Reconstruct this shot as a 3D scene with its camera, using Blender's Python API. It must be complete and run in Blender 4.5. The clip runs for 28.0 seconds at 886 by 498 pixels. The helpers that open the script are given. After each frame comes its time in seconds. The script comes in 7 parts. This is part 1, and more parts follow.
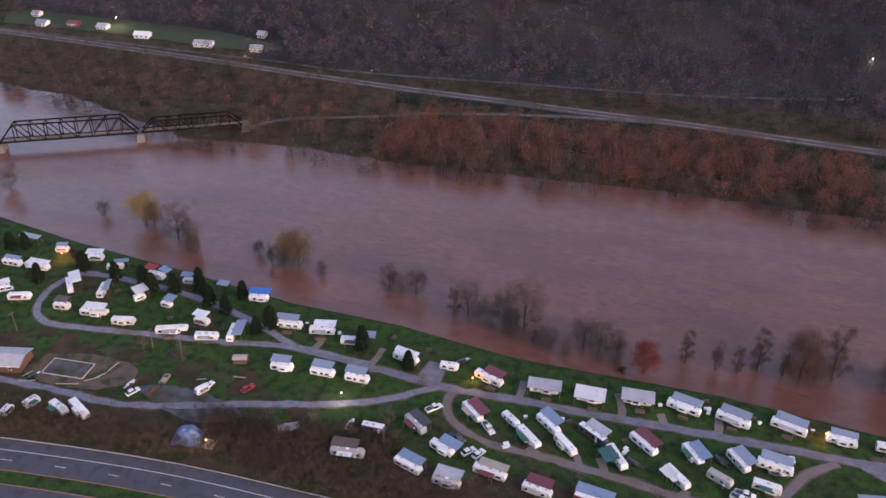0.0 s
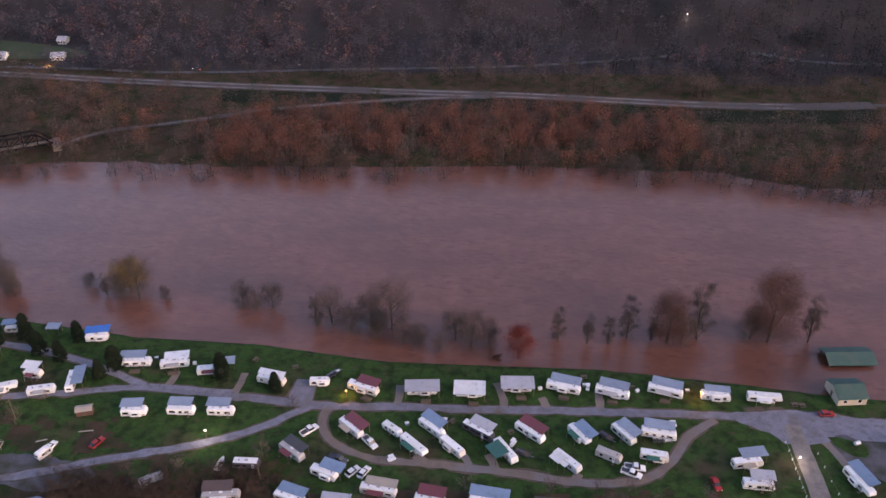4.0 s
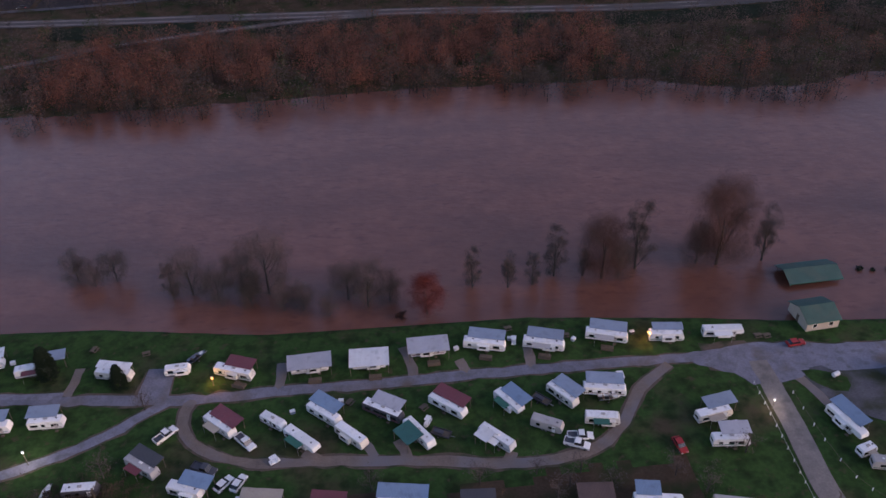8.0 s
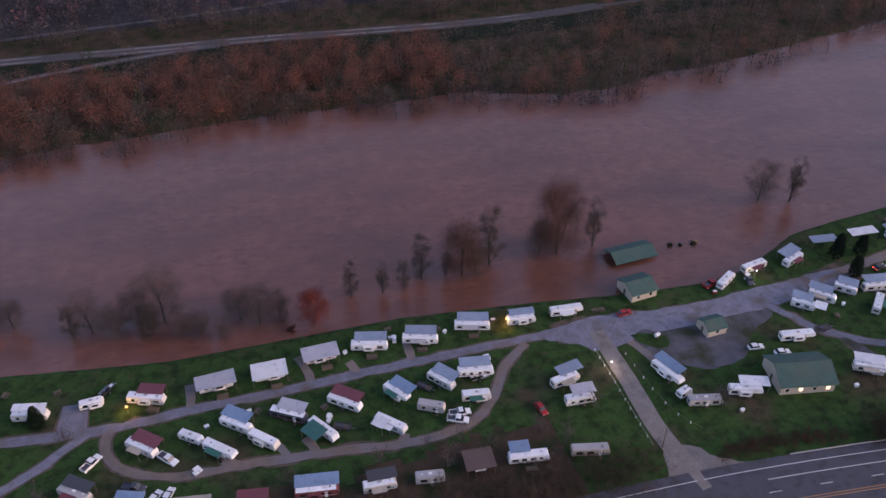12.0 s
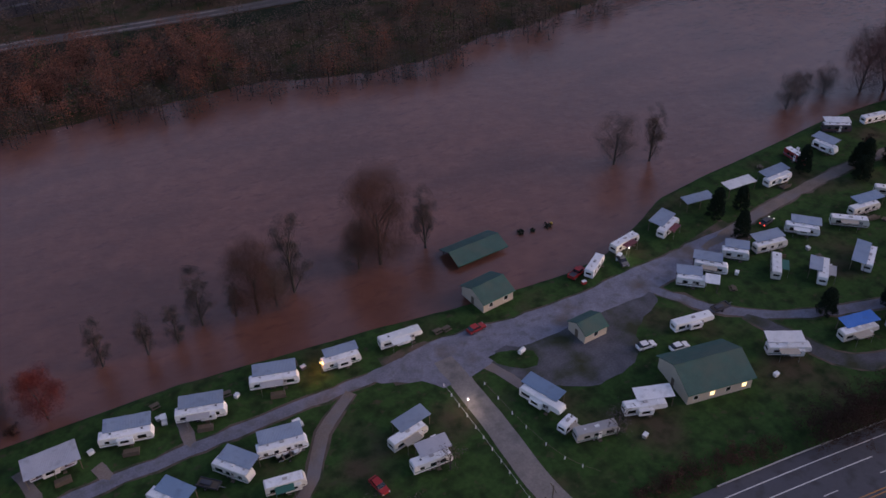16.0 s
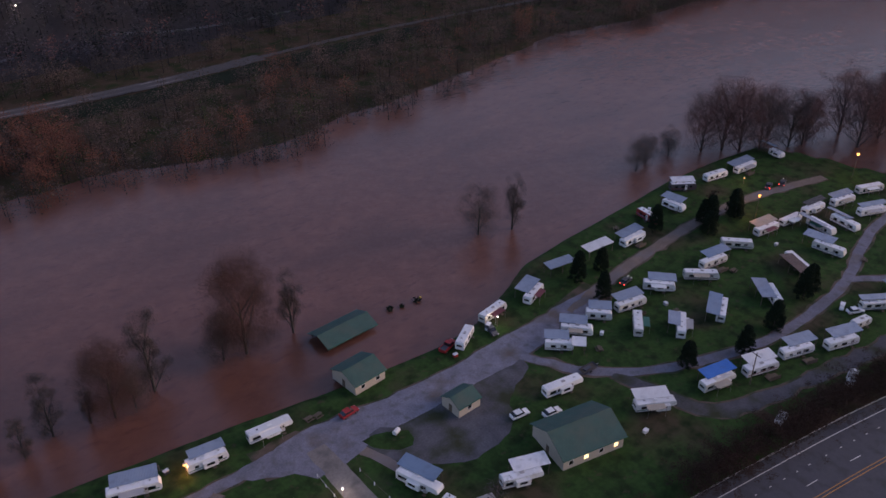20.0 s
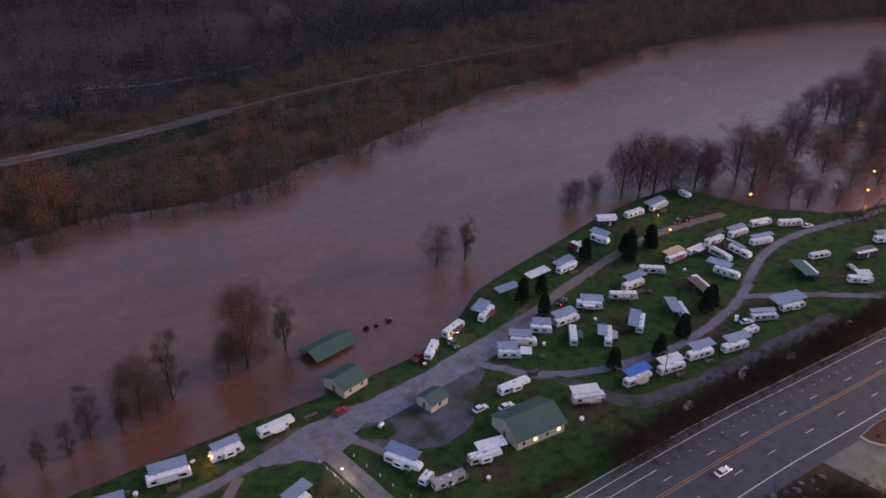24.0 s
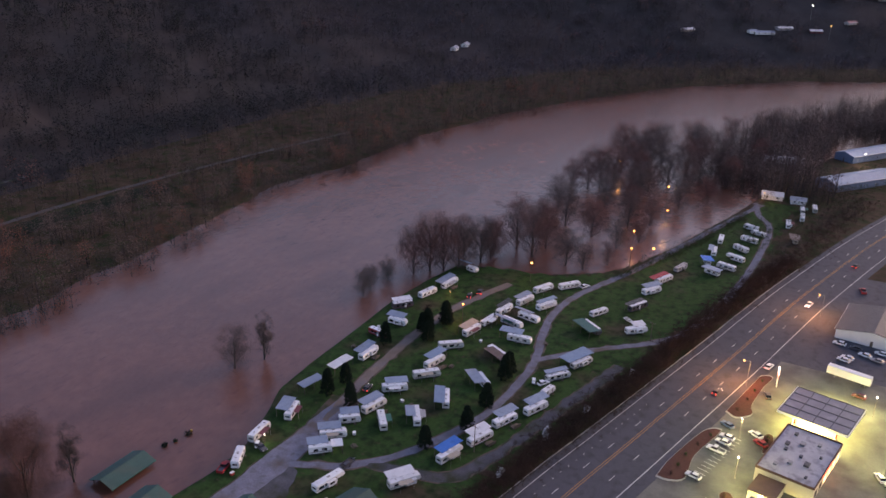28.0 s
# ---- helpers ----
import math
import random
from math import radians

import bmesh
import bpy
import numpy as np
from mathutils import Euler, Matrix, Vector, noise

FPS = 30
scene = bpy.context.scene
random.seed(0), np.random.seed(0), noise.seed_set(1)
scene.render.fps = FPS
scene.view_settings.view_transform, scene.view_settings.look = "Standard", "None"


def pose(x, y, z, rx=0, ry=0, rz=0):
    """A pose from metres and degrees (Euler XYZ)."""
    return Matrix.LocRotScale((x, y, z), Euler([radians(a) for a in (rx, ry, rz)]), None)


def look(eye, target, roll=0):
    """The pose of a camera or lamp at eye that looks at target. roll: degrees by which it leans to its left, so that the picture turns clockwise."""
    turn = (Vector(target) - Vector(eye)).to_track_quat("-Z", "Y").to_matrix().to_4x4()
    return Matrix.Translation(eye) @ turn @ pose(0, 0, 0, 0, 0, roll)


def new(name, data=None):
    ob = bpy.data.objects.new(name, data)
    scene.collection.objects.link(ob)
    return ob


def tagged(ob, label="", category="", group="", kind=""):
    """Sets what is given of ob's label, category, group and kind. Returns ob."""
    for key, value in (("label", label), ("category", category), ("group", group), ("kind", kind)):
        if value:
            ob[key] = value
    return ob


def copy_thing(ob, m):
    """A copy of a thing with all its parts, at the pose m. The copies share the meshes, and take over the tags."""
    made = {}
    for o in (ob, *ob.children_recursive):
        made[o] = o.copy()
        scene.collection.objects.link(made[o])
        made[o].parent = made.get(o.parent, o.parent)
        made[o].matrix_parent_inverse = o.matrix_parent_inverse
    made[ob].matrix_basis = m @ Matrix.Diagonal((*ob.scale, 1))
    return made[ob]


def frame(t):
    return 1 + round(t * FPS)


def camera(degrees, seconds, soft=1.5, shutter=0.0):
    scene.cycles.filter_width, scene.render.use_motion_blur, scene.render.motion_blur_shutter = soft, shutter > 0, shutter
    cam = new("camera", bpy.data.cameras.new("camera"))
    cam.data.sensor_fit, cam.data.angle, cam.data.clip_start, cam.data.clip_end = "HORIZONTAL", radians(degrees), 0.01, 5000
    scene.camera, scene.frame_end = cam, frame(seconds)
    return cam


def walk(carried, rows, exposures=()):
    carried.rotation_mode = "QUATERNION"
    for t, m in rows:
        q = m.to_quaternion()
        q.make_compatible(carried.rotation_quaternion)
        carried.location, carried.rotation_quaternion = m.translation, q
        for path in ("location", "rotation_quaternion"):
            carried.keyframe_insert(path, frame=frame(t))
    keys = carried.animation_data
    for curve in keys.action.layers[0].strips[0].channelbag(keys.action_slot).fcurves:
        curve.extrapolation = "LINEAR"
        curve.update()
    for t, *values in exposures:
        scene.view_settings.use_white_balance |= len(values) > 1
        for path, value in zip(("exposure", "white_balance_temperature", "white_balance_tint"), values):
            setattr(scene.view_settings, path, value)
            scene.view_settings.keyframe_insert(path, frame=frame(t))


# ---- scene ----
cam = camera(56.08, 28.0, soft=1.55)
PATH = [
    (0, (-37.336, -224.439, 171.465), (-37.758, -222.783, 170.425), 0.7),
    (0.5, (-37.54, -223.97, 172.215), (-37.92, -222.308, 171.17), 0.5),
    (1, (-38.539, -224.299, 172.744), (-38.887, -222.631, 171.697), 0.5),
    (1.5, (-39.257, -224.237, 173.441), (-39.569, -222.564, 172.39), 0.5),
    (2, (-39.579, -224.07, 174.229), (-39.855, -222.393, 173.173), 0.3),
    (2.5, (-39.731, -223.476, 174.838), (-39.964, -221.796, 173.777), 0.2),
    (3, (-39.154, -222.229, 175.684), (-39.333, -220.548, 174.615), -0.2),
    (3.5, (-39.59, -220.646, 176.23), (-39.711, -218.966, 175.153), -0.4),
    (4, (-41.896, -209.795, 169.408), (-41.96, -208.113, 168.329), -0.2),
    (4.5, (-43.046, -200.866, 163.118), (-43.091, -199.22, 161.982), -0.2),
    (6.5, (-38.306, -174.619, 141.703), (-38.322, -173.013, 140.511), -1.2),
    (7, (-37.82, -170.679, 137.882), (-37.785, -169.068, 136.696), -1.3),
    (7.5, (-37.506, -170.414, 138.036), (-37.409, -168.807, 136.848), -1.2),
    (8, (-35.797, -169.631, 138.934), (-35.655, -168.025, 137.751), -1.4),
    (8.5, (-36.336, -172.121, 142.347), (-36.133, -170.517, 141.17), -1.2),
    (9, (-38.96, -178.141, 147.698), (-38.71, -176.546, 146.516), -0.8),
    (9.5, (-42.061, -184.816, 154.297), (-41.78, -183.234, 153.105), -0.3),
    (10, (-45.057, -188.897, 160.628), (-44.736, -187.336, 159.419), 0.3),
    (10.5, (-43.774, -189.075, 161.604), (-43.435, -187.522, 160.39), 0.0),
    (11, (-44.155, -189.038, 161.403), (-43.779, -187.492, 160.191), 0.1),
    (11.5, (-45.008, -189.685, 160.353), (-44.574, -188.147, 159.151), 0.2),
    (12, (-45.006, -189.827, 160.524), (-44.521, -188.298, 159.329), 0.2),
    (12.5, (-45.214, -188.556, 159.472), (-44.678, -187.031, 158.294), 0.3),
    (13, (-41.328, -182.298, 153.468), (-40.753, -180.783, 152.296), 0.0),
    (13.5, (-37.18, -175.058, 147.462), (-36.559, -173.56, 146.291), -0.1),
    (15.5, (-19.772, -152.641, 127.414), (-19.01, -151.207, 126.247), -0.9),
    (16, (-13.551, -148.422, 123.385), (-12.753, -147.013, 122.212), -1.3),
    (16.5, (-7.538, -144.506, 120.398), (-6.69, -143.125, 119.225), -1.3),
    (17, (-2.128, -141.019, 117.264), (-1.246, -139.633, 116.125), -1.6),
    (17.5, (3.12, -137.194, 114.031), (4.027, -135.799, 112.921), -1.7),
    (18, (9.128, -134.039, 111.445), (10.056, -132.639, 110.36), -1.9),
    (18.5, (9.74, -135.367, 112.94), (10.724, -133.988, 111.877), -1.5),
    (19, (3.195, -140.562, 116.201), (4.245, -139.21, 115.167), -0.9),
    (19.5, (-1.979, -144.578, 119.281), (-0.915, -143.234, 118.25), -0.7),
    (20, (-8.868, -148.992, 123.868), (-7.786, -147.664, 122.834), -0.1),
    (20.5, (-16.021, -154.015, 128.409), (-14.923, -152.7, 127.377), 0.4),
    (21, (-23.901, -158.962, 132.997), (-22.783, -157.662, 131.967), 0.9),
    (21.5, (-32.39, -165.056, 137.135), (-31.252, -163.765, 136.116), 1.1),
    (23.5, (-40.718, -170.943, 141.359), (-39.541, -169.643, 140.398), 1.4),
    (24, (-40.463, -171.021, 142.001), (-39.23, -169.764, 141.053), 1.6),
    (24.5, (-40.32, -170.94, 142.474), (-39.016, -169.753, 141.531), 1.7),
    (25, (-40.1, -171.158, 142.757), (-38.753, -170.015, 141.82), 1.8),
    (25.5, (-40.275, -171.4, 142.998), (-38.884, -170.305, 142.068), 1.9),
    (26, (-40.865, -172.411, 142.396), (-39.441, -171.342, 141.487), 1.6),
    (26.5, (-40.864, -172.469, 142.287), (-39.409, -171.407, 141.418), 1.6),
    (27, (-40.826, -172.754, 141.988), (-39.33, -171.711, 141.166), 1.6),
    (27.5, (-41.248, -172.622, 142.07), (-39.671, -171.669, 141.292), 1.7),
    (28, (-40.974, -172.336, 141.926), (-39.372, -171.394, 141.187), 1.7),
]
EXPOSURES = [(0, 1.38, 6850, 34), (4, 1.32, 6950, 35), (7, 0.6, 6250, 35), (9, 0.76, 6350, 36), (11, 0.98, 6450, 36), (13, 0.95, 6450, 37), (17, 0.24, 6350, 36), (20, 0.37, 6400, 37), (24, 0.76, 6700, 39), (28, 0.87, 6700, 38)]
walk(cam, [(t, look(eye, target, roll)) for t, eye, target, roll in PATH], EXPOSURES)

# ---- light: dusk under thin cloud ----
world = bpy.data.worlds.new("dusk_sky")
scene.world = world
world.use_nodes = True
wn = world.node_tree.nodes
sky = wn.new("ShaderNodeTexSky")
sky.sky_type, sky.sun_disc = "NISHITA", False
sky.sun_elevation, sky.sun_rotation = radians(10), radians(118)
sky.altitude, sky.air_density, sky.dust_density, sky.ozone_density = 200, 1.0, 2.3, 1.5
wn["Background"].inputs["Strength"].default_value = 0.15
world.node_tree.links.new(sky.outputs[0], wn["Background"].inputs[0])
sun = new("sun", bpy.data.lights.new("sun", "SUN"))
sun.data.energy, sun.data.angle, sun.data.color = 0.25, radians(30), (1.0, 0.93, 0.9)
sun.matrix_world = look((140, -75, 120), (0, 0, 0))


# ---- materials ----
def mat(name, col, rough=0.8, vary=0.25, scale=0.6, bump=0.0, bscale=6.0, metal=0.0, fine=0.12, spec=0.4):
    """A surface with stains at one scale and grain at another, and a fine relief."""
    m = bpy.data.materials.new(name)
    m.use_nodes = True
    nt = m.node_tree
    n, l = nt.nodes, nt.links
    b = n["Principled BSDF"]
    b.inputs["Roughness"].default_value, b.inputs["Metallic"].default_value = rough, metal
    b.inputs["Specular IOR Level"].default_value = spec
    geo = n.new("ShaderNodeNewGeometry")
    big, small = n.new("ShaderNodeTexNoise"), n.new("ShaderNodeTexNoise")
    big.inputs["Scale"].default_value, big.inputs["Detail"].default_value = scale, 5
    small.inputs["Scale"].default_value, small.inputs["Detail"].default_value = scale * 9, 3
    info = n.new("ShaderNodeObjectInfo")
    add = n.new("ShaderNodeMath")
    add.operation = "MULTIPLY_ADD"
    add.inputs[1].default_value = vary * 2
    add.inputs[2].default_value = 1 - vary
    l.new(geo.outputs["Position"], big.inputs["Vector"])
    l.new(geo.outputs["Position"], small.inputs["Vector"])
    l.new(big.outputs["Fac"], add.inputs[0])
    grain = n.new("ShaderNodeMath")
    grain.operation = "MULTIPLY_ADD"
    grain.inputs[1].default_value, grain.inputs[2].default_value = fine * 2, -fine
    l.new(small.outputs["Fac"], grain.inputs[0])
    tot = n.new("ShaderNodeMath")
    l.new(add.outputs[0], tot.inputs[0])
    l.new(grain.outputs[0], tot.inputs[1])
    rnd = n.new("ShaderNodeMath")
    rnd.operation = "MULTIPLY_ADD"
    rnd.inputs[1].default_value, rnd.inputs[2].default_value = 0.16, 0.92
    l.new(info.outputs["Random"], rnd.inputs[0])
    tot2 = n.new("ShaderNodeMath")
    tot2.operation = "MULTIPLY"
    l.new(tot.outputs[0], tot2.inputs[0])
    l.new(rnd.outputs[0], tot2.inputs[1])
    mul = n.new("ShaderNodeVectorMath")
    mul.operation = "SCALE"
    mul.inputs[0].default_value = col
    l.new(tot2.outputs[0], mul.inputs["Scale"])
    l.new(mul.outputs[0], b.inputs["Base Color"])
    if bump:
        bn, bp = n.new("ShaderNodeTexNoise"), n.new("ShaderNodeBump")
        bn.inputs["Scale"].default_value, bn.inputs["Detail"].default_value = bscale, 4
        bp.inputs["Strength"].default_value, bp.inputs["Distance"].default_value = bump, 0.1
        l.new(geo.outputs["Position"], bn.inputs["Vector"])
        l.new(bn.outputs["Fac"], bp.inputs["Height"])
        l.new(bp.outputs[0], b.inputs["Normal"])
    return m


def blend(m, col, scale, lo, hi, seed=0.0, stretch=(1, 1, 1)):
    """Lays patches of a second colour over a material by a noise of its own."""
    n, l = m.node_tree.nodes, m.node_tree.links
    b = n["Principled BSDF"]
    old = b.inputs["Base Color"].links[0].from_socket
    geo, mp, tx, rp, mx = (n.new(k) for k in ("ShaderNodeNewGeometry", "ShaderNodeMapping", "ShaderNodeTexNoise", "ShaderNodeMapRange", "ShaderNodeMix"))
    mp.inputs["Location"].default_value, mp.inputs["Scale"].default_value = (seed, seed * 2, 0), stretch
    tx.inputs["Scale"].default_value, tx.inputs["Detail"].default_value = scale, 6
    rp.inputs["From Min"].default_value, rp.inputs["From Max"].default_value = lo, hi
    mx.data_type = "RGBA"
    mx.inputs[7].default_value = (*col, 1)
    l.new(geo.outputs["Position"], mp.inputs["Vector"])
    l.new(mp.outputs[0], tx.inputs["Vector"])
    l.new(tx.outputs["Fac"], rp.inputs["Value"])
    l.new(rp.outputs[0], mx.inputs[0])
    l.new(old, mx.inputs[6])
    l.new(mx.outputs[2], b.inputs["Base Color"])
    return m


def glow(name, col, power):
    m = bpy.data.materials.new(name)
    m.use_nodes = True
    b = m.node_tree.nodes["Principled BSDF"]
    b.inputs["Base Color"].default_value = (*col, 1)
    b.inputs["Emission Color"].default_value = (*col, 1)
    b.inputs["Emission Strength"].default_value = power
    return m


def leafy(name, col, col2, rough=0.9):
    """Foliage that varies from leaf clump to leaf clump."""
    m = bpy.data.materials.new(name)
    m.use_nodes = True
    n, l = m.node_tree.nodes, m.node_tree.links
    b = n["Principled BSDF"]
    b.inputs["Roughness"].default_value, b.inputs["Specular IOR Level"].default_value = rough, 0.1
    geo, mx, tx, ad = (n.new(k) for k in ("ShaderNodeNewGeometry", "ShaderNodeMix", "ShaderNodeTexNoise", "ShaderNodeMath"))
    tx.inputs["Scale"].default_value, tx.inputs["Detail"].default_value = 0.09, 4
    l.new(geo.outputs["Position"], tx.inputs["Vector"])
    ad.operation = "MULTIPLY_ADD"
    ad.inputs[1].default_value = 0.35
    l.new(geo.outputs["Random Per Island"], ad.inputs[0])
    sub = n.new("ShaderNodeMath")
    sub.operation = "MULTIPLY_ADD"
    sub.inputs[1].default_value, sub.inputs[2].default_value = 2.2, -0.78
    l.new(tx.outputs["Fac"], sub.inputs[0])
    l.new(sub.outputs[0], ad.inputs[2])
    mx.data_type = "RGBA"
    mx.inputs[6].default_value, mx.inputs[7].default_value = (*col, 1), (*col2, 1)
    l.new(ad.outputs[0], mx.inputs[0])
    l.new(mx.outputs[2], b.inputs["Base Color"])
    return m


GRASS = blend(blend(blend(mat("mown_grass", (0.034, 0.074, 0.020), 0.95, 0.4, 0.12, 0.6, 3.0, fine=0.4, spec=0.1), (0.075, 0.058, 0.036), 0.05, 0.53, 0.68), (0.018, 0.032, 0.012), 0.3, 0.45, 0.7, 7), (0.07, 0.06, 0.035), 0.45, 0.6, 0.72, 11)
FOREST_FLOOR = blend(mat("leaf_litter", (0.046, 0.043, 0.045), 0.95, 0.4, 0.05, 0.5, 1.5, fine=0.3, spec=0.05), (0.060, 0.050, 0.050), 0.02, 0.45, 0.7)
BRUSH_FLOOR = blend(mat("brown_weeds", (0.072, 0.050, 0.034), 0.95, 0.4, 0.2, 0.6, 3.0, fine=0.35, spec=0.05), (0.03, 0.042, 0.018), 0.12, 0.45, 0.65)
GRAVEL = blend(mat("grey_gravel", (0.205, 0.204, 0.25), 0.95, 0.4, 0.3, 0.5, 14, fine=0.4, spec=0.2), (0.15, 0.115, 0.09), 0.09, 0.56, 0.72, 3)
GRAVEL = blend(GRAVEL, (0.145, 0.14, 0.15), 0.5, 0.52, 0.72, 9)
TANLANE = blend(mat("tan_dirt_gravel", (0.21, 0.165, 0.14), 0.95, 0.35, 0.3, 0.5, 12, fine=0.35, spec=0.2), (0.19, 0.18, 0.195), 0.08, 0.46, 0.66, 8)
YARD = blend(mat("dark_weedy_gravel", (0.105, 0.104, 0.118), 0.95, 0.45, 0.25, 0.5, 12, fine=0.4, spec=0.15), (0.05, 0.055, 0.03), 0.12, 0.45, 0.65, 6)
ASPHALT = blend(mat("worn_asphalt", (0.068, 0.071, 0.088), 0.85, 0.2, 0.15, 0.3, 20, fine=0.15), (0.05, 0.05, 0.06), 0.35, 0.5, 0.7, 2)
DRIVE = blend(mat("pale_tan_gravel", (0.23, 0.205, 0.19), 0.95, 0.3, 0.25, 0.4, 12, fine=0.3, spec=0.2), (0.15, 0.135, 0.13), 0.3, 0.5, 0.7, 8)
CONCRETE = mat("pale_concrete", (0.36, 0.35, 0.32), 0.85, 0.2, 0.2, 0.2, 9)
DIRT = blend(mat("bare_dirt", (0.12, 0.088, 0.068), 0.95, 0.4, 0.3, 0.5, 8, fine=0.35), (0.04, 0.05, 0.022), 0.2, 0.46, 0.6, 4)
MULCH = mat("red_mulch", (0.085, 0.032, 0.024), 0.95, 0.4, 1.2, 0.5, 12)
WHITE = mat("white_siding", (0.82, 0.82, 0.82), 0.5, 0.12, 0.4, fine=0.05)
ROOFWHITE = blend(mat("white_roof_membrane", (0.82, 0.82, 0.84), 0.6, 0.12, 0.5, fine=0.08), (0.55, 0.55, 0.55), 0.9, 0.55, 0.78)
GLASS = mat("dark_window_glass", (0.02, 0.022, 0.026), 0.08, 0.1, 1, spec=0.8)
RUBBER = mat("black_rubber", (0.02, 0.02, 0.02), 0.9)
STEEL = mat("grey_steel", (0.3, 0.3, 0.31), 0.5, 0.2, 1.5, metal=0.6)
DARKWOOD = mat("weathered_wood", (0.13, 0.10, 0.075), 0.9, 0.3, 2.0, 0.3, 10)
PAINT = {
    "white": WHITE,
    "grey": mat("faded_grey_siding", (0.42, 0.40, 0.40), 0.6, 0.2, 0.5),
    "tan": mat("tan_siding", (0.42, 0.36, 0.29), 0.65, 0.2, 0.5),
    "dark": mat("charcoal_paint", (0.07, 0.07, 0.085), 0.5, 0.2, 0.7),
    "maroon": mat("maroon_paint", (0.17, 0.045, 0.055), 0.6, 0.2, 0.6),
    "red": mat("red_paint", (0.36, 0.03, 0.03), 0.4, 0.15, 0.6),
    "blue": mat("blue_grey_paint", (0.16, 0.22, 0.33), 0.5, 0.2, 0.6),
    "brown": mat("brown_paint", (0.12, 0.065, 0.05), 0.8, 0.25, 0.6),
    "green": mat("green_paint", (0.03, 0.13, 0.10), 0.6, 0.2, 0.6),
    "rust": mat("rusty_metal", (0.17, 0.075, 0.045), 0.85, 0.35, 1.2),
}


def sheet_metal(name, col):
    """Ribbed roofing sheet: ribs across the local x axis."""
    m = blend(mat(name, col, 0.45, 0.15, 0.3, fine=0.08, metal=0.15), tuple(c * 0.62 + 0.02 for c in col), 0.6, 0.55, 0.8, 5)
    n, l = m.node_tree.nodes, m.node_tree.links
    co, wv, bp = n.new("ShaderNodeTexCoord"), n.new("ShaderNodeTexWave"), n.new("ShaderNodeBump")
    wv.inputs["Scale"].default_value = 1.1
    bp.inputs["Strength"].default_value, bp.inputs["Distance"].default_value = 0.6, 0.05
    l.new(co.outputs["Object"], wv.inputs["Vector"])
    l.new(wv.outputs["Fac"], bp.inputs["Height"])
    l.new(bp.outputs[0], n["Principled BSDF"].inputs["Normal"])
    return m


ROOFS = {
    # The grey roof has the sky's reflection put into its colour as blue.
    "grey": sheet_metal("sky_tinted_grey_roof", (0.27, 0.33, 0.43)),
    "lightgrey": sheet_metal("light_grey_metal_roof", (0.45, 0.45, 0.50)),
    "white": sheet_metal("white_metal_roof", (0.78, 0.78, 0.80)),
    "blue": sheet_metal("slate_blue_metal_roof", (0.20, 0.29, 0.42)),
    "bluebright": sheet_metal("bright_blue_tarp_roof", (0.04, 0.19, 0.60)),
    "red": sheet_metal("red_metal_roof", (0.40, 0.04, 0.05)),
    "maroon": sheet_metal("maroon_metal_roof", (0.20, 0.06, 0.075)),
    "brown": sheet_metal("brown_metal_roof", (0.12, 0.08, 0.07)),
    "green": sheet_metal("dark_green_metal_roof", (0.035, 0.13, 0.115)),
    "tan": sheet_metal("tan_metal_roof", (0.40, 0.35, 0.30)),
    "dark": sheet_metal("dark_metal_roof", (0.07, 0.07, 0.08)),
}
GREENROOF = blend(mat("green_shingle_roof", (0.045, 0.105, 0.095), 0.85, 0.25, 0.4, 0.4, 8, fine=0.2), (0.075, 0.11, 0.095), 0.25, 0.45, 0.75)
BARK = mat("dark_bark", (0.06, 0.05, 0.046), 0.95, 0.3, 2.0, 0.5, 6)
LEAF_TWIG = leafy("bare_twigs", (0.085, 0.070, 0.070), (0.150, 0.112, 0.108))
# hill_twigs holds the far haze in its colour; the darker copy holds shade.
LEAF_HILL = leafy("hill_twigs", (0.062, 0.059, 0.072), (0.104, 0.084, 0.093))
LEAF_HILLSHADE = leafy("shade_tinted_hill_twigs", (0.026, 0.031, 0.032), (0.048, 0.047, 0.048))
LEAF_HILLRUST = leafy("dim_hill_leaves", (0.098, 0.066, 0.066), (0.185, 0.086, 0.078))
LEAF_YARD = leafy("yard_twigs", (0.072, 0.058, 0.055), (0.130, 0.086, 0.078))
LEAF_BANK = leafy("bank_twigs", (0.066, 0.060, 0.050), (0.155, 0.100, 0.084))
LEAF_FLOOD = leafy("flooded_twigs", (0.046, 0.042, 0.037), (0.090, 0.066, 0.056))
BARK_FAR = mat("far_bark", (0.030, 0.027, 0.026), 0.95, 0.3, 1.0)
LEAF_BROWN = leafy("brown_leaves", (0.066, 0.051, 0.047), (0.105, 0.074, 0.064))
LEAF_RUST = leafy("rust_leaves", (0.056, 0.035, 0.028), (0.112, 0.052, 0.038))
LEAF_SHORE = leafy("shore_rust_leaves", (0.100, 0.056, 0.044), (0.25, 0.092, 0.058))
LEAF_REDTOP = leafy("thin_red_leaves", (0.110, 0.074, 0.072), (0.20, 0.088, 0.078))
LEAF_RED = leafy("red_leaves", (0.085, 0.026, 0.022), (0.17, 0.034, 0.027))
LEAF_YELLOW = leafy("yellow_leaves", (0.16, 0.11, 0.02), (0.24, 0.15, 0.03))
LEAF_GREEN = leafy("dull_green_leaves", (0.03, 0.05, 0.02), (0.07, 0.085, 0.035))
LEAF_HILLGREEN = leafy("hill_needles", (0.030, 0.042, 0.034), (0.055, 0.062, 0.048))
LEAF_DARK = leafy("evergreen_needles", (0.012, 0.022, 0.014), (0.022, 0.034, 0.02))
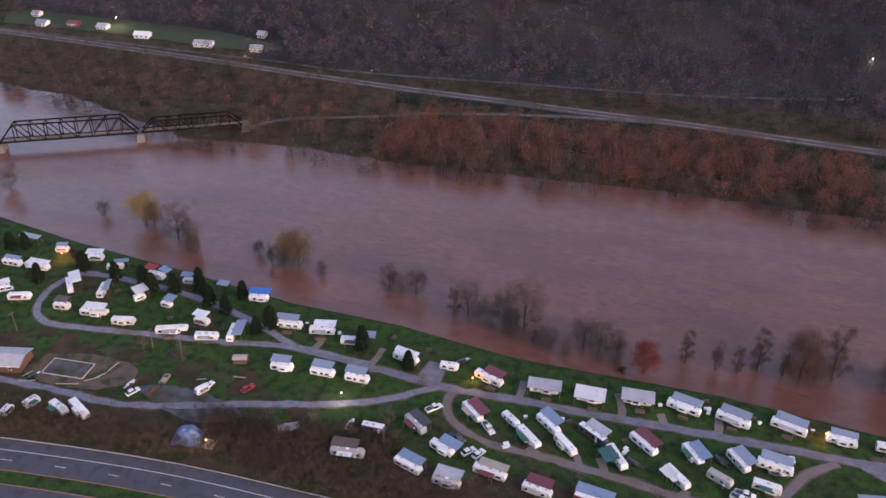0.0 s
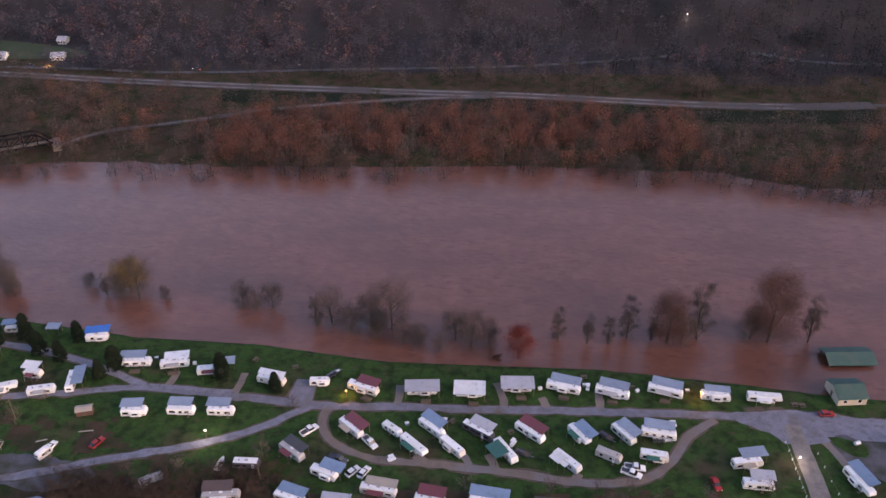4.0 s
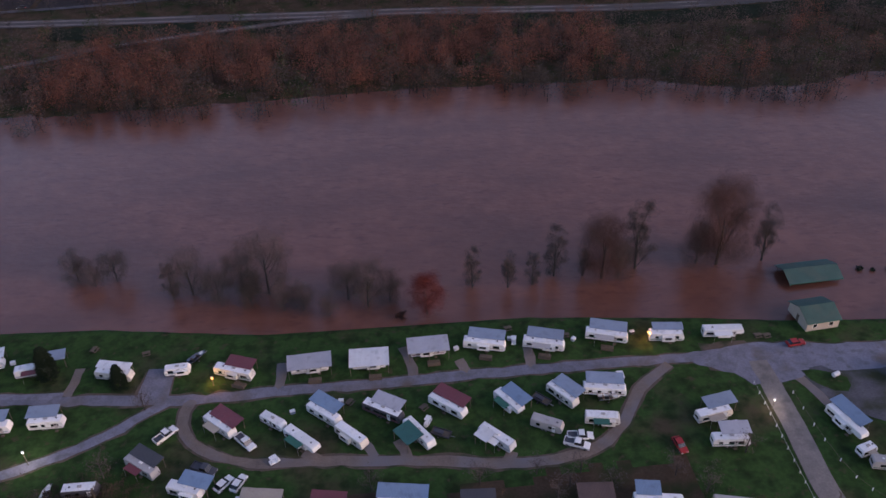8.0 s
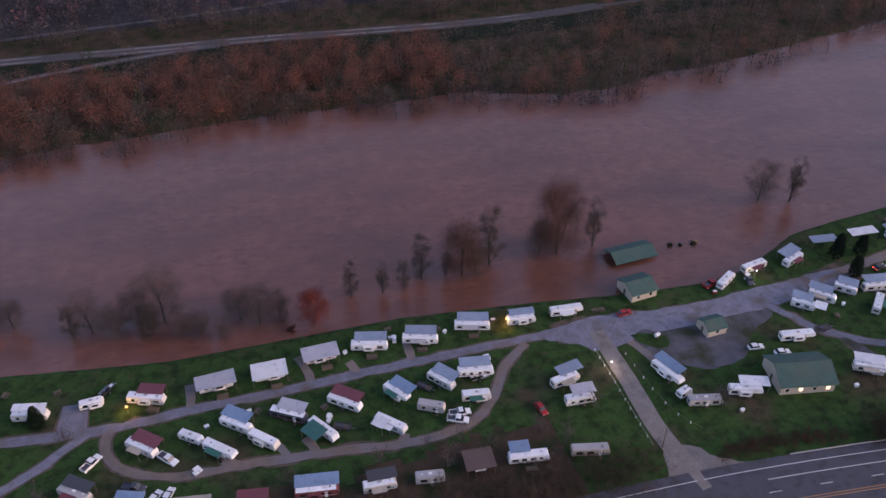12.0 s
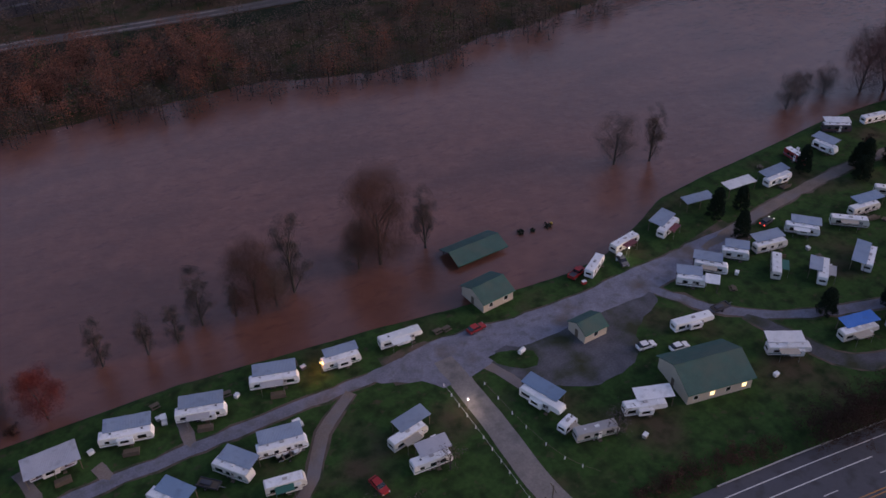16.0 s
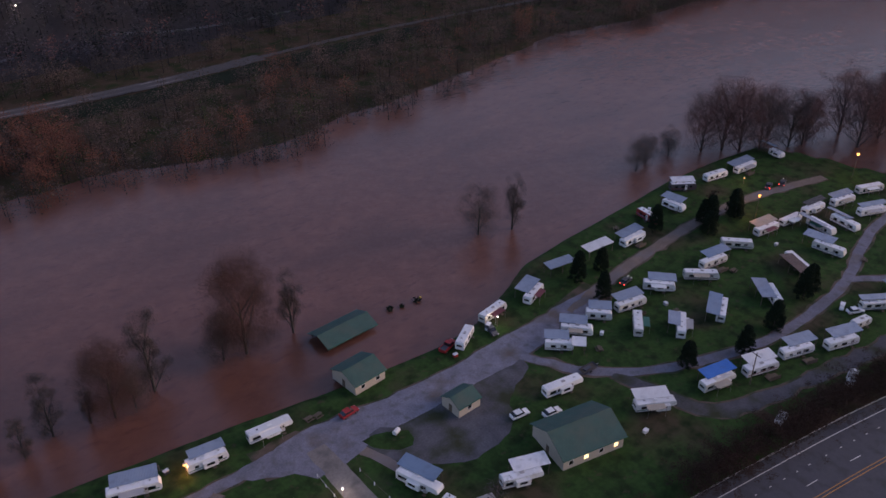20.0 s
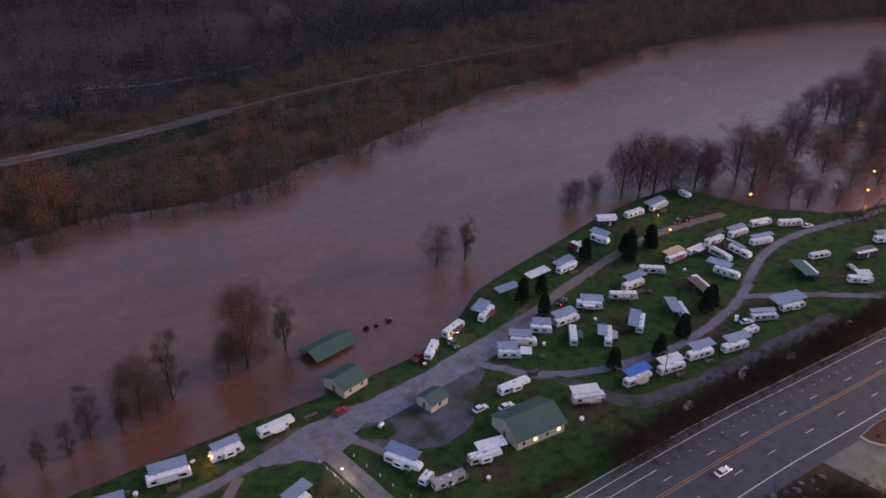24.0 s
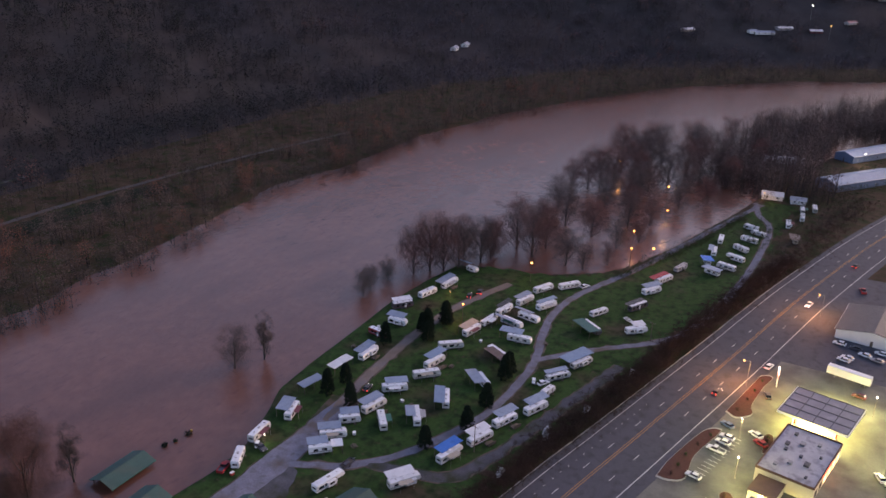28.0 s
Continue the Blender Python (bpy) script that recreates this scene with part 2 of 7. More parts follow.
HEDGE_LEAF = leafy("hedge_leaves", (0.036, 0.025, 0.021), (0.078, 0.042, 0.032))
BRUSH_LEAF = leafy("brush_twigs", (0.058, 0.046, 0.036), (0.12, 0.078, 0.054))
LAMP_WARM = glow("warm_lamp", (1.0, 0.55, 0.12), 2.2)
LAMP_WHITE = glow("white_lamp", (1.0, 0.95, 0.75), 8)
LAMP_ORANGE = glow("sodium_lamp", (1.0, 0.42, 0.07), 3.0)
LIT_WINDOW = glow("lit_window", (1.0, 0.72, 0.28), 1.8)
HEADLIGHT = glow("headlight", (1.0, 0.9, 0.75), 12)
TAILLIGHT = glow("tail_light", (1.0, 0.06, 0.03), 6)
LINE_WHITE = mat("white_road_paint", (0.6, 0.6, 0.6), 0.8, 0.3, 1.5)
LINE_YELLOW = mat("yellow_road_paint", (0.50, 0.24, 0.07), 0.8, 0.3, 1.5)


# ---- mesh helpers ----
def finish(bm, name, m):
    me = bpy.data.meshes.new(name)
    bm.to_mesh(me)
    bm.free()
    me.materials.append(m)
    return me


def part(name, bm, m, parent, label=""):
    ob = new(name, finish(bm, name, m))
    ob.parent = parent
    return tagged(ob, label)


def thing(name, x, y, z, h, label, category, group="", kind=""):
    ob = new(name)
    ob.matrix_world = pose(x, y, z, 0, 0, h)
    return tagged(ob, label, category, group, kind)


def box(x0, x1, y0, y1, z0, z1, bm=None, bevel=0.0):
    bm = bm or bmesh.new()
    v = [bm.verts.new((x, y, z)) for z in (z0, z1) for y in (y0, y1) for x in (x0, x1)]
    for f in ((0, 2, 3, 1), (4, 5, 7, 6), (0, 1, 5, 4), (2, 6, 7, 3), (0, 4, 6, 2), (1, 3, 7, 5)):
        bm.faces.new([v[i] for i in f])
    if bevel:
        bmesh.ops.bevel(bm, geom=bm.edges[:], offset=bevel, segments=2, affect="EDGES")
    return bm


def extruded(outline, y0, y1, bevel=0.0):
    """A side outline in x and z, drawn through from y0 to y1."""
    bm = bmesh.new()
    a = [bm.verts.new((x, y0, z)) for x, z in outline]
    b = [bm.verts.new((x, y1, z)) for x, z in outline]
    bm.faces.new(a)
    bm.faces.new(b[::-1])
    for i in range(len(a)):
        j = (i + 1) % len(a)
        bm.faces.new((a[j], a[i], b[i], b[j]))
    bmesh.ops.recalc_face_normals(bm, faces=bm.faces)
    if bevel:
        bmesh.ops.bevel(bm, geom=bm.edges[:], offset=bevel, segments=2, affect="EDGES")
    return bm


def rod(p, q, r0, r1=None, sides=8, bm=None):
    """A tapered round bar from p to q."""
    bm, p, q = bm or bmesh.new(), Vector(p), Vector(q)
    r1 = r0 if r1 is None else r1
    d = (q - p).normalized()
    u = d.orthogonal().normalized()
    w = d.cross(u)
    rings = [[bm.verts.new(c + (u * math.cos(a) + w * math.sin(a)) * r) for a in (2 * math.pi * k / sides for k in range(sides))] for c, r in ((p, r0), (q, r1))]
    for k in range(sides):
        j = (k + 1) % sides
        bm.faces.new((rings[0][k], rings[0][j], rings[1][j], rings[1][k]))
    bm.faces.new(rings[0][::-1])
    bm.faces.new(rings[1])
    return bm


def ball(c, r, squash=1.0, bm=None):
    bm = bm or bmesh.new()
    got = bmesh.ops.create_icosphere(bm, subdivisions=2, radius=r)["verts"]
    for v in got:
        v.co.z *= squash
        v.co += Vector(c)
    return bm


def lamp(name, x, y, z, power, col, size=0.4):
    ob = new(name, bpy.data.lights.new(name, "POINT"))
    ob.data.energy, ob.data.color, ob.data.shadow_soft_size = power, col, size
    ob.location = (x, y, z)
    return ob


# ---- the land ----
NEAR_X = [-900, -600, -400, -290, -250, -200, -150, -109, -68, -32, 0, 40, 64, 93, 106, 122, 133, 152, 178, 208, 233, 256, 263, 268, 285, 300, 335, 398, 424, 520, 620, 720, 900, 1400]
NEAR_Y = [150, 95, 48, 23, 14.5, 7, -2, -4.5, -11.5, -12.5, -13.3, -18.5, -22.5, -25.4, -23.5, -17, -11.5, -9, -7, -4, -4.5, -7, -22, -44, -64, -72, -81, -93, -97, -108, -140, -190, -330, -800]
FAR_X = [-900, -600, -400, -345, -258, -216, -132, -40, 60, 104, 162, 240, 300, 345, 446, 550, 650, 750, 858, 906, 1000, 1400]
FAR_Y = [260, 205, 160, 150, 117, 124, 119, 124, 122, 106, 112, 124, 138, 128, 132, 118, 85, 40, -43, -110, -230, -700]


def near_bank(x):
    return float(np.interp(x, NEAR_X, NEAR_Y))


def far_bank(x):
    return float(np.interp(x, FAR_X, FAR_Y)) + 4.5 * noise.noise(Vector((x * 0.035, 4, 0))) + 2 * noise.noise(Vector((x * 0.15, 9, 0)))


def smooth(a, b, v):
    u = min(1.0, max(0.0, (v - a) / (b - a)))
    return u * u * (3 - 2 * u)


WATER_Z = -0.8


def land(x, y):
    """The height of the ground: camp terrace, river bed, far bank, railway bench and wooded hill."""
    n, f = near_bank(x), far_bank(x)
    if y < (n + f) / 2:
        return -3.2 * smooth(-1.0, 6.0, y - n)
    d = y - f
    z = -3.2 + 3.2 * smooth(-9, 6, d) + 0.8 * smooth(10, 80, d)
    hill = max(0.0, d - 138)
    z += hill * 0.28 * smooth(0, 60, hill)
    if hill > 0:
        z += 14 * noise.noise(Vector((x * 0.008, y * 0.008, 0))) * smooth(0, 120, hill)
    return z


def ground_sheet():
    xs = sorted(set([-5000, -2500, -1500, -1100] + list(range(-900, -300, 20)) + list(range(-300, 460, 3)) + list(range(460, 1000, 12)) + list(range(1000, 1500, 40)) + [1500, 2200, 3200, 5000]))
    ys = sorted(set([-5000, -2500, -1200, -700, -450, -300] + list(range(-250, -120, 10)) + list(range(-120, 40, 2)) + list(range(40, 180, 4)) + list(range(180, 760, 14)) + [800, 1000, 1400, 2500, 5000]))
    zs = [[land(min(1400, max(-900, x)), min(y, 1100)) + (0.06 * noise.noise(Vector((x * 0.2, y * 0.2, 3))) if abs(x) < 460 and y < 30 else 0) for x in xs] for y in ys]
    w = len(xs)
    me = bpy.data.meshes.new("ground")
    me.from_pydata([(x, y, zs[j][i]) for j, y in enumerate(ys) for i, x in enumerate(xs)], [], [(j * w + i, j * w + i + 1, (j + 1) * w + i + 1, (j + 1) * w + i) for j in range(len(ys) - 1) for i in range(w - 1)])
    for m in (GRASS, FOREST_FLOOR, BRUSH_FLOOR):
        me.materials.append(m)
    for p in me.polygons:
        p.use_smooth = True
        x, y, _ = p.center
        wob = 5 * noise.noise(Vector((x * 0.09, y * 0.09, 1))) + 2.5 * noise.noise(Vector((x * 0.4, y * 0.4, 2)))
        if y > (near_bank(x) + far_bank(x)) / 2:
            p.material_index = 2 if y - far_bank(x) + wob < 118 else 1
        elif (x < 25 and -90 < y + wob < -63) or (x > 262 and y + 0.6 * wob > near_bank(x) - 4) or x > 432 or (x > 300 and y + wob < -118) or (130 < x < 345 and y + wob < -88 - 0.17 * (x - 130) and y > -150):
            p.material_index = 2
        elif -270 < x < -120 and -68 < y + 2 * wob < -41 and noise.noise(Vector((x * 0.12, y * 0.12, 8))) > 0.05:
            p.material_index = 2
    return tagged(new("ground", me), "dark green grass ground with worn brown patches", "ground", kind="structure")


ground_sheet()

WATER = blend(mat("muddy_flood_water", (0.172, 0.070, 0.047), 0.2, 0.14, 0.02, fine=0.28, spec=0.5), (0.132, 0.056, 0.039), 0.02, 0.45, 0.7, 4, (1, 2.5, 1))
WATER = blend(WATER, (0.135, 0.056, 0.040), 0.35, 0.56, 0.74, 12, (0.6, 1.6, 1))


def water_relief(m):
    n, l = m.node_tree.nodes, m.node_tree.links
    geo, mp, a, b, add, bp = (n.new(k) for k in ("ShaderNodeNewGeometry", "ShaderNodeMapping", "ShaderNodeTexNoise", "ShaderNodeTexNoise", "ShaderNodeMath", "ShaderNodeBump"))
    mp.inputs["Scale"].default_value = (0.6, 1.0, 1)
    a.inputs["Scale"].default_value, a.inputs["Detail"].default_value = 0.5, 7
    b.inputs["Scale"].default_value, b.inputs["Detail"].default_value = 0.06, 3
    bp.inputs["Strength"].default_value, bp.inputs["Distance"].default_value = 0.4, 0.35
    l.new(geo.outputs["Position"], mp.inputs["Vector"])
    l.new(mp.outputs[0], a.inputs["Vector"])
    l.new(mp.outputs[0], b.inputs["Vector"])
    l.new(a.outputs["Fac"], add.inputs[0])
    l.new(b.outputs["Fac"], add.inputs[1])
    l.new(add.outputs[0], bp.inputs["Height"])
    l.new(bp.outputs[0], n["Principled BSDF"].inputs["Normal"])


water_relief(WATER)
WATER.node_tree.nodes["Principled BSDF"].inputs["IOR"].default_value = 1.65
bm = bmesh.new()
bm.faces.new([bm.verts.new(c) for c in ((-900, -900, WATER_Z), (1500, -900, WATER_Z), (1500, 330, WATER_Z), (-900, 330, WATER_Z))])
tagged(new("water", finish(bm, "water", WATER)), "muddy brown flooded river with slow ripples", "river", kind="structure")


def curve_points(pts, step=3.0):
    """A smooth line through a few points, at even steps."""
    p = [np.array(q, float) for q in pts]
    p = [2 * p[0] - p[1]] + p + [2 * p[-1] - p[-2]]
    out = []
    for a, b, c, d in zip(p, p[1:], p[2:], p[3:]):
        k = max(2, int(np.linalg.norm(c - b) / step))
        for i in range(k):
            u = i / k
            out.append(0.5 * (2 * b + (c - a) * u + (2 * a - 5 * b + 4 * c - d) * u * u + (3 * b - a - 3 * c + d) * u**3))
    return out + [p[-2]]


def ribbon(name, pts, width, m, label, category, z=0.05, ragged=0.0, kind="structure", taper=1.0):
    if category == "gravel road":
        ribbon("verge", pts, width + 1.1, DIRT, "worn brown dirt verge of a gravel lane", "verge", z * 0.5 - 0.012, 1.3)
    line = curve_points(pts)
    bm, rows = bmesh.new(), []
    for i, p in enumerate(line):
        d = line[min(i + 1, len(line) - 1)] - line[max(i - 1, 0)]
        n = np.array([-d[1], d[0]]) / (np.hypot(*d) + 1e-9)
        w = width / 2 * (1 - (1 - taper) * (1 - smooth(0, 16, 3.0 * min(i, len(line) - 1 - i))))
        row = []
        for s in (-1, 0, 1):
            e = w + ragged * noise.noise(Vector((p[0] * 0.35, p[1] * 0.35, s * 5.0)))
            q = p + n * s * e
            row.append(bm.verts.new((q[0], q[1], land(q[0], q[1]) + z + (0.03 if s == 0 else 0))))
        rows.append(row)
    for a, b in zip(rows, rows[1:]):
        for k in (0, 1):
            bm.faces.new((a[k], b[k], b[k + 1], a[k + 1])[::-1])
    bmesh.ops.recalc_face_normals(bm, faces=bm.faces)
    if bm.faces[0].normal.z < 0:
        bmesh.ops.reverse_faces(bm, faces=bm.faces)
    if category == "gravel road" and width < 5:
        ribbon("verge", pts, width * 1.32, DIRT, "worn brown dirt verge of a gravel lane", "verge", z - 0.03, 1.3)
    return tagged(new(name, finish(bm, name, m)), label, category, kind=kind)


def patch(name, pts, m, label, category, z=0.04):
    line = curve_points(pts + pts[:1], 2.0)[:-1]
    bm = bmesh.new()
    line = [p + 0.9 * np.array([noise.noise(Vector((p[0] * 0.4, p[1] * 0.4, 3.0))), noise.noise(Vector((p[0] * 0.4, p[1] * 0.4, 7.0)))]) for p in line]
    f = bm.faces.new([bm.verts.new((p[0], p[1], z + land(p[0], p[1]))) for p in line])
    bmesh.ops.triangulate(bm, faces=[f])
    bmesh.ops.recalc_face_normals(bm, faces=bm.faces)
    if sum(f.normal.z for f in bm.faces) < 0:
        bmesh.ops.reverse_faces(bm, faces=bm.faces)
    return tagged(new(name, finish(bm, name, m)), label, category, kind="structure")


# gravel lanes of the camp
G = "grey gravel lane worn pale along the wheel tracks"
ribbon("road", [(-143, -24.5), (-119, -27.5), (-101, -29.5), (-82, -31.6), (-63, -31.2), (-40, -31.6), (-19, -31.3), (5, -31.5), (29.5, -31.8), (46, -32.5)], 3.0, GRAVEL, G, "gravel road", 0.06, 0.7)
ribbon("road", [(38, -32.2), (50, -32.8), (62, -34.2), (77, -36.5), (103, -36), (124, -34.8), (140, -32)], 8.5, GRAVEL, "wide grey gravel road through the camp", "gravel road", 0.055, 1.2, taper=0.42)
ribbon("road", [(126, -34.5), (151, -30.2), (173, -27.8), (195, -26.5), (217, -27.8), (249, -35)], 3.3, TANLANE, "tan dirt lane with worn wheel tracks", "gravel road", 0.065, 0.6)
ribbon("road", [(-82, -31.6), (-83.2, -39), (-77.6, -46.8), (-67, -51.5), (-51, -53), (-32, -55), (-10, -58.2), (5.2, -56.3), (13.8, -49.6), (19.7, -40.6), (29, -33.5)], 2.6, TANLANE, "tan gravel loop lane worn along the wheel tracks", "gravel road", 0.07, 0.6)
ribbon("road", [(-87, -31.5), (-94, -36.4), (-99.5, -40.5), (-114.5, -47.3), (-139, -54), (-158, -60), (-180, -65), (-200, -64.2), (-222, -64.5)], 2.6, GRAVEL, G, "gravel road", 0.072, 0.7)
ribbon("road", [(-90.2, -20.5), (-91, -31.4)], 7, GRAVEL, "short grey gravel spur beside a trailer", "gravel road", 0.074, 0.8)
ribbon("road", [(-112, -27), (-138, -25.3), (-161.5, -28.6), (-191, -32), (-211, -34.2), (-226, -35), (-234.5, -28.6), (-237.7, -16.5), (-233.6, -5.8), (-220, -4), (-188.4, -7), (-162.6, -14), (-139, -24.5)], 2.5, GRAVEL, G, "gravel road", 0.068, 0.6)
ribbon("road", [(102, -36), (106, -44), (113, -54.5), (128, -65), (153, -73), (176, -74), (195, -71.8), (211, -67), (222, -63.8), (234.5, -62), (250, -62.4), (269, -66.8), (292, -73.7), (335, -83), (398, -96), (424, -102)], 2.8, GRAVEL, G, "gravel road", 0.066, 0.6)
ribbon("road", [(196, -72), (203, -77.5), (214, -86), (231, -102), (242, -108.5), (261, -113.2), (288, -116), (316, -117), (348, -116.4), (378, -114.5), (394, -110.5), (405, -104), (426, -98)], 2.8, GRAVEL, G, "gravel road", 0.064, 0.6)
ribbon("road", [(116, -58), (119, -70), (124, -80.7), (145, -87), (174, -92.4), (208, -98)], 3.8, YARD, "weedy dark gravel track along a hedge", "gravel road", 0.058, 1.6)
ribbon("road", [(50, -35), (49.8, -54), (48.8, -71.6), (49.8, -82), (51, -92)], 5.2, DRIVE, "pale tan gravel entrance drive", "driveway", 0.076, 0.3)
patch("ground_patch", [(34, -30.4), (44, -30), (54, -30), (60, -32), (61, -39), (55, -42), (46, -42), (41, -37), (34, -33.4)], GRAVEL, "grey gravel junction of the camp lanes", "gravel road", 0.08)
patch("ground_patch", [(37, -94), (44, -87), (46.6, -80), (50, -78), (54, -80), (59, -85), (67, -89.5), (77, -95)], DRIVE, "flared gravel mouth of the entrance drive", "driveway", 0.05)
patch("ground_patch", [(52, -37), (76, -38), (99, -38), (103, -43), (92, -49), (86, -56), (74, -58), (64, -52), (57, -43)], YARD, "grey gravel yard between the green-roofed buildings", "gravel yard", 0.045)
for a, b in (((-20, -26), (-18.5, -31)), ((-3, -23), (-3.5, -31)), ((-62, -22), (-62.5, -31)), ((-33, -20), (-31, -30)), ((-44, -48), (-41, -53)), ((-36, -49), (-34, -55)), ((-56, -50), (-52, -53)), ((57, -41), (61, -53)), ((-131, -18), (-132, -25)), ((-110, -18), (-111, -27)), ((-12, -55), (-14, -58))):
    ribbon("driveway", [a, ((a[0] + b[0]) / 2 + 0.3, (a[1] + b[1]) / 2), b], 2.4, TANLANE, "short gravel parking spur on the grass", "driveway", 0.05, 0.5)
patch("ground_patch", [(-214, -49), (-196, -46), (-182, -49), (-182, -57), (-194, -62), (-215, -60)], DIRT, "bare brown dirt round a building pad", "dirt", 0.05)
patch("ground_patch", [(-178, -56), (-168, -62), (-152, -66), (-140, -60), (-150, -55), (-166, -53)], YARD, "trampled grey dirt where the lanes meet", "dirt", 0.045)

# ---- the highway ----
EDGE = curve_points([(-420, -128), (-330, -106), (-260, -96), (-204, -88.6), (-152, -84.4), (-104, -84.8), (-50, -86), (0, -87.4), (62, -91), (125, -99.3), (168, -107.1), (236, -119.7), (318, -134.4), (421, -158.2), (540, -196), (700, -270)], 4.0)


def highway_line(offset, far=False, west=0.0):
    """A line along the highway, at an offset from its edge; west shifts it where the road narrows."""
    out = []
    for i, p in enumerate(EDGE):
        d = EDGE[min(i + 1, len(EDGE) - 1)] - EDGE[max(i - 1, 0)]
        n = np.array([d[1], -d[0]]) / np.hypot(*d)
        extra = (4.2 if far else west) * smooth(30, -90, p[0])
        out.append(p + n * (offset + extra))
    return out


def strip(name, a, b, m, z, label, category, x0=-1e9, x1=1e9, parent=None):
    bm, rows = bmesh.new(), []
    for p, q in zip(a, b):
        if x0 <= p[0] <= x1:
            rows.append((bm.verts.new((p[0], p[1], z)), bm.verts.new((q[0], q[1], z))))
    for r, s in zip(rows, rows[1:]):
        bm.faces.new((r[0], r[1], s[1], s[0]))
    bmesh.ops.recalc_face_normals(bm, faces=bm.faces)
    if bm.faces[0].normal.z < 0:
        bmesh.ops.reverse_faces(bm, faces=bm.faces)
    if parent:
        return part(name, bm, m, parent, label)
    return tagged(new(name, finish(bm, name, m)), label, category, kind="structure")


road_a = strip("road", highway_line(-3.2, west=1.2), highway_line(9.3), ASPHALT, 0.09, "grey asphalt highway carriageway beside the camp", "highway")
road_b = strip("road", highway_line(9.3, True), highway_line(22.6, True), ASPHALT, 0.088, "grey asphalt highway carriageway beside the shops", "highway")
for off, far, west, m, nm, w in ((-0.6, False, 2.6, LINE_WHITE, "edge_line", 0.2), (8.9, False, 0.2, LINE_YELLOW, "centre_line", 0.18), (9.6, True, 0.0, LINE_YELLOW, "centre_line", 0.18), (19.7, True, 0.0, LINE_WHITE, "edge_line", 0.24)):
    strip(nm, highway_line(off - w / 2, far, west), highway_line(off + w / 2, far, west), m, 0.096, "", "", parent=road_b if far else road_a)
strip("turn_lane_line", highway_line(2.5), highway_line(2.7), LINE_WHITE, 0.096, "", "", 62, 108, road_a)
dot_mesh = finish(box(-0.3, 0.3, -0.08, 0.08, 0.0, 0.006), "lane_dot", LINE_WHITE)
line = highway_line(2.6)
for a, b in zip(line, line[1:]):
    if 108 < a[0] < 190:
        for u in (0.0,):
            ob = new("lane_dot", dot_mesh)
            ob.parent = road_a
            ob.matrix_world = pose(a[0] + u * (b - a)[0], a[1] + u * (b - a)[1], 0.094, 0, 0, math.degrees(math.atan2(*(b - a)[::-1])))
bm0 = box(-1.6, 1.6, -0.09, 0.09, 0.0, 0.006)
dash_mesh = finish(bm0, "lane_dash", LINE_WHITE)
for off, far, west, gap in ((6.1, False, -0.6, 12.2), (14.4, True, 0.0, 12.2)):
    line, run = highway_line(off, far, west), 0.0
    for a, b in zip(line, line[1:]):
        run += np.hypot(*(b - a))
        if run >= gap and -380 < a[0] < 480:
            run = 0.0
            ob = new("lane_dash", dash_mesh)
            ob.parent = road_b if far else road_a
            ob.matrix_world = pose(a[0], a[1], 0.094, 0, 0, math.degrees(math.atan2(*(b - a)[::-1])))


def guard_rail(x0, x1):
    """A low steel crash barrier along the outer edge of the highway."""
    ob = thing("guard_rail", 0, 0, 0, 0, "low pale steel guard rail along the highway", "guard rail", "guard rails")
    pts = [p for p in highway_line(-3.0, west=1.2) if x0 <= p[0] <= x1][::4]
    for p, q in zip(pts, pts[1:]):
        d = (q - p) / np.hypot(*(q - p))
        n = np.array([-d[1], d[0]]) * 0.06
        bm = bmesh.new()
        lo = [bm.verts.new((*c, 0.42)) for c in (p - n, p + n, q + n, q - n)]
        hi = [bm.verts.new((*c, 0.76)) for c in (p - n, p + n, q + n, q - n)]
        bm.faces.new(hi)
        for k in range(4):
            bm.faces.new((lo[k], lo[(k + 1) % 4], hi[(k + 1) % 4], hi[k]))
        part("beam", bm, PALE_STEEL, ob)
        part("post", box(p[0] - 0.08, p[0] + 0.08, p[1] - 0.08, p[1] + 0.08, 0, 0.7), DARKWOOD, ob)


PALE_STEEL = mat("galvanised_steel", (0.42, 0.42, 0.43), 0.5, 0.2, 0.6, metal=0.3)
guard_rail(-330, 26)
guard_rail(72, 345)


# ---- trees ----
def leaf_cloud(rng, centres, per, spread, size, verts, faces, flat=1.0):
    """Small tilted leaf-clump faces scattered round the given centres."""
    n = len(centres) * per
    c = np.repeat(np.array([p for p, _ in centres], float), per, axis=0)
    r = np.repeat(np.array([q for _, q in centres], float), per)
    d, u, v = (rng.normal(size=(n, 3)) for _ in range(3))
    d *= (r * spread * rng.random(n) ** 0.4 / np.linalg.norm(d, axis=1))[:, None]
    p = c + d * (1, 1, 0.8)
    s = size * (0.6 + 0.8 * rng.random(n))
    u[:, 2] *= flat
    v[:, 2] *= flat
    u *= (s / np.linalg.norm(u, axis=1))[:, None]
    v *= (0.8 * s / np.linalg.norm(v, axis=1))[:, None]
    k = len(verts)
    verts.extend(np.stack([p - u, p + v * 0.7, p + u, p - v], 1).reshape(-1, 3).tolist())
    faces.extend((k + np.arange(4 * n).reshape(-1, 4)).tolist())


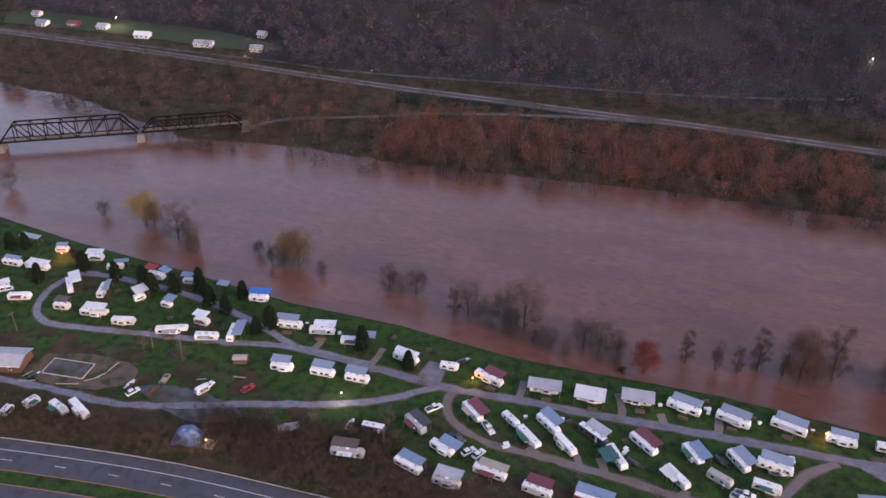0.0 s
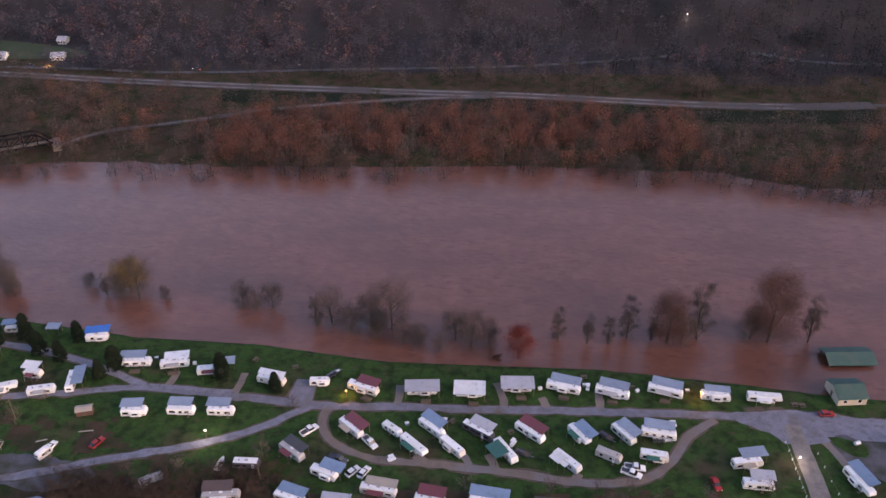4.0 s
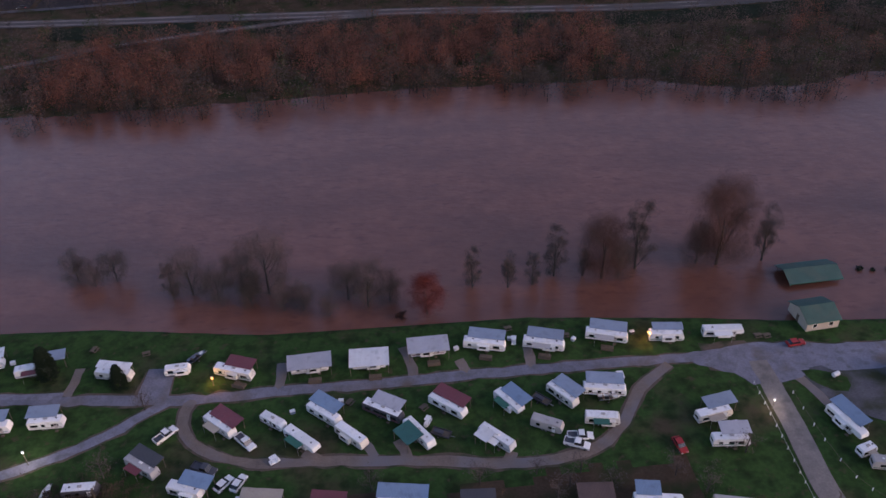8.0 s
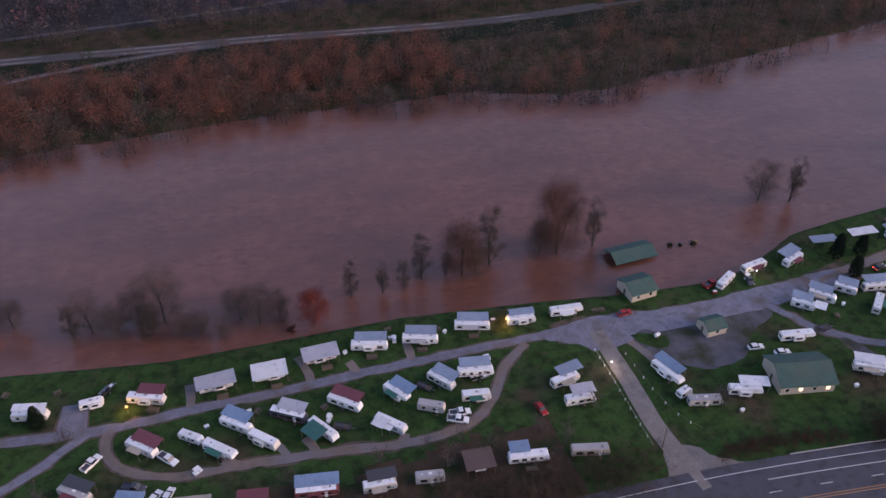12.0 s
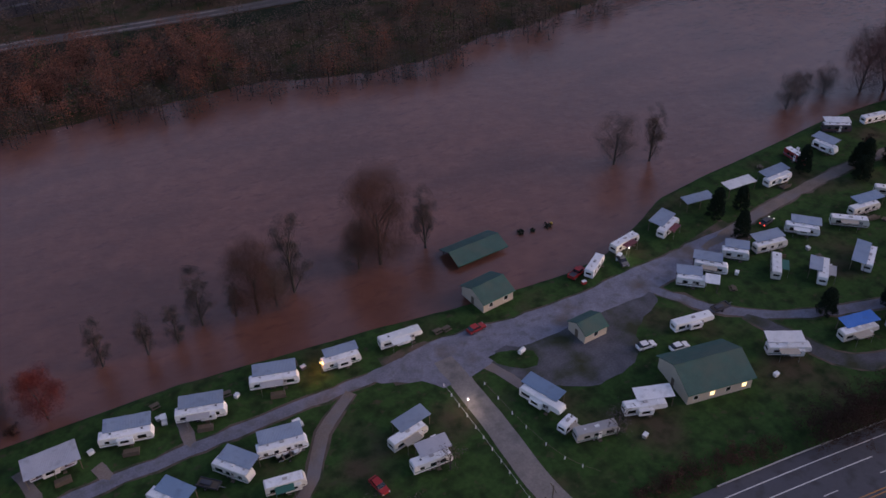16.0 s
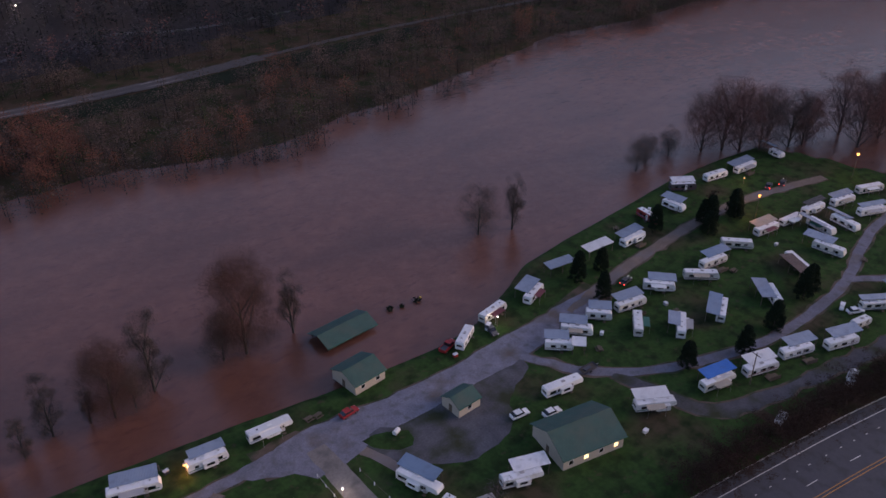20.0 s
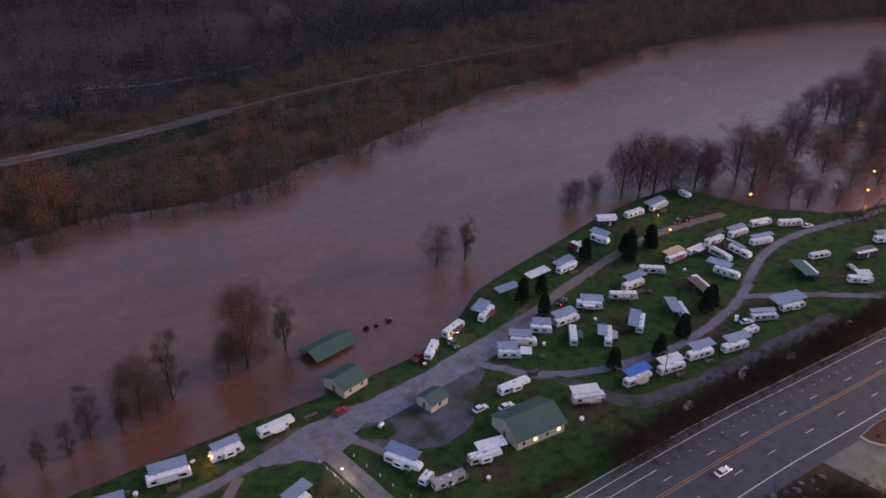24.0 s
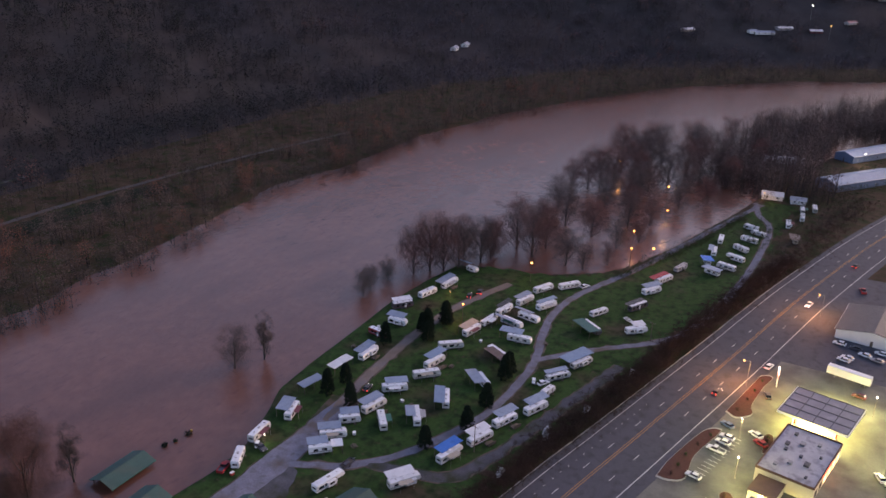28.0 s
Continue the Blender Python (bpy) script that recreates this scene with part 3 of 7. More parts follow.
def limbs(rng, bm, height, radius, crown_r, count, twigs=5):
    """A tapered trunk with rising limbs and twigs; returns where the limbs end."""
    top = Vector((rng.normal() * 0.03 * height, rng.normal() * 0.03 * height, height * 0.62))
    rod((0, 0, -1.8), (top.x * 0.4, top.y * 0.4, height * 0.3), radius, radius * 0.75, 7, bm)
    rod((top.x * 0.4, top.y * 0.4, height * 0.3), top, radius * 0.75, radius * 0.35, 6, bm)
    ends = []
    for k in range(count):
        u = 0.07 + 0.93 * k / count
        base = Vector((top.x * u, top.y * u, height * 0.62 * u))
        a = k * 2.4 + rng.random()
        reach = crown_r * (0.45 + 0.5 * rng.random()) * (1.1 - 0.35 * u)
        tip = base + Vector((math.cos(a) * reach, math.sin(a) * reach, height * (0.2 + 0.28 * rng.random())))
        rod(base, tip, radius * 0.34, radius * 0.08, 5, bm)
        ends.append(tip)
        for _ in range(twigs):
            s = base.lerp(tip, 0.35 + 0.65 * rng.random())
            e = s + Vector((rng.normal(), rng.normal(), 0.9 + 0.6 * rng.normal())) * crown_r * 0.22
            rod(s, e, radius * 0.09, radius * 0.02, 3, bm)
            ends.append(e)
    return ends


def tree(name, label, height, crown_r, leaf, per, size, seed, count=11, fill=1.0, radius=None, twigs=5):
    rng = np.random.default_rng(seed)
    ob = new(name)
    tagged(ob, label, "tree")
    bm = bmesh.new()
    ends = limbs(rng, bm, height, radius or height * 0.022, crown_r, count, twigs)
    part("trunk", bm, BARK, ob)
    verts, faces = [], []
    leaf_cloud(rng, [(tuple(e), crown_r * 0.26) for e in ends], per, fill, size, verts, faces)
    me = bpy.data.meshes.new("crown")
    me.from_pydata(verts, [], faces)
    me.materials.append(leaf)
    cr = new("crown", me)
    cr.parent = ob
    return ob


def cypress(seed, height=7.0, r=2.2):
    rng = np.random.default_rng(seed)
    ob = new("evergreen_tree")
    tagged(ob, "dark green conical evergreen tree on the grass", "tree", "evergreens of the camp")
    part("trunk", rod((0, 0, -0.1), (0, 0, height * 0.8), 0.16, 0.05, 6), BARK, ob)
    verts, faces = [], []
    cs = []
    for k in range(250):
        u = rng.random() ** 0.8
        rr = r * (1 - u) ** 0.45 * (0.5 + 0.5 * rng.random())
        a = rng.random() * 6.283
        cs.append(((math.cos(a) * rr, math.sin(a) * rr, 0.35 + u * (height - 0.5)), 0.4))
    leaf_cloud(rng, cs, 36, 1.3, 0.15, verts, faces)
    me = bpy.data.meshes.new("crown")
    me.from_pydata(verts, [], faces)
    me.materials.append(LEAF_DARK)
    new("crown", me).parent = ob
    return ob


def plant(kinds, places, seed, lo=0.8, hi=1.2, z=None):
    rng = random.Random(seed)
    for i, (x, y, *size) in enumerate(places):
        src = kinds[i % len(kinds)]
        m = pose(x, y, land(x, y) if z is None else z, 0, 0, rng.uniform(0, 360)) @ Matrix.Scale(size[0] if size else rng.uniform(lo, hi), 4)
        if src["used"]:
            copy_thing(src, m)
        else:
            src.matrix_basis = m
            src["used"] = 1


def kinds(*obs):
    for o in obs:
        o["used"] = 0
    return obs


def fuzzy_tree(label, height, r, leaf, clumps, per, size, seed, low=0.12, count=9, twigs=4, name="flooded_tree"):
    """A round-headed tree whose fine twigs come down to the water."""
    rng = np.random.default_rng(seed)
    ob = tagged(new(name), label, "tree")
    bm = bmesh.new()
    ends = limbs(rng, bm, height, height * 0.018, r, count, twigs)
    part("trunk", bm, BARK, ob)
    cs = [(tuple(e), r * (0.34 if count < 12 else 0.2)) for e in ends]
    for _ in range(clumps):
        u = low + (1 - low) * rng.random()
        rr = r * math.sqrt(max(0.05, 1 - ((u - 0.55) / 0.55) ** 2)) * (0.3 + 0.65 * rng.random())
        a = rng.random() * 6.283
        cs.append(((math.cos(a) * rr, math.sin(a) * rr, u * height), r * (0.42 if count < 12 else 0.26)))
    verts, faces = [], []
    leaf_cloud(rng, cs, per, 1.0, size, verts, faces)
    me = bpy.data.meshes.new("crown")
    me.from_pydata(verts, [], faces)
    me.materials.append(leaf)
    new("crown", me).parent = ob
    return ob


BARE = kinds(*[fuzzy_tree("bare grey-brown tree standing in the flood water", 10.5 + k, 4.0 + 0.3 * k, LEAF_FLOOD, 70, 640, 0.034, 40 + k) for k in range(3)])
THIN = kinds(*[fuzzy_tree("thin leafless tree standing in the flood water", 11 + k, 2.1, LEAF_FLOOD, 30, 430, 0.035, 45 + k) for k in range(2)])
BROWN = kinds(*[fuzzy_tree("tree with sparse rust-brown leaves standing in the flood", 11 + k, 4.0, LEAF_BROWN, 66, 660, 0.034, 50 + k) for k in range(2)])
RUST = kinds(fuzzy_tree("reddish-brown leafy tree standing in the flood", 15, 4.8, LEAF_RUST, 150, 1000, 0.033, 60))
BIG = kinds(*[fuzzy_tree("tall bare winter tree with fine brown twigs in the flood", 21 + 2 * k, 8.2, LEAF_TWIG, 130, 120, 0.085, 70 + k, 0.1, 20, 8, "tall_tree") for k in range(2)])
BIGRUST = kinds(*[fuzzy_tree("tall tree with thin reddish-brown leaves in the flood", 21 + 2 * k, 8.2, LEAF_REDTOP, 140, 130, 0.085, 80 + k, 0.1, 20, 8, "tall_tree") for k in range(2)])
RED = kinds(fuzzy_tree("small bright red autumn tree by the water", 9.5, 3.6, LEAF_RED, 60, 330, 0.055, 90, 0.3))
YELLOW = kinds(fuzzy_tree("tree with dull yellow leaves standing in the flood", 11, 4.4, LEAF_YELLOW, 60, 330, 0.055, 91, 0.3))
plant(BARE, [(-119, 17.5, 0.98), (-108.6, 16.5, 0.98), (-87, 8, 1.2), (-80, 4.5, 1.1), (-74, 7.5, 1.2), (-67, 6, 1.3), (-57.6, -2, 0.9), (-46, 1, 1.15), (-41, -2.5, 1.0), (-35, -1, 0.98), (-252, 38, 0.7), (-211.5, 28, 1.15), (-204, 25, 1.2), (-176, 27, 0.6), (-156, 20, 1.2), (-163, 21, 1.05), (-305.7, 47.5, 1.2), (135, 11, 1.1), (-71, 2, 1.0), (212.5, 11, 1.0), (205, 9, 0.85), (224, 10, 1.05), (-200, 20, 0.8)], 1, z=-1.6)
plant(THIN, [(-13, 2, 1.2), (-3.7, 0.5, 1.05), (9.5, 4, 1.25), (67.5, 3.5, 1.5), (32, 4.3, 1.65), (145, 7, 1.5), (-92, 7, 0.95), (-168, 22, 0.8), (3, 1, 0.85), (17, 3, 0.95)], 2, z=-1.6)
plant(BROWN, [(-226, 34, 1.1), (-62.5, -1.5, 0.9), (-147, 20.5, 0.5), (-114, 15, 0.8), (26.5, 1.5, 1.0), (-51, -5, 0.75), (49, 4.5, 1.15)], 3, z=-1.6)
plant(RUST, [(21.8, 1.5, 1.3), (54.5, 3.5, 1.35)], 4, z=-1.6)
plant(RED, [(-25.8, -7.5, 1.3)], 5, z=-1.2)
plant(YELLOW, [(-160.5, 24, 1.35), (-230, 34, 1.15)], 6, z=-1.6)
plant(BIGRUST, [(266, -3, 1.0), (274, -14, 0.9), (460, -8, 1.3), (478, -20, 1.25), (242.8, 0.9, 1.31), (247.4, -3.5, 1.26), (236, 5, 1.09), (289, -18.6, 1.31), (283.2, -28.7, 1.26), (405.4, -14.2, 1.26), (410.3, -21, 1.20), (440, -22.7, 1.14), (398, -10, 1.14)], 8, z=-2.4)
plant(BIG + BIGRUST, [(252.9, -8, 1.09), (264, -12.7, 0.98), (269.5, -14.9, 0.91), (296.6, -29.6, 1.20), (282.8, -45.6, 0.81), (282.3, -53.9, 0.63), (323.2, -41.6, 0.98), (293.8, -61.4, 0.63), (316, -57.2, 0.74), (349.5, -51, 0.91), (329.5, -63.7, 0.69), (356.3, -60.6, 0.86), (434.6, -35.1, 1.31), (429.3, -47.1, 1.26), (446.9, -52.1, 1.26), (465.4, -57.3, 1.31), (471.8, -66, 1.26), (476, -29.1, 1.26), (501.1, -40.3, 1.26), (532.5, -58.6, 1.26), (398.4, -40.4, 1.03), (391.9, -64.7, 0.81), (411, -74.9, 0.81), (385.4, -4.9, 0.98), (344.5, -14.2, 0.98), (331, -24.8, 1.03), (451.6, -77.7, 0.91), (500.3, -83.8, 1.03), (310, -22, 0.86), (372, -30, 0.91), (370, -46, 0.81), (418, -33, 1.09), (456, -20, 1.14), (488, -50, 1.26)], 9, z=-2.4)
rngw = random.Random(11)
EVER = kinds(*[cypress(100 + k, 6.6 + 0.7 * k) for k in range(3)])
plant(EVER, [(-270, 3.2), (-264.5, 4.8), (-244, -14.4), (-232.8, -3.3), (-218, -5.3), (-205.5, -6.8), (-201, -8.5), (-192.4, -7.7), (-184.4, -3.6), (-177, -10.8), (-169, -13.9), (-167, -4.4), (-150.3, -17.3), (-153.6, -21.5), (191.5, -30.2), (202, -32), (147, -26.5), (137, -36), (131.3, -67), (160, -71.6), (176, -22.1), (182.6, -68), (-99, -25.5), (-116, -21), (204, -30.5), (192, -27.5), (178, -69), (187, -33), (146, -72.5), (138.5, -25.8)], 12, 0.95, 1.22)
REDBUSH = kinds(tree("red_tree", "small dark red leafed tree on the grass", 5, 2.0, LEAF_RUST, 26, 0.17, 93, 8))
plant(REDBUSH, [(-247, -13), (-241, 3), (204, -22), (-33, -8)], 13, 0.8, 1.0)
LAWN = kinds(*[tree("bare_tree", "leafless grey tree on the camp lawn", 7, 2.8, LEAF_TWIG, 4, 0.13, 120 + k, 10, 1.0, twigs=8) for k in range(2)])
plant(LAWN, [(-92, -33.5), (-97, -52), (-185, -40), (-170, -42), (36.5, -61), (68, -70.5), (-8, -73), (-5, -68), (-125, -66), (6, -67), (-250, -38), (-20, -62.5), (-8, -61.5), (1, -62), (-2, -65.5), (20, -65), (25, -69.5), (-42, -61.5), (-118, -58), (-106, -60), (-131, -60), (-68, -69)], 14, 0.8, 1.1)


def woods(name, label, leaf, places, height, crown, per, size, seed, lobes=5, low=0.2):
    """Far woodland: many rounded crowns of loose leaf clumps over thin trunks."""
    rng = np.random.default_rng(seed)
    verts, faces, tv, tf, cs = [], [], [], [], []
    for x, y in places:
        z = land(x, y)
        h = height * (0.65 + 0.6 * rng.random())
        c = crown * (0.7 + 0.6 * rng.random())
        for k in range(lobes):
            u = low + (0.95 - low) * (k + rng.random()) / lobes
            a, out = rng.random() * 6.283, c * (0.2 + 0.5 * rng.random()) * (1.15 - u)
            cs.append(((x + math.cos(a) * out, y + math.sin(a) * out, z + h * u), c * (0.85 - 0.35 * u)))
        r, k = 0.014 * h, len(tv)
        tv += [(x - r, y, z - 1.5), (x + r, y - r, z - 1.5), (x, y + r, z - 1.5), (x, y, z + h * 0.85)]
        tf += [(k, k + 1, k + 3), (k + 1, k + 2, k + 3), (k + 2, k, k + 3)]
    leaf_cloud(rng, cs, per, 1.0, size, verts, faces, 0.3)
    me = bpy.data.meshes.new(name)
    me.from_pydata(verts, [], faces)
    me.materials.append(leaf)
    ob = tagged(new(name, me), label, "woods", kind="stuff")
    mt = bpy.data.meshes.new("trunks")
    mt.from_pydata(tv, [], tf)
    mt.materials.append(BARK_FAR)
    tk = tagged(new("trunks", mt), kind="stuff")
    tk.parent = ob
    return ob


def scatter(n, x0, x1, d0, d1, seed):
    r = random.Random(seed)
    out = []
    while len(out) < n:
        x, d = r.uniform(x0, x1), r.uniform(d0, d1)
        out.append((x, far_bank(x) + d))
    return out


RAIL_X = [-560, -455, -355, -281, -245, -176, -105, -60, -17, 30, 82, 122, 163, 206, 260, 330, 420]
RAIL_Y = [250, 240, 231, 223.5, 219, 212.5, 208, 205, 203, 198, 193, 192, 195, 196, 194, 188, 175]
LANE_X = [-225, -182, -116, -17, 66, 87, 116, 163, 230]
LANE_Y = [232, 233, 239, 247, 264, 272, 268, 257, 255]


def clear_of_line(x, d):
    """True where the railway bench, the valley road and the house lawns leave room for trees."""
    y = far_bank(x) + d
    rail = float(np.interp(x, RAIL_X, RAIL_Y))
    spur = float(np.interp(x, [-190, -165, -149, -108, -70], [163, 174, 180, 189, 196]))
    return not (abs(y - rail) < (7 if x < 150 else 2.2) or (-190 < x < 260 and rail - 19 < y < rail)) and (x > -75 or x < -195 or abs(y - spur) > 5) and (x < -225 or x > 230 or abs(y - float(np.interp(x, LANE_X, LANE_Y))) > 4) and not (x < -270 and 238 < y < 276) and not (690 < x < 745 and 240 < y < 275) and not (x > 925 and -110 < y < 100 and noise.noise(Vector((x * 0.03, y * 0.03, 4))) > 0.0)


def wooded(n, x0, x1, d0, d1, seed):
    return [(x, y) for x, y in scatter(n, x0, x1, d0, d1, seed) if clear_of_line(x, y - far_bank(x))]


def thin(places, scale, seed, least):
    """Keeps the places where a slow noise stands above a level, so that the trees gather in clumps."""
    return [p for p in places if noise.noise(Vector((p[0] * scale, p[1] * scale, seed))) > least]


belt = thin(wooded(520, -158, 62, -3, 52, 21), 0.05, 5, -0.25)
spots = [(89, 113), (93, 117), (96, 111), (91, 109), (113, 118), (108, 121), (-227, 126), (-231, 131), (-201, 161), (-195, 158), (-205, 165), (-140, 119), (-143, 124), (-137, 122), (101, 120), (120, 132), (392, 134), (398, 138), (385, 131), (352, 124), (345, 128), (246, 151), (252, 147), (300, 142), (141, 145), (-320, 175), (-290, 160)]
spots += wooded(34, -260, -165, 6, 70, 22) + thin(wooded(170, 60, 680, 0, 60, 20), 0.03, 2, 0.0)
woods("shore_woods", "rust and brown autumn trees along the flooded far bank", LEAF_SHORE, belt + spots, 11.5, 6.0, 66, 0.25, 22, 6, 0.25)
woods("shore_woods", "mixed brown and dull green leafless trees along the far bank", LEAF_BANK, wooded(2500, -560, 980, -7, 105, 23), 10.5, 6.0, 36, 0.34, 24, 5, 0.25)
woods("shore_woods", "grey twiggy trees at the edge of the flood", LEAF_FLOOD, wooded(900, -560, 980, -9, 90, 25) + thin(scatter(900, -560, 950, -15, 3, 26), 0.03, 6, -0.2), 10.0, 4.4, 34, 0.27, 26, 5, 0.2)
woods("yard_woods", "grey-brown leafless trees round the far yard", LEAF_YARD, [p for p in ((rngw.uniform(440, 860), rngw.uniform(-250, -60)) for _ in range(5200)) if near_bank(p[0]) - 34 < p[1] < near_bank(p[0]) + 80 and not (470 < p[0] < 620 and -175 < p[1] < -118)], 20, 6.0, 30, 0.36, 37, 6, 0.1)
woods("yard_woods", "low brown brush and bare trees beside the far trailers", LEAF_BANK, [p for p in ((rngw.uniform(300, 480), rngw.uniform(-150, -92)) for _ in range(420)) if p[1] < -119 - 0.02 * (p[0] - 300) and p[1] > -126 - 0.2 * (p[0] - 300) and not (365 < p[0] < 440 and p[1] > -132)] + [p for p in ((rngw.uniform(262, 440), rngw.uniform(-108, -70)) for _ in range(260)) if 1 < near_bank(p[0]) - p[1] < 7], 5.0, 2.6, 26, 0.22, 38, 4, 0.05)
greens = [(-94, 194), (-90, 192), (-124, 147), (-120, 149), (-64, 116), (-60, 119), (-67, 121), (-63, 124), (345, 121), (52, 124), (30, 168), (60, 160), (-121, 152)]
woods("shore_woods", "dull green and yellow trees on the far bank", LEAF_GREEN, greens + wooded(110, -350, 700, 2, 80, 27), 11, 3.8, 30, 0.32, 28, 6)
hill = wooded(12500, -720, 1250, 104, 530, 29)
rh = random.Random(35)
# The middle stretch takes the twig colour with the hillside's shade in it.
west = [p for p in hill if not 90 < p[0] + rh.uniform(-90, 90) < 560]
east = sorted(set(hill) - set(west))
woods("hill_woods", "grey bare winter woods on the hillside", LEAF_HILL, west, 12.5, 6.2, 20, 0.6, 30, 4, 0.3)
woods("hill_woods", "bare winter woods on the hillside, colour darkened for its shade", LEAF_HILLSHADE, east, 12.5, 6.2, 20, 0.62, 36, 4, 0.3)
woods("hill_woods", "dim reddish-brown woods on the hillside", LEAF_HILLRUST, thin(wooded(1500, -720, 250, 112, 480, 31), 0.012, 3, -0.05) + thin(wooded(380, 560, 1180, 105, 420, 39), 0.015, 8, 0.1), 12.5, 6.0, 20, 0.58, 32, 4, 0.3)
woods("hill_woods", "dark evergreens scattered over the hillside", LEAF_HILLGREEN, thin(wooded(700, -720, 1180, 106, 480, 33), 0.02, 9, 0.0), 14, 3.6, 18, 0.58, 34, 5)


def hedge(pts, width, height, n, seed, leaf, label):
    rng = np.random.default_rng(seed)
    line = curve_points(pts, 1.5)
    verts, faces = [], []
    cs = []
    for _ in range(n):
        p = line[int(rng.integers(len(line)))]
        cs.append(((p[0] + rng.normal() * width * 0.33, p[1] + rng.normal() * width * 0.33, height * (0.15 + 0.75 * rng.random())), 0.9))
    leaf_cloud(rng, cs, 46, 1.0, 0.115, verts, faces)
    me = bpy.data.meshes.new("hedge")
    me.from_pydata(verts, [], faces)
    me.materials.append(leaf)
    return tagged(new("hedge", me), label, "hedge", kind="stuff")


hedge([(100, -91), (124, -93.5), (147, -96.5), (178, -102.5), (229, -110.5), (292, -121), (340, -131)], 8.0, 5.6, 7000, 201, HEDGE_LEAF, "tall dark brown hedge along the highway")
hedge([(-215, -80), (-180, -76), (-140, -74), (-100, -76), (-60, -77.5), (-20, -79), (20, -81.5), (40, -83)], 11, 3.2, 4600, 202, BRUSH_LEAF, "tangled brown brush between the camp and the highway")
hedge([(-150, -63), (-132, -66), (-114, -62), (-96, -59), (-92, -64)], 11, 2.4, 1700, 208, BRUSH_LEAF, "brown leafless bushes among the trailers")
hedge([(60, -84), (75, -85), (92, -88)], 4, 1.4, 240, 203, LEAF_RUST, "low reddish shrubs beside the highway")
hedge([(340, -131), (400, -140), (460, -150)], 14, 5.0, 700, 204, HEDGE_LEAF, "dark brush beside the highway bend")
hedge([(345, -108), (420, -125), (470, -138), (560, -160)], 26, 5.5, 1200, 207, LEAF_GREEN, "dull green trees round the far yard")
hedge([(280, -70), (300, -76), (340, -88), (400, -99)], 5, 2.0, 500, 205, LEAF_GREEN, "dull green shrubs along the flooded bank")


# ---- trailers, shelters and vehicles ----
def wheel(name, parent, x, y, r=0.34, w=0.22):
    tyre = part(name, rod((x, y - w / 2, r), (x, y + w / 2, r), r, r, 14), RUBBER, parent)
    part("rim", rod((x, y - w / 2 - 0.01, r), (x, y + w / 2 + 0.01, r), r * 0.55, r * 0.55, 10), STEEL, tyre)


OFFWHITE = blend(mat("stained_white_siding", (0.70, 0.70, 0.71), 0.55, 0.15, 0.5), (0.45, 0.43, 0.41), 0.8, 0.55, 0.8)
CREAMY = blend(mat("cream_fibreglass", (0.66, 0.64, 0.60), 0.5, 0.12, 0.4), (0.42, 0.40, 0.37), 0.7, 0.56, 0.8)
RV_COUNT = [0]
STYLE_WORDS = {"tt": "travel trailer", "fifth": "fifth-wheel trailer", "small": "small camping trailer"}
COLOUR_WORDS = {"white": "white", "grey": "weathered grey", "tan": "tan", "dark": "dark", "maroon": "maroon", "red": "red-sided"}


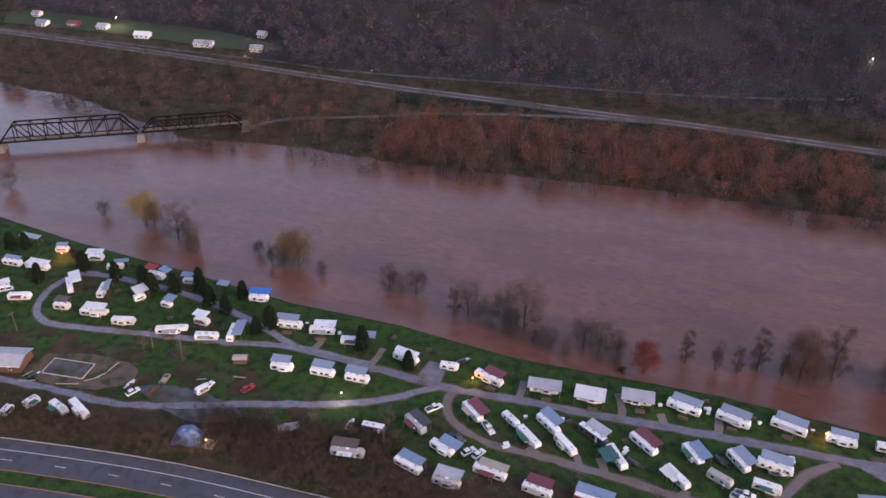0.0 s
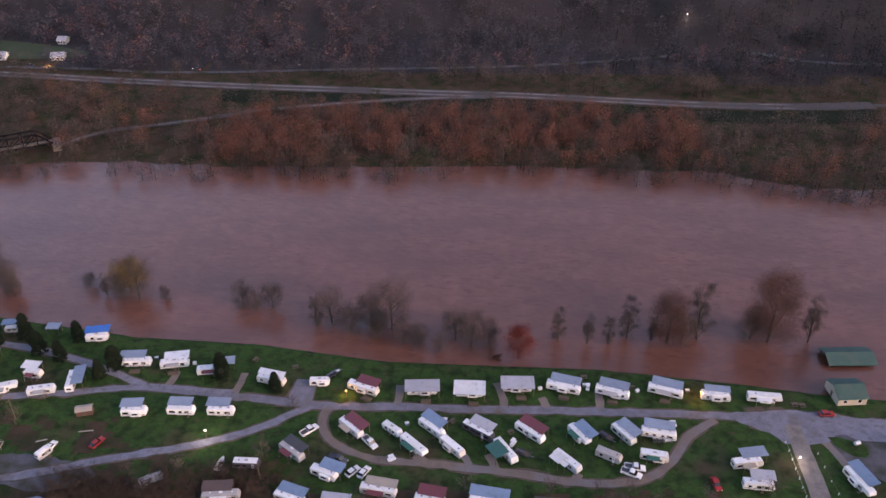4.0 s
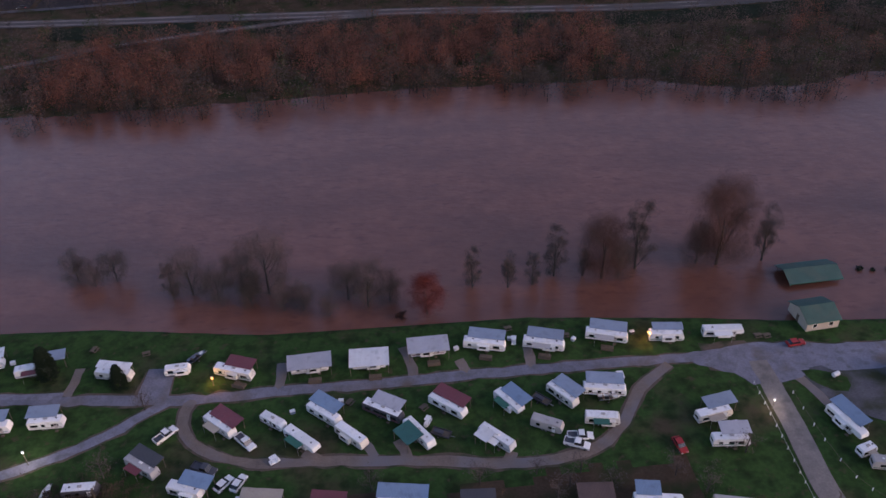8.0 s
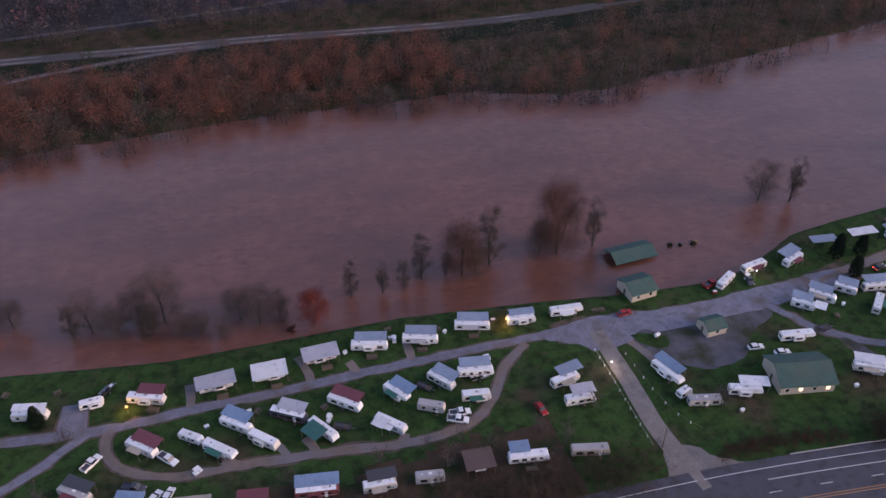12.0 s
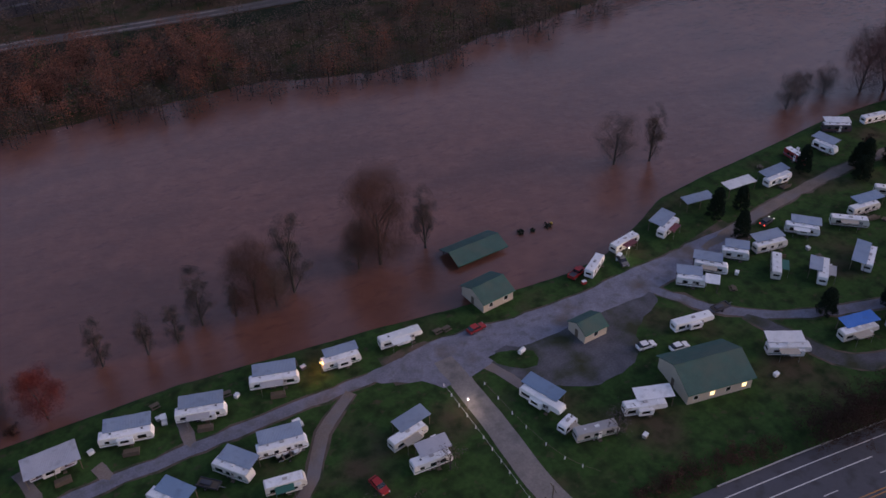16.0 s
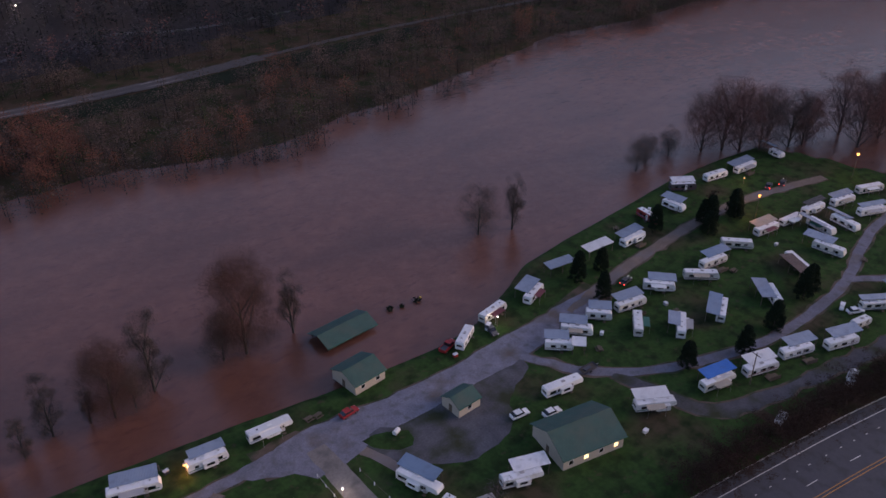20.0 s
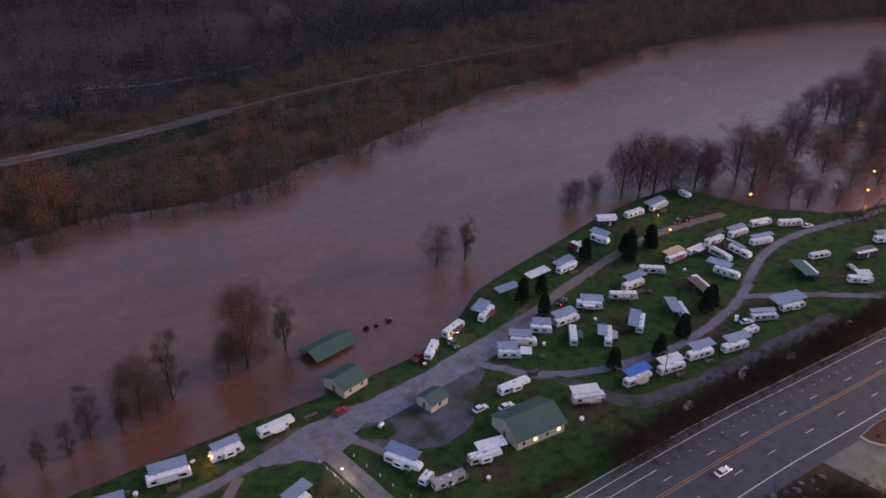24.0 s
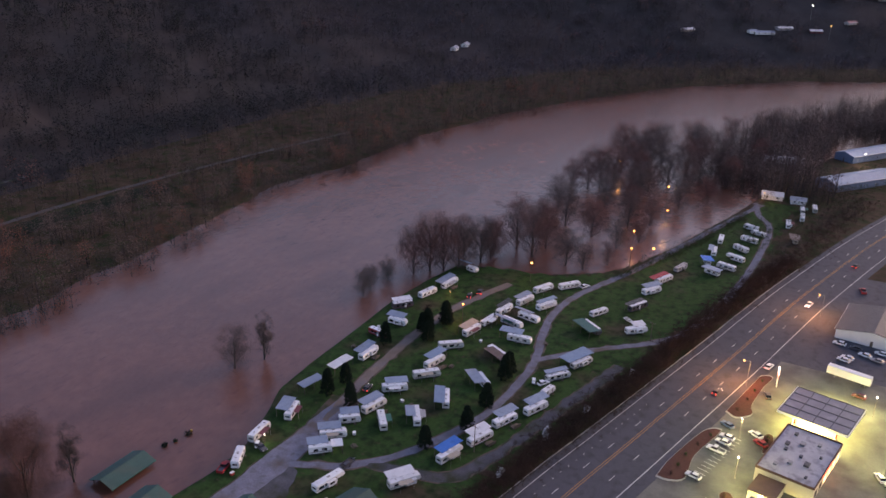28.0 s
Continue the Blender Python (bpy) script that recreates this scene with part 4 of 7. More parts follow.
def rv(x, y, h, length, style, col, height=2.68, z=0.0):
    """A caravan with its long side along the heading."""
    RV_COUNT[0] += 1
    rng = random.Random(500 + RV_COUNT[0])
    stripe = rng.choice(("brown", "blue", "tan", "grey", "maroon", "green"))
    ob = thing("camping_trailer", x, y, z, h, f"{COLOUR_WORDS[col]} {STYLE_WORDS[style]} with {stripe} stripe, parked on the grass", "camping trailer", "trailers of the camp")
    a, w, lo = length / 2, 1.12 if style != "small" else 1.0, 0.58
    hi = height if style != "small" else 2.4
    skin = PAINT[col] if col != "white" else rng.choice((WHITE, WHITE, OFFWHITE, CREAMY))
    if style == "fifth":
        outline = [(-a, lo), (a - 2.6, lo), (a - 2.6, 1.42), (a - 0.5, 1.42), (a, 1.75), (a - 0.25, hi), (a - 0.9, hi + 0.12), (-a + 0.1, hi), (-a, hi - 0.15)]
    elif style == "small":
        outline = [(-a, lo + 0.15), (-a + 0.3, lo), (a - 0.4, lo), (a, lo + 0.45), (a - 0.1, hi - 0.5), (a - 0.5, hi - 0.05), (-a + 0.35, hi), (-a, hi - 0.35)]
    else:
        outline = [(-a, lo), (a - 0.35, lo), (a, lo + 0.5), (a - 0.05, 1.7), (a - 0.45, hi - 0.05), (-a + 0.12, hi), (-a, hi - 0.2)]
    part("body", extruded(outline, -w, w, 0.07), skin, ob)
    r0, r1 = -a + 0.25, a - (1.0 if style == "fifth" else 0.6)
    part("roof", box(r0, r1, -w + 0.1, w - 0.1, hi - 0.02, hi + 0.045, bevel=0.02), ROOFWHITE if col in ("white", "red", "dark", "maroon") else PAINT["grey"], ob, "pale weathered roof skin")
    part("ac_unit", box(-0.45, 0.45, -0.3, 0.3, hi + 0.04, hi + 0.26, bevel=0.05), WHITE if rng.random() < 0.6 else PAINT["grey"], ob, "roof air conditioner")
    for vx in ([-0.55, 0.6] if length > 6 else [0.55]):
        part("roof_vent", box(vx * a - 0.2, vx * a + 0.2, -0.2, 0.2, hi + 0.04, hi + 0.13, bevel=0.02), rng.choice((PAINT["dark"], WHITE, PAINT["grey"])), ob, "small roof vent")
    sz = rng.uniform(0.85, 1.15)
    for s in (-1, 1):
        part("stripe", box(-a + 0.1, a - (2.7 if style == "fifth" else 0.5), s * w - 0.008, s * w + 0.008, sz, sz + 0.22), PAINT[stripe], ob)
        n = max(2, int(length / 2.4))
        span = 2 * a - (3.2 if style == "fifth" else 1.6)
        for k in range(n):
            cx = -a + 0.6 + span * (k + 0.5) / n + rng.uniform(-0.25, 0.25)
            ww, wh = rng.choice((0.42, 0.6, 0.8)), rng.choice((0.32, 0.4))
            win = part("window", box(cx - ww, cx + ww, s * w - 0.02, s * w + 0.02, 1.66 - wh, 1.66 + wh, bevel=0.01), GLASS, ob)
            if style == "fifth":
                part("window_frame", box(cx - ww - 0.05, cx + ww + 0.05, s * w - 0.012, s * w + 0.012, 1.61 - wh, 1.71 + wh), PAINT["grey"], win)
    dx = rng.uniform(-0.1, 0.5) * a
    door = part("door", box(dx, dx + 0.72, -w - 0.03, -w + 0.01, 0.5, 2.3, bevel=0.01), WHITE if col != "white" else PAINT["grey"], ob, "narrow entry door")
    part("door_window", box(dx + 0.18, dx + 0.54, -w - 0.04, -w, 1.55, 2.0), GLASS, door)
    part("end_window", box(-a - 0.02, -a + 0.03, -0.7, 0.7, 1.45, 2.0, bevel=0.01), GLASS, ob)
    if style == "fifth" or rng.random() < 0.35:
        sx = rng.uniform(-0.5, 0.0) * a
        slide = part("slide_out", box(sx, sx + 3.0, -w - 0.75, -w + 0.05, 0.85, hi - 0.4, bevel=0.04), skin, ob, "bump-out room")
        part("slide_window", box(sx + 0.6, sx + 2.2, -w - 0.77, -w - 0.73, 1.5, 2.1), GLASS, slide)
    ax = -0.1 * a
    for wx in (ax - 0.42, ax + 0.42):
        for s in (-1, 1):
            wheel("wheel", ob, wx, s * (w - 0.14))
    # The chassis is painted dark to carry the shadow under the body as well.
    part("chassis", box(-a + 0.2, a - (2.8 if style == "fifth" else 0.5), -0.9, 0.9, 0.3, 0.62), PAINT["dark"], ob)
    if rng.random() < 0.3:
        part("awning", extruded([(-a * 0.55, hi - 0.25), (a * 0.35, hi - 0.25), (a * 0.35, hi - 0.21), (-a * 0.55, hi - 0.21)], -w - 1.7, -w), rng.choice((WHITE, PAINT["grey"], PAINT["tan"], PAINT["green"], PAINT["maroon"])), ob, "rolled-out fabric awning")
        for px in (-a * 0.55 + 0.08, a * 0.35 - 0.08):
            part("awning_post", rod((px, -w - 1.65, 0), (px, -w - 1.65, hi - 0.22), 0.035, 0.035, 6), STEEL, ob)
    part("step", box(dx, dx + 0.72, -w - 0.55, -w - 0.05, 0.0, 0.28, bevel=0.02), DARKWOOD, ob)
    return ob


ROOF_WORDS = {"grey": "sky-tinted grey ribbed metal", "lightgrey": "pale grey metal", "white": "white metal", "blue": "slate-blue metal", "bluebright": "bright blue tarpaulin", "red": "red metal", "maroon": "maroon metal", "brown": "brown metal", "green": "dark green metal", "tan": "tan metal", "dark": "dark metal"}


def shelter(x, y, h, length, width, col, lone=False):
    """An open roof on posts, over or beside a trailer."""
    ob = thing("shelter", x, y, 0, h, f"open shelter with {ROOF_WORDS[col]} roof on wooden posts", "shelter", "shelters of the camp")
    a, b = length / 2, width / 2
    back = Vector((math.sin(radians(h)), math.cos(radians(h)), 0)).y
    lo, hi = (2.92, 3.2)
    if back < 0:
        lo, hi = hi, lo
    bm = bmesh.new()
    n = max(3, int(length / 0.9))
    tops = []
    for i in range(n + 1):
        px = -a + length * i / n
        sag = 0.03 * math.sin(i * 1.7 + x)
        tops.append([bm.verts.new((px, py, z + sag)) for py, z in ((-b, lo), (b, hi), (b, hi - 0.07), (-b, lo - 0.07))])
    for p, q in zip(tops, tops[1:]):
        for k in range(4):
            bm.faces.new((p[k], q[k], q[(k + 1) % 4], p[(k + 1) % 4]))
    bm.faces.new(tops[0])
    bm.faces.new(tops[-1][::-1])
    bmesh.ops.recalc_face_normals(bm, faces=bm.faces)
    part("roof", bm, ROOFS[col], ob, f"{ROOF_WORDS[col]} roof sheet")
    for s, z in ((-1, lo), (1, hi)):
        part("beam", box(-a, a, s * (b - 0.2) - 0.05, s * (b - 0.2) + 0.05, z - 0.24, z - 0.08), DARKWOOD, ob)
        for k in range(3 if length > 6 else 2):
            px = -a + 0.3 + (length - 0.6) * k / (2 if length > 6 else 1)
            part("post", box(px - 0.06, px + 0.06, s * (b - 0.2) - 0.06, s * (b - 0.2) + 0.06, 0, z - 0.2), DARKWOOD, ob)
    if lone and width >= 5:
        rv(x, y - 0.2, h, length - 1.6, "tt", "tan" if col == "brown" else "white", 2.5)
    return ob


def vehicle(x, y, h, sort, col, lit=False):
    r = radians(h)
    if sort in ("car", "pickup"):
        length, w = (4.5, 0.88) if sort == "car" else (5.6, 0.97)
        ob = thing("car" if sort == "car" else "pickup_truck", x, y, 0.08, h, f"{col} {'car' if sort == 'car' else 'pickup truck with open bed'} parked beside the lane", "car" if sort == "car" else "pickup truck", "parked vehicles")
        a, skin = length / 2, PAINT[col]
        part("body", extruded([(-a, 0.4), (-a + 0.1, 0.35), (a - 0.1, 0.35), (a, 0.5), (a - 0.05, 0.8), (a - 1.2, 0.98), (-a + 0.05, 1.0), (-a, 0.85)], -w, w, 0.07), skin, ob)
        if sort == "car":
            cab = [(-a + 0.25, 0.96), (a - 1.25, 0.96), (a - 2.0, 1.48), (-a + 0.9, 1.5)]
        else:
            cab = [(-0.55, 0.96), (a - 1.35, 0.96), (a - 2.05, 1.74), (-0.45, 1.76)]
            part("bed", box(-a + 0.12, -0.7, -w + 0.12, w - 0.12, 0.96, 1.012), PAINT["dark"], ob, "dark truck bed")
            for s in (-1, 1):
                part("bed_wall", box(-a + 0.02, -0.6, s * (w - 0.07) - 0.05, s * (w - 0.07) + 0.05, 0.95, 1.25, bevel=0.02), skin, ob)
            part("tailgate", box(-a, -a + 0.09, -w + 0.1, w - 0.1, 0.9, 1.25, bevel=0.02), skin, ob)
        part("cabin_glass", extruded(cab, -w + 0.1, w - 0.1, 0.03), GLASS, ob)
        top, x0, x1 = cab[2][1], cab[3][0], cab[2][0]
        part("cab_roof", box(x0 - 0.02, x1 + 0.05, -w + 0.13, w - 0.13, top - 0.04, top + 0.03, bevel=0.03), skin, ob)
        for wx in (-a + 0.85, a - 0.9):
            for s in (-1, 1):
                wheel("wheel", ob, wx, s * (w - 0.1))
        for s in (-1, 1):
            part("headlight", box(a - 0.06, a + 0.01, s * 0.65 - 0.15, s * 0.65 + 0.15, 0.62, 0.76), HEADLIGHT if lit else WHITE, ob)
            part("tail_light", box(-a - 0.01, -a + 0.06, s * 0.68 - 0.12, s * 0.68 + 0.12, 0.66, 0.86), TAILLIGHT if lit else PAINT["red"], ob)
    elif sort == "boat":
        ob = thing("boat", x, y, 0.0, h, f"small {col} boat on a trailer on the grass", "boat")
        bm = bmesh.new()
        rings = []
        for u, ww in ((-2.4, 0.85), (-0.8, 0.95), (0.9, 0.8), (2.0, 0.35), (2.5, 0.03)):
            rings.append([bm.verts.new((u, s * ww * k, z)) for s, k, z in ((-1, 1, 1.15), (-1, 0.6, 0.55), (1, 0.6, 0.55), (1, 1, 1.15))])
        for p, q in zip(rings, rings[1:]):
            for k in range(3):
                bm.faces.new((p[k], p[k + 1], q[k + 1], q[k]))
        bm.faces.new(rings[0])
        bmesh.ops.solidify(bm, geom=bm.faces[:], thickness=0.06)
        part("hull", bm, PAINT.get(col, WHITE), ob)
        part("deck", box(0.9, 2.0, -0.4, 0.4, 0.98, 1.05), WHITE, ob)
        for bx in (-1.4, 0.1):
            part("bench", box(bx, bx + 0.35, -0.75, 0.75, 0.8, 0.88), DARKWOOD, ob)
        for s in (-1, 1):
            wheel("wheel", ob, -0.3, s * 0.95, 0.28, 0.16)
        part("trailer_frame", box(-2.2, 3.1, -0.12, 0.12, 0.34, 0.44), STEEL, ob)
    elif sort == "wagon":
        ob = thing("utility_trailer", x, y, 0.0, h, f"flat {col if col != 'rust' else 'rusty'} utility trailer on the grass", "trailer")
        skin = PAINT[col]
        part("deck", box(-2.2, 2.2, -0.95, 0.95, 0.62, 0.72), DARKWOOD, ob)
        for s in (-1, 1):
            part("rail", box(-2.2, 2.2, s * 0.95 - 0.04, s * 0.95 + 0.04, 0.6, 1.0), skin, ob)
            wheel("wheel", ob, -0.2, s * 1.1, 0.33, 0.18)
        part("front_rail", box(2.12, 2.2, -0.95, 0.95, 0.6, 1.05), skin, ob)
        part("load", box(-1.6, 0.6, -0.6, 0.5, 0.72, 1.15, bevel=0.1), skin, ob)
        part("tow_bar", box(2.2, 3.3, -0.06, 0.06, 0.55, 0.65), STEEL, ob)
    else:
        ob = thing("garden_shed", x, y, 0, h, f"small {col} wooden shed with a low gable roof", "shed")
        part("wall", box(-2.2, 2.2, -1.2, 1.2, 0, 1.9), PAINT[col], ob)
        part("roof", extruded([(-1.5, 1.85), (0, 2.5), (1.5, 1.85), (1.5, 1.93), (0, 2.6), (-1.5, 1.93)], -2.4, 2.4), ROOFS["tan"], ob).rotation_euler = (0, 0, math.pi / 2)
        part("door", box(-0.4, 0.4, -1.24, -1.18, 0, 1.75), DARKWOOD, ob)
    return ob


# ---- buildings ----
def gable(name, x, y, h, length, depth, eave, rise, roof, wall, label, category, overhang=0.5, windows=3, lit=(), walls=True, z=0.0):
    ob = thing(name, x, y, z, h, label, category)
    a, b, o = length / 2, depth / 2, overhang
    if walls:
        bm = bmesh.new()
        va = [bm.verts.new((-a, yy, zz)) for yy, zz in ((-b, 0), (b, 0), (b, eave), (0, eave + rise), (-b, eave))]
        vb = [bm.verts.new((a, yy, zz)) for yy, zz in ((-b, 0), (b, 0), (b, eave), (0, eave + rise), (-b, eave))]
        bm.faces.new(va)
        bm.faces.new(vb[::-1])
        for k in range(5):
            bm.faces.new((va[k], vb[k], vb[(k + 1) % 5], va[(k + 1) % 5]))
        bmesh.ops.recalc_face_normals(bm, faces=bm.faces)
        part("wall", bm, wall, ob)
        for k in range(windows):
            cx = -a + length * (k + 0.5) / windows
            for s in (-1, 1):
                glass = LIT_WINDOW if (k, s) in lit else GLASS
                win = part("window", box(cx - 0.5, cx + 0.5, s * b - 0.03, s * b + 0.03, 1.0, 2.0), glass, ob)
                part("frame", box(cx - 0.6, cx + 0.6, s * b - 0.02, s * b + 0.02, 0.9, 2.1), WHITE, win)
        part("door", box(-a - 0.05, -a + 0.02, -0.5, 0.5, 0, 2.1), DARKWOOD, ob)
    else:
        for px in (-a + 0.3, 0, a - 0.3):
            for s in (-1, 1):
                part("post", box(px - 0.1, px + 0.1, s * (b - 0.3) - 0.1, s * (b - 0.3) + 0.1, -3.0, eave), DARKWOOD, ob)
    for s in (-1, 1):
        k = rise / b
        bm = bmesh.new()
        lo, t = (s * (b + o), eave - k * o), 0.14
        pts = [(0, eave + rise + 0.02), (lo[0], lo[1] + 0.02), (lo[0], lo[1] + t), (0, eave + rise + t + 0.02)]
        va = [bm.verts.new((-a - o, yy, zz)) for yy, zz in pts]
        vb = [bm.verts.new((a + o, yy, zz)) for yy, zz in pts]
        bm.faces.new(va)
        bm.faces.new(vb[::-1])
        for i in range(4):
            bm.faces.new((va[i], vb[i], vb[(i + 1) % 4], va[(i + 1) % 4]))
        bmesh.ops.recalc_face_normals(bm, faces=bm.faces)
        part("roof_slope", bm, roof, ob)
        part("fascia", box(-a - o, a + o, lo[0] - 0.03 if s > 0 else lo[0] - 0.05, lo[0] + 0.05 if s > 0 else lo[0] + 0.03, lo[1] - 0.08, lo[1] + t + 0.02), PAINT["green"] if roof is GREENROOF else WHITE, ob)
    part("ridge_cap", box(-a - o, a + o, -0.14, 0.14, eave + rise + 0.13, eave + rise + 0.2), roof, ob)
    return ob


CREAM = mat("cream_siding", (0.52, 0.46, 0.38), 0.7, 0.12, 0.4)
gable("picnic_pavilion", 76.9, -4.4, 3, 14.2, 7.6, 0.9, 1.45, GREENROOF, CREAM, "green-roofed picnic pavilion half sunk in the flood", "pavilion", walls=False, z=-0.4)
gable("boat_house", 69.6, -22.1, 5, 8.6, 8.4, 2.7, 1.7, GREENROOF, CREAM, "green-roofed hall with pale gable on the bank", "pavilion", windows=2, overhang=0.35)
gable("bath_house", 81.8, -43.9, 2, 6.2, 5.6, 2.5, 1.4, GREENROOF, CREAM, "small green-roofed hut with pale walls", "hut", windows=1, overhang=0.25)
# Two glowing windows stand in for small round lamps on the wall.
gable("office_building", 93.4, -67.6, -12, 14.8, 11.3, 3.2, 2.6, GREENROOF, CREAM, "large green-roofed hall with wall lamps shown as glowing windows", "hall", windows=4, lit=((1, -1), (3, -1)))
gable("barn", -223.5, -57.5, 12, 13, 8.5, 2.9, 1.2, ROOFS["lightgrey"], PAINT["brown"], "pale grey metal-roofed barn with brown walls", "barn", windows=2)

def foundation():
    """The unfinished pad: a low pale kerb round raked gravel, with planks left about."""
    ob = thing("building_pad", -203.2, -54.5, 0.06, 3, "square gravel building pad edged with pale timber", "building pad")
    part("gravel_bed", box(-7, 7, -3.6, 3.6, 0.0, 0.1), YARD, ob)
    for s in (-1, 1):
        part("edge_board", box(-7.2, 7.2, s * 3.7 - 0.12, s * 3.7 + 0.12, 0, 0.3), PAINT["tan"], ob)
        part("edge_board", box(s * 7.1 - 0.12, s * 7.1 + 0.12, -3.6, 3.6, 0, 0.3), PAINT["tan"], ob)


foundation()
for k, (tx, ty, th, tl) in enumerate(((-193, -57, 40, 4.5), (-191.5, -55, 60, 4), (-199, -61, 15, 7), (-212, -63, 20, 5), (-190, -50, 80, 5), (-214, -60, 65, 3.5), (-160, -48, 20, 3), (-149, -44, 10, 4))):
    ob = thing("plank", tx, ty, 0.06, th, "pale weathered plank lying on the dirt", "plank", "loose planks")
    part("board", box(-tl / 2, tl / 2, -0.18, 0.18, 0, 0.12), PAINT["tan"], ob)


def tarp_heap(x, y, h, rx, ry, rz, m, label):
    """A heap under a slack cover with folds."""
    ob = thing("covered_heap", x, y, 0, h, label, "covered heap")
    bm = bmesh.new()
    n = 14
    grid = []
    for j in range(n + 1):
        row = []
        for i in range(n + 1):
            u, v = 2 * i / n - 1, 2 * j / n - 1
            d = min(1.0, math.hypot(u, v))
            z = rz * (1 - d**3) + 0.25 * rz * noise.noise(Vector((u * 2.5, v * 2.5, x)))
            row.append(bm.verts.new((u * rx, v * ry, max(0.02, z))))
        grid.append(row)
    for j in range(n):
        for i in range(n):
            bm.faces.new((grid[j][i], grid[j][i + 1], grid[j + 1][i + 1], grid[j + 1][i]))
    part("cover", bm, m, ob)
    for px, py in ((-rx * 0.8, -ry * 0.8), (rx * 0.7, -ry * 0.7), (rx * 0.6, ry * 0.8)):
        part("weight", box(px - 0.25, px + 0.25, py - 0.2, py + 0.2, 0, 0.3, bevel=0.04), STONE, ob)
    return ob


STONE = mat("pier_stone", (0.17, 0.155, 0.15), 0.9, 0.25, 0.6, 0.4, 4)
TARP = mat("blue_tarpaulin", (0.12, 0.18, 0.34), 0.6, 0.3, 0.6, 0.4, 4)
TRASH = mat("white_plastic_sheet", (0.6, 0.6, 0.6), 0.6, 0.25, 0.8, 0.4, 4)
tarp_heap(-151, -72.0, 10, 4.4, 3.6, 3.6, TARP, "heap under a faded blue tarpaulin in the brush")
tarp_heap(-125, -60.5, 30, 3.2, 1.6, 1.2, PAINT["grey"], "heap under a grey cover in the weeds")
for wx, wy in ((155.6, -94.1), (158.5, -93.0), (176, -98.8), (206.7, -103.1), (132.6, -90.7)):
    tarp_heap(wx, wy, 15, 2.4, 1.0, 0.5, TRASH, "crumpled white plastic sheet beside the hedge")
tarp_heap(-143.8, -73, 0, 1.6, 1.8, 1.4, PAINT["tan"], "heap of pale lit clutter in the brush")
for dx, dy, dr in ((91.6, -3.8, 1.0), (94.9, -4.8, 0.6), (99.4, -5.2, 1.3)):
    ob = thing("debris_clump", dx, dy, -1.2, dx * 7, "dark drift debris caught in the flood water", "debris")
    verts, faces = [], []
    leaf_cloud(np.random.default_rng(int(dx * 10)), [((0, 0, 0.7), dr)], 90, 1.0, 0.3, verts, faces)
    me = bpy.data.meshes.new("drift")
    me.from_pydata(verts, [], faces)
    me.materials.append(LEAF_DARK)
    new("drift", me).parent = ob
    part("stake", rod((0, 0, -1.5), (0.2, 0, 1.6), 0.08, 0.06, 6), DARKWOOD, ob)
ob = thing("marker_buoy", 100.6, -5.0, -1.0, 0, "small yellow marker float by the drift debris", "marker")
part("float", ball((0, 0, 0.9), 0.4, 0.9), mat("yellow_float", (0.5, 0.33, 0.04), 0.5), ob)
part("stem", rod((0, 0, -1), (0, 0, 0.9), 0.06, 0.06, 6), STEEL, ob)

# west end of the camp
rv(-261.1, -7.0, -1, 7.9, 'tt', 'white')
shelter(-261.7, -5.7, -1, 7.0, 2.0, 'grey')
rv(-250.4, -6.7, -1, 9.9, 'tt', 'white')
shelter(-250.3, -5.4, -1, 8.7, 2.0, 'white')
shelter(-266.0, 9.7, -4, 9.3, 2.6, 'grey', True)
rv(-249.1, 6.4, 15, 5.0, 'small', 'white')
shelter(-249.8, 7.6, 15, 4.4, 2.0, 'grey')
rv(-232.9, 4.4, 15, 6.0, 'tt', 'white')
shelter(-234.3, 6.1, 15, 6.6, 3.4, 'white')
rv(-230.8, -14.9, -49, 9.1, 'small', 'white')
shelter(-230.9, -11.3, -49, 8.2, 4.0, 'white')
rv(-243.4, -25.6, 18, 8.0, 'tt', 'white')
rv(-252.4, -22.5, 45, 4.2, 'small', 'white')
shelter(-253.4, -20.8, 45, 3.7, 3.4, 'white')
rv(-225.2, -26.8, 5, 5.7, 'tt', 'white')
shelter(-226.4, -24.9, 5, 5.0, 3.4, 'brown')
rv(-212.0, -27.2, 6, 10.0, 'fifth', 'white')
shelter(-212.7, -25.3, 6, 8.0, 3.4, 'white')
rv(-217.4, -14.3, 107, 8.1, 'tt', 'white')
shelter(-216.5, -12.9, 107, 7.1, 2.0, 'grey')
rv(-222.3, 1.0, 23, 6.3, 'small', 'white')
shelter(-220.8, 3.0, 23, 5.6, 2.0, 'blue')
rv(-199.6, -28.8, 11, 8.0, 'tt', 'white')
rv(-181.1, -28.9, 19, 10.7, 'fifth', 'white')
rv(-168.1, -29.1, 13, 7.9, 'tt', 'white')
rv(-203.9, -0.5, -10, 6.9, 'tt', 'white')
shelter(-207.6, 2.2, -10, 4.8, 3.4, 'red')
shelter(-201.6, 1.9, -20, 4.8, 3.0, 'blue', True)
rv(-202.3, -14.7, 53, 4.2, 'small', 'white')
shelter(-203.6, -11.9, 53, 5.0, 5.0, 'white')
rv(-190.6, -16.0, -6, 4.2, 'small', 'white')
shelter(-190.3, -14.0, -6, 4.2, 3.5, 'blue')
rv(-190.4, -0.4, 7, 4.9, 'small', 'white')
shelter(-191.6, 1.1, 7, 5.4, 2.7, 'blue')
rv(-173.7, -21.9, -6, 5.4, 'tt', 'white')
shelter(-175.1, -19.7, -6, 5.4, 3.4, 'white')
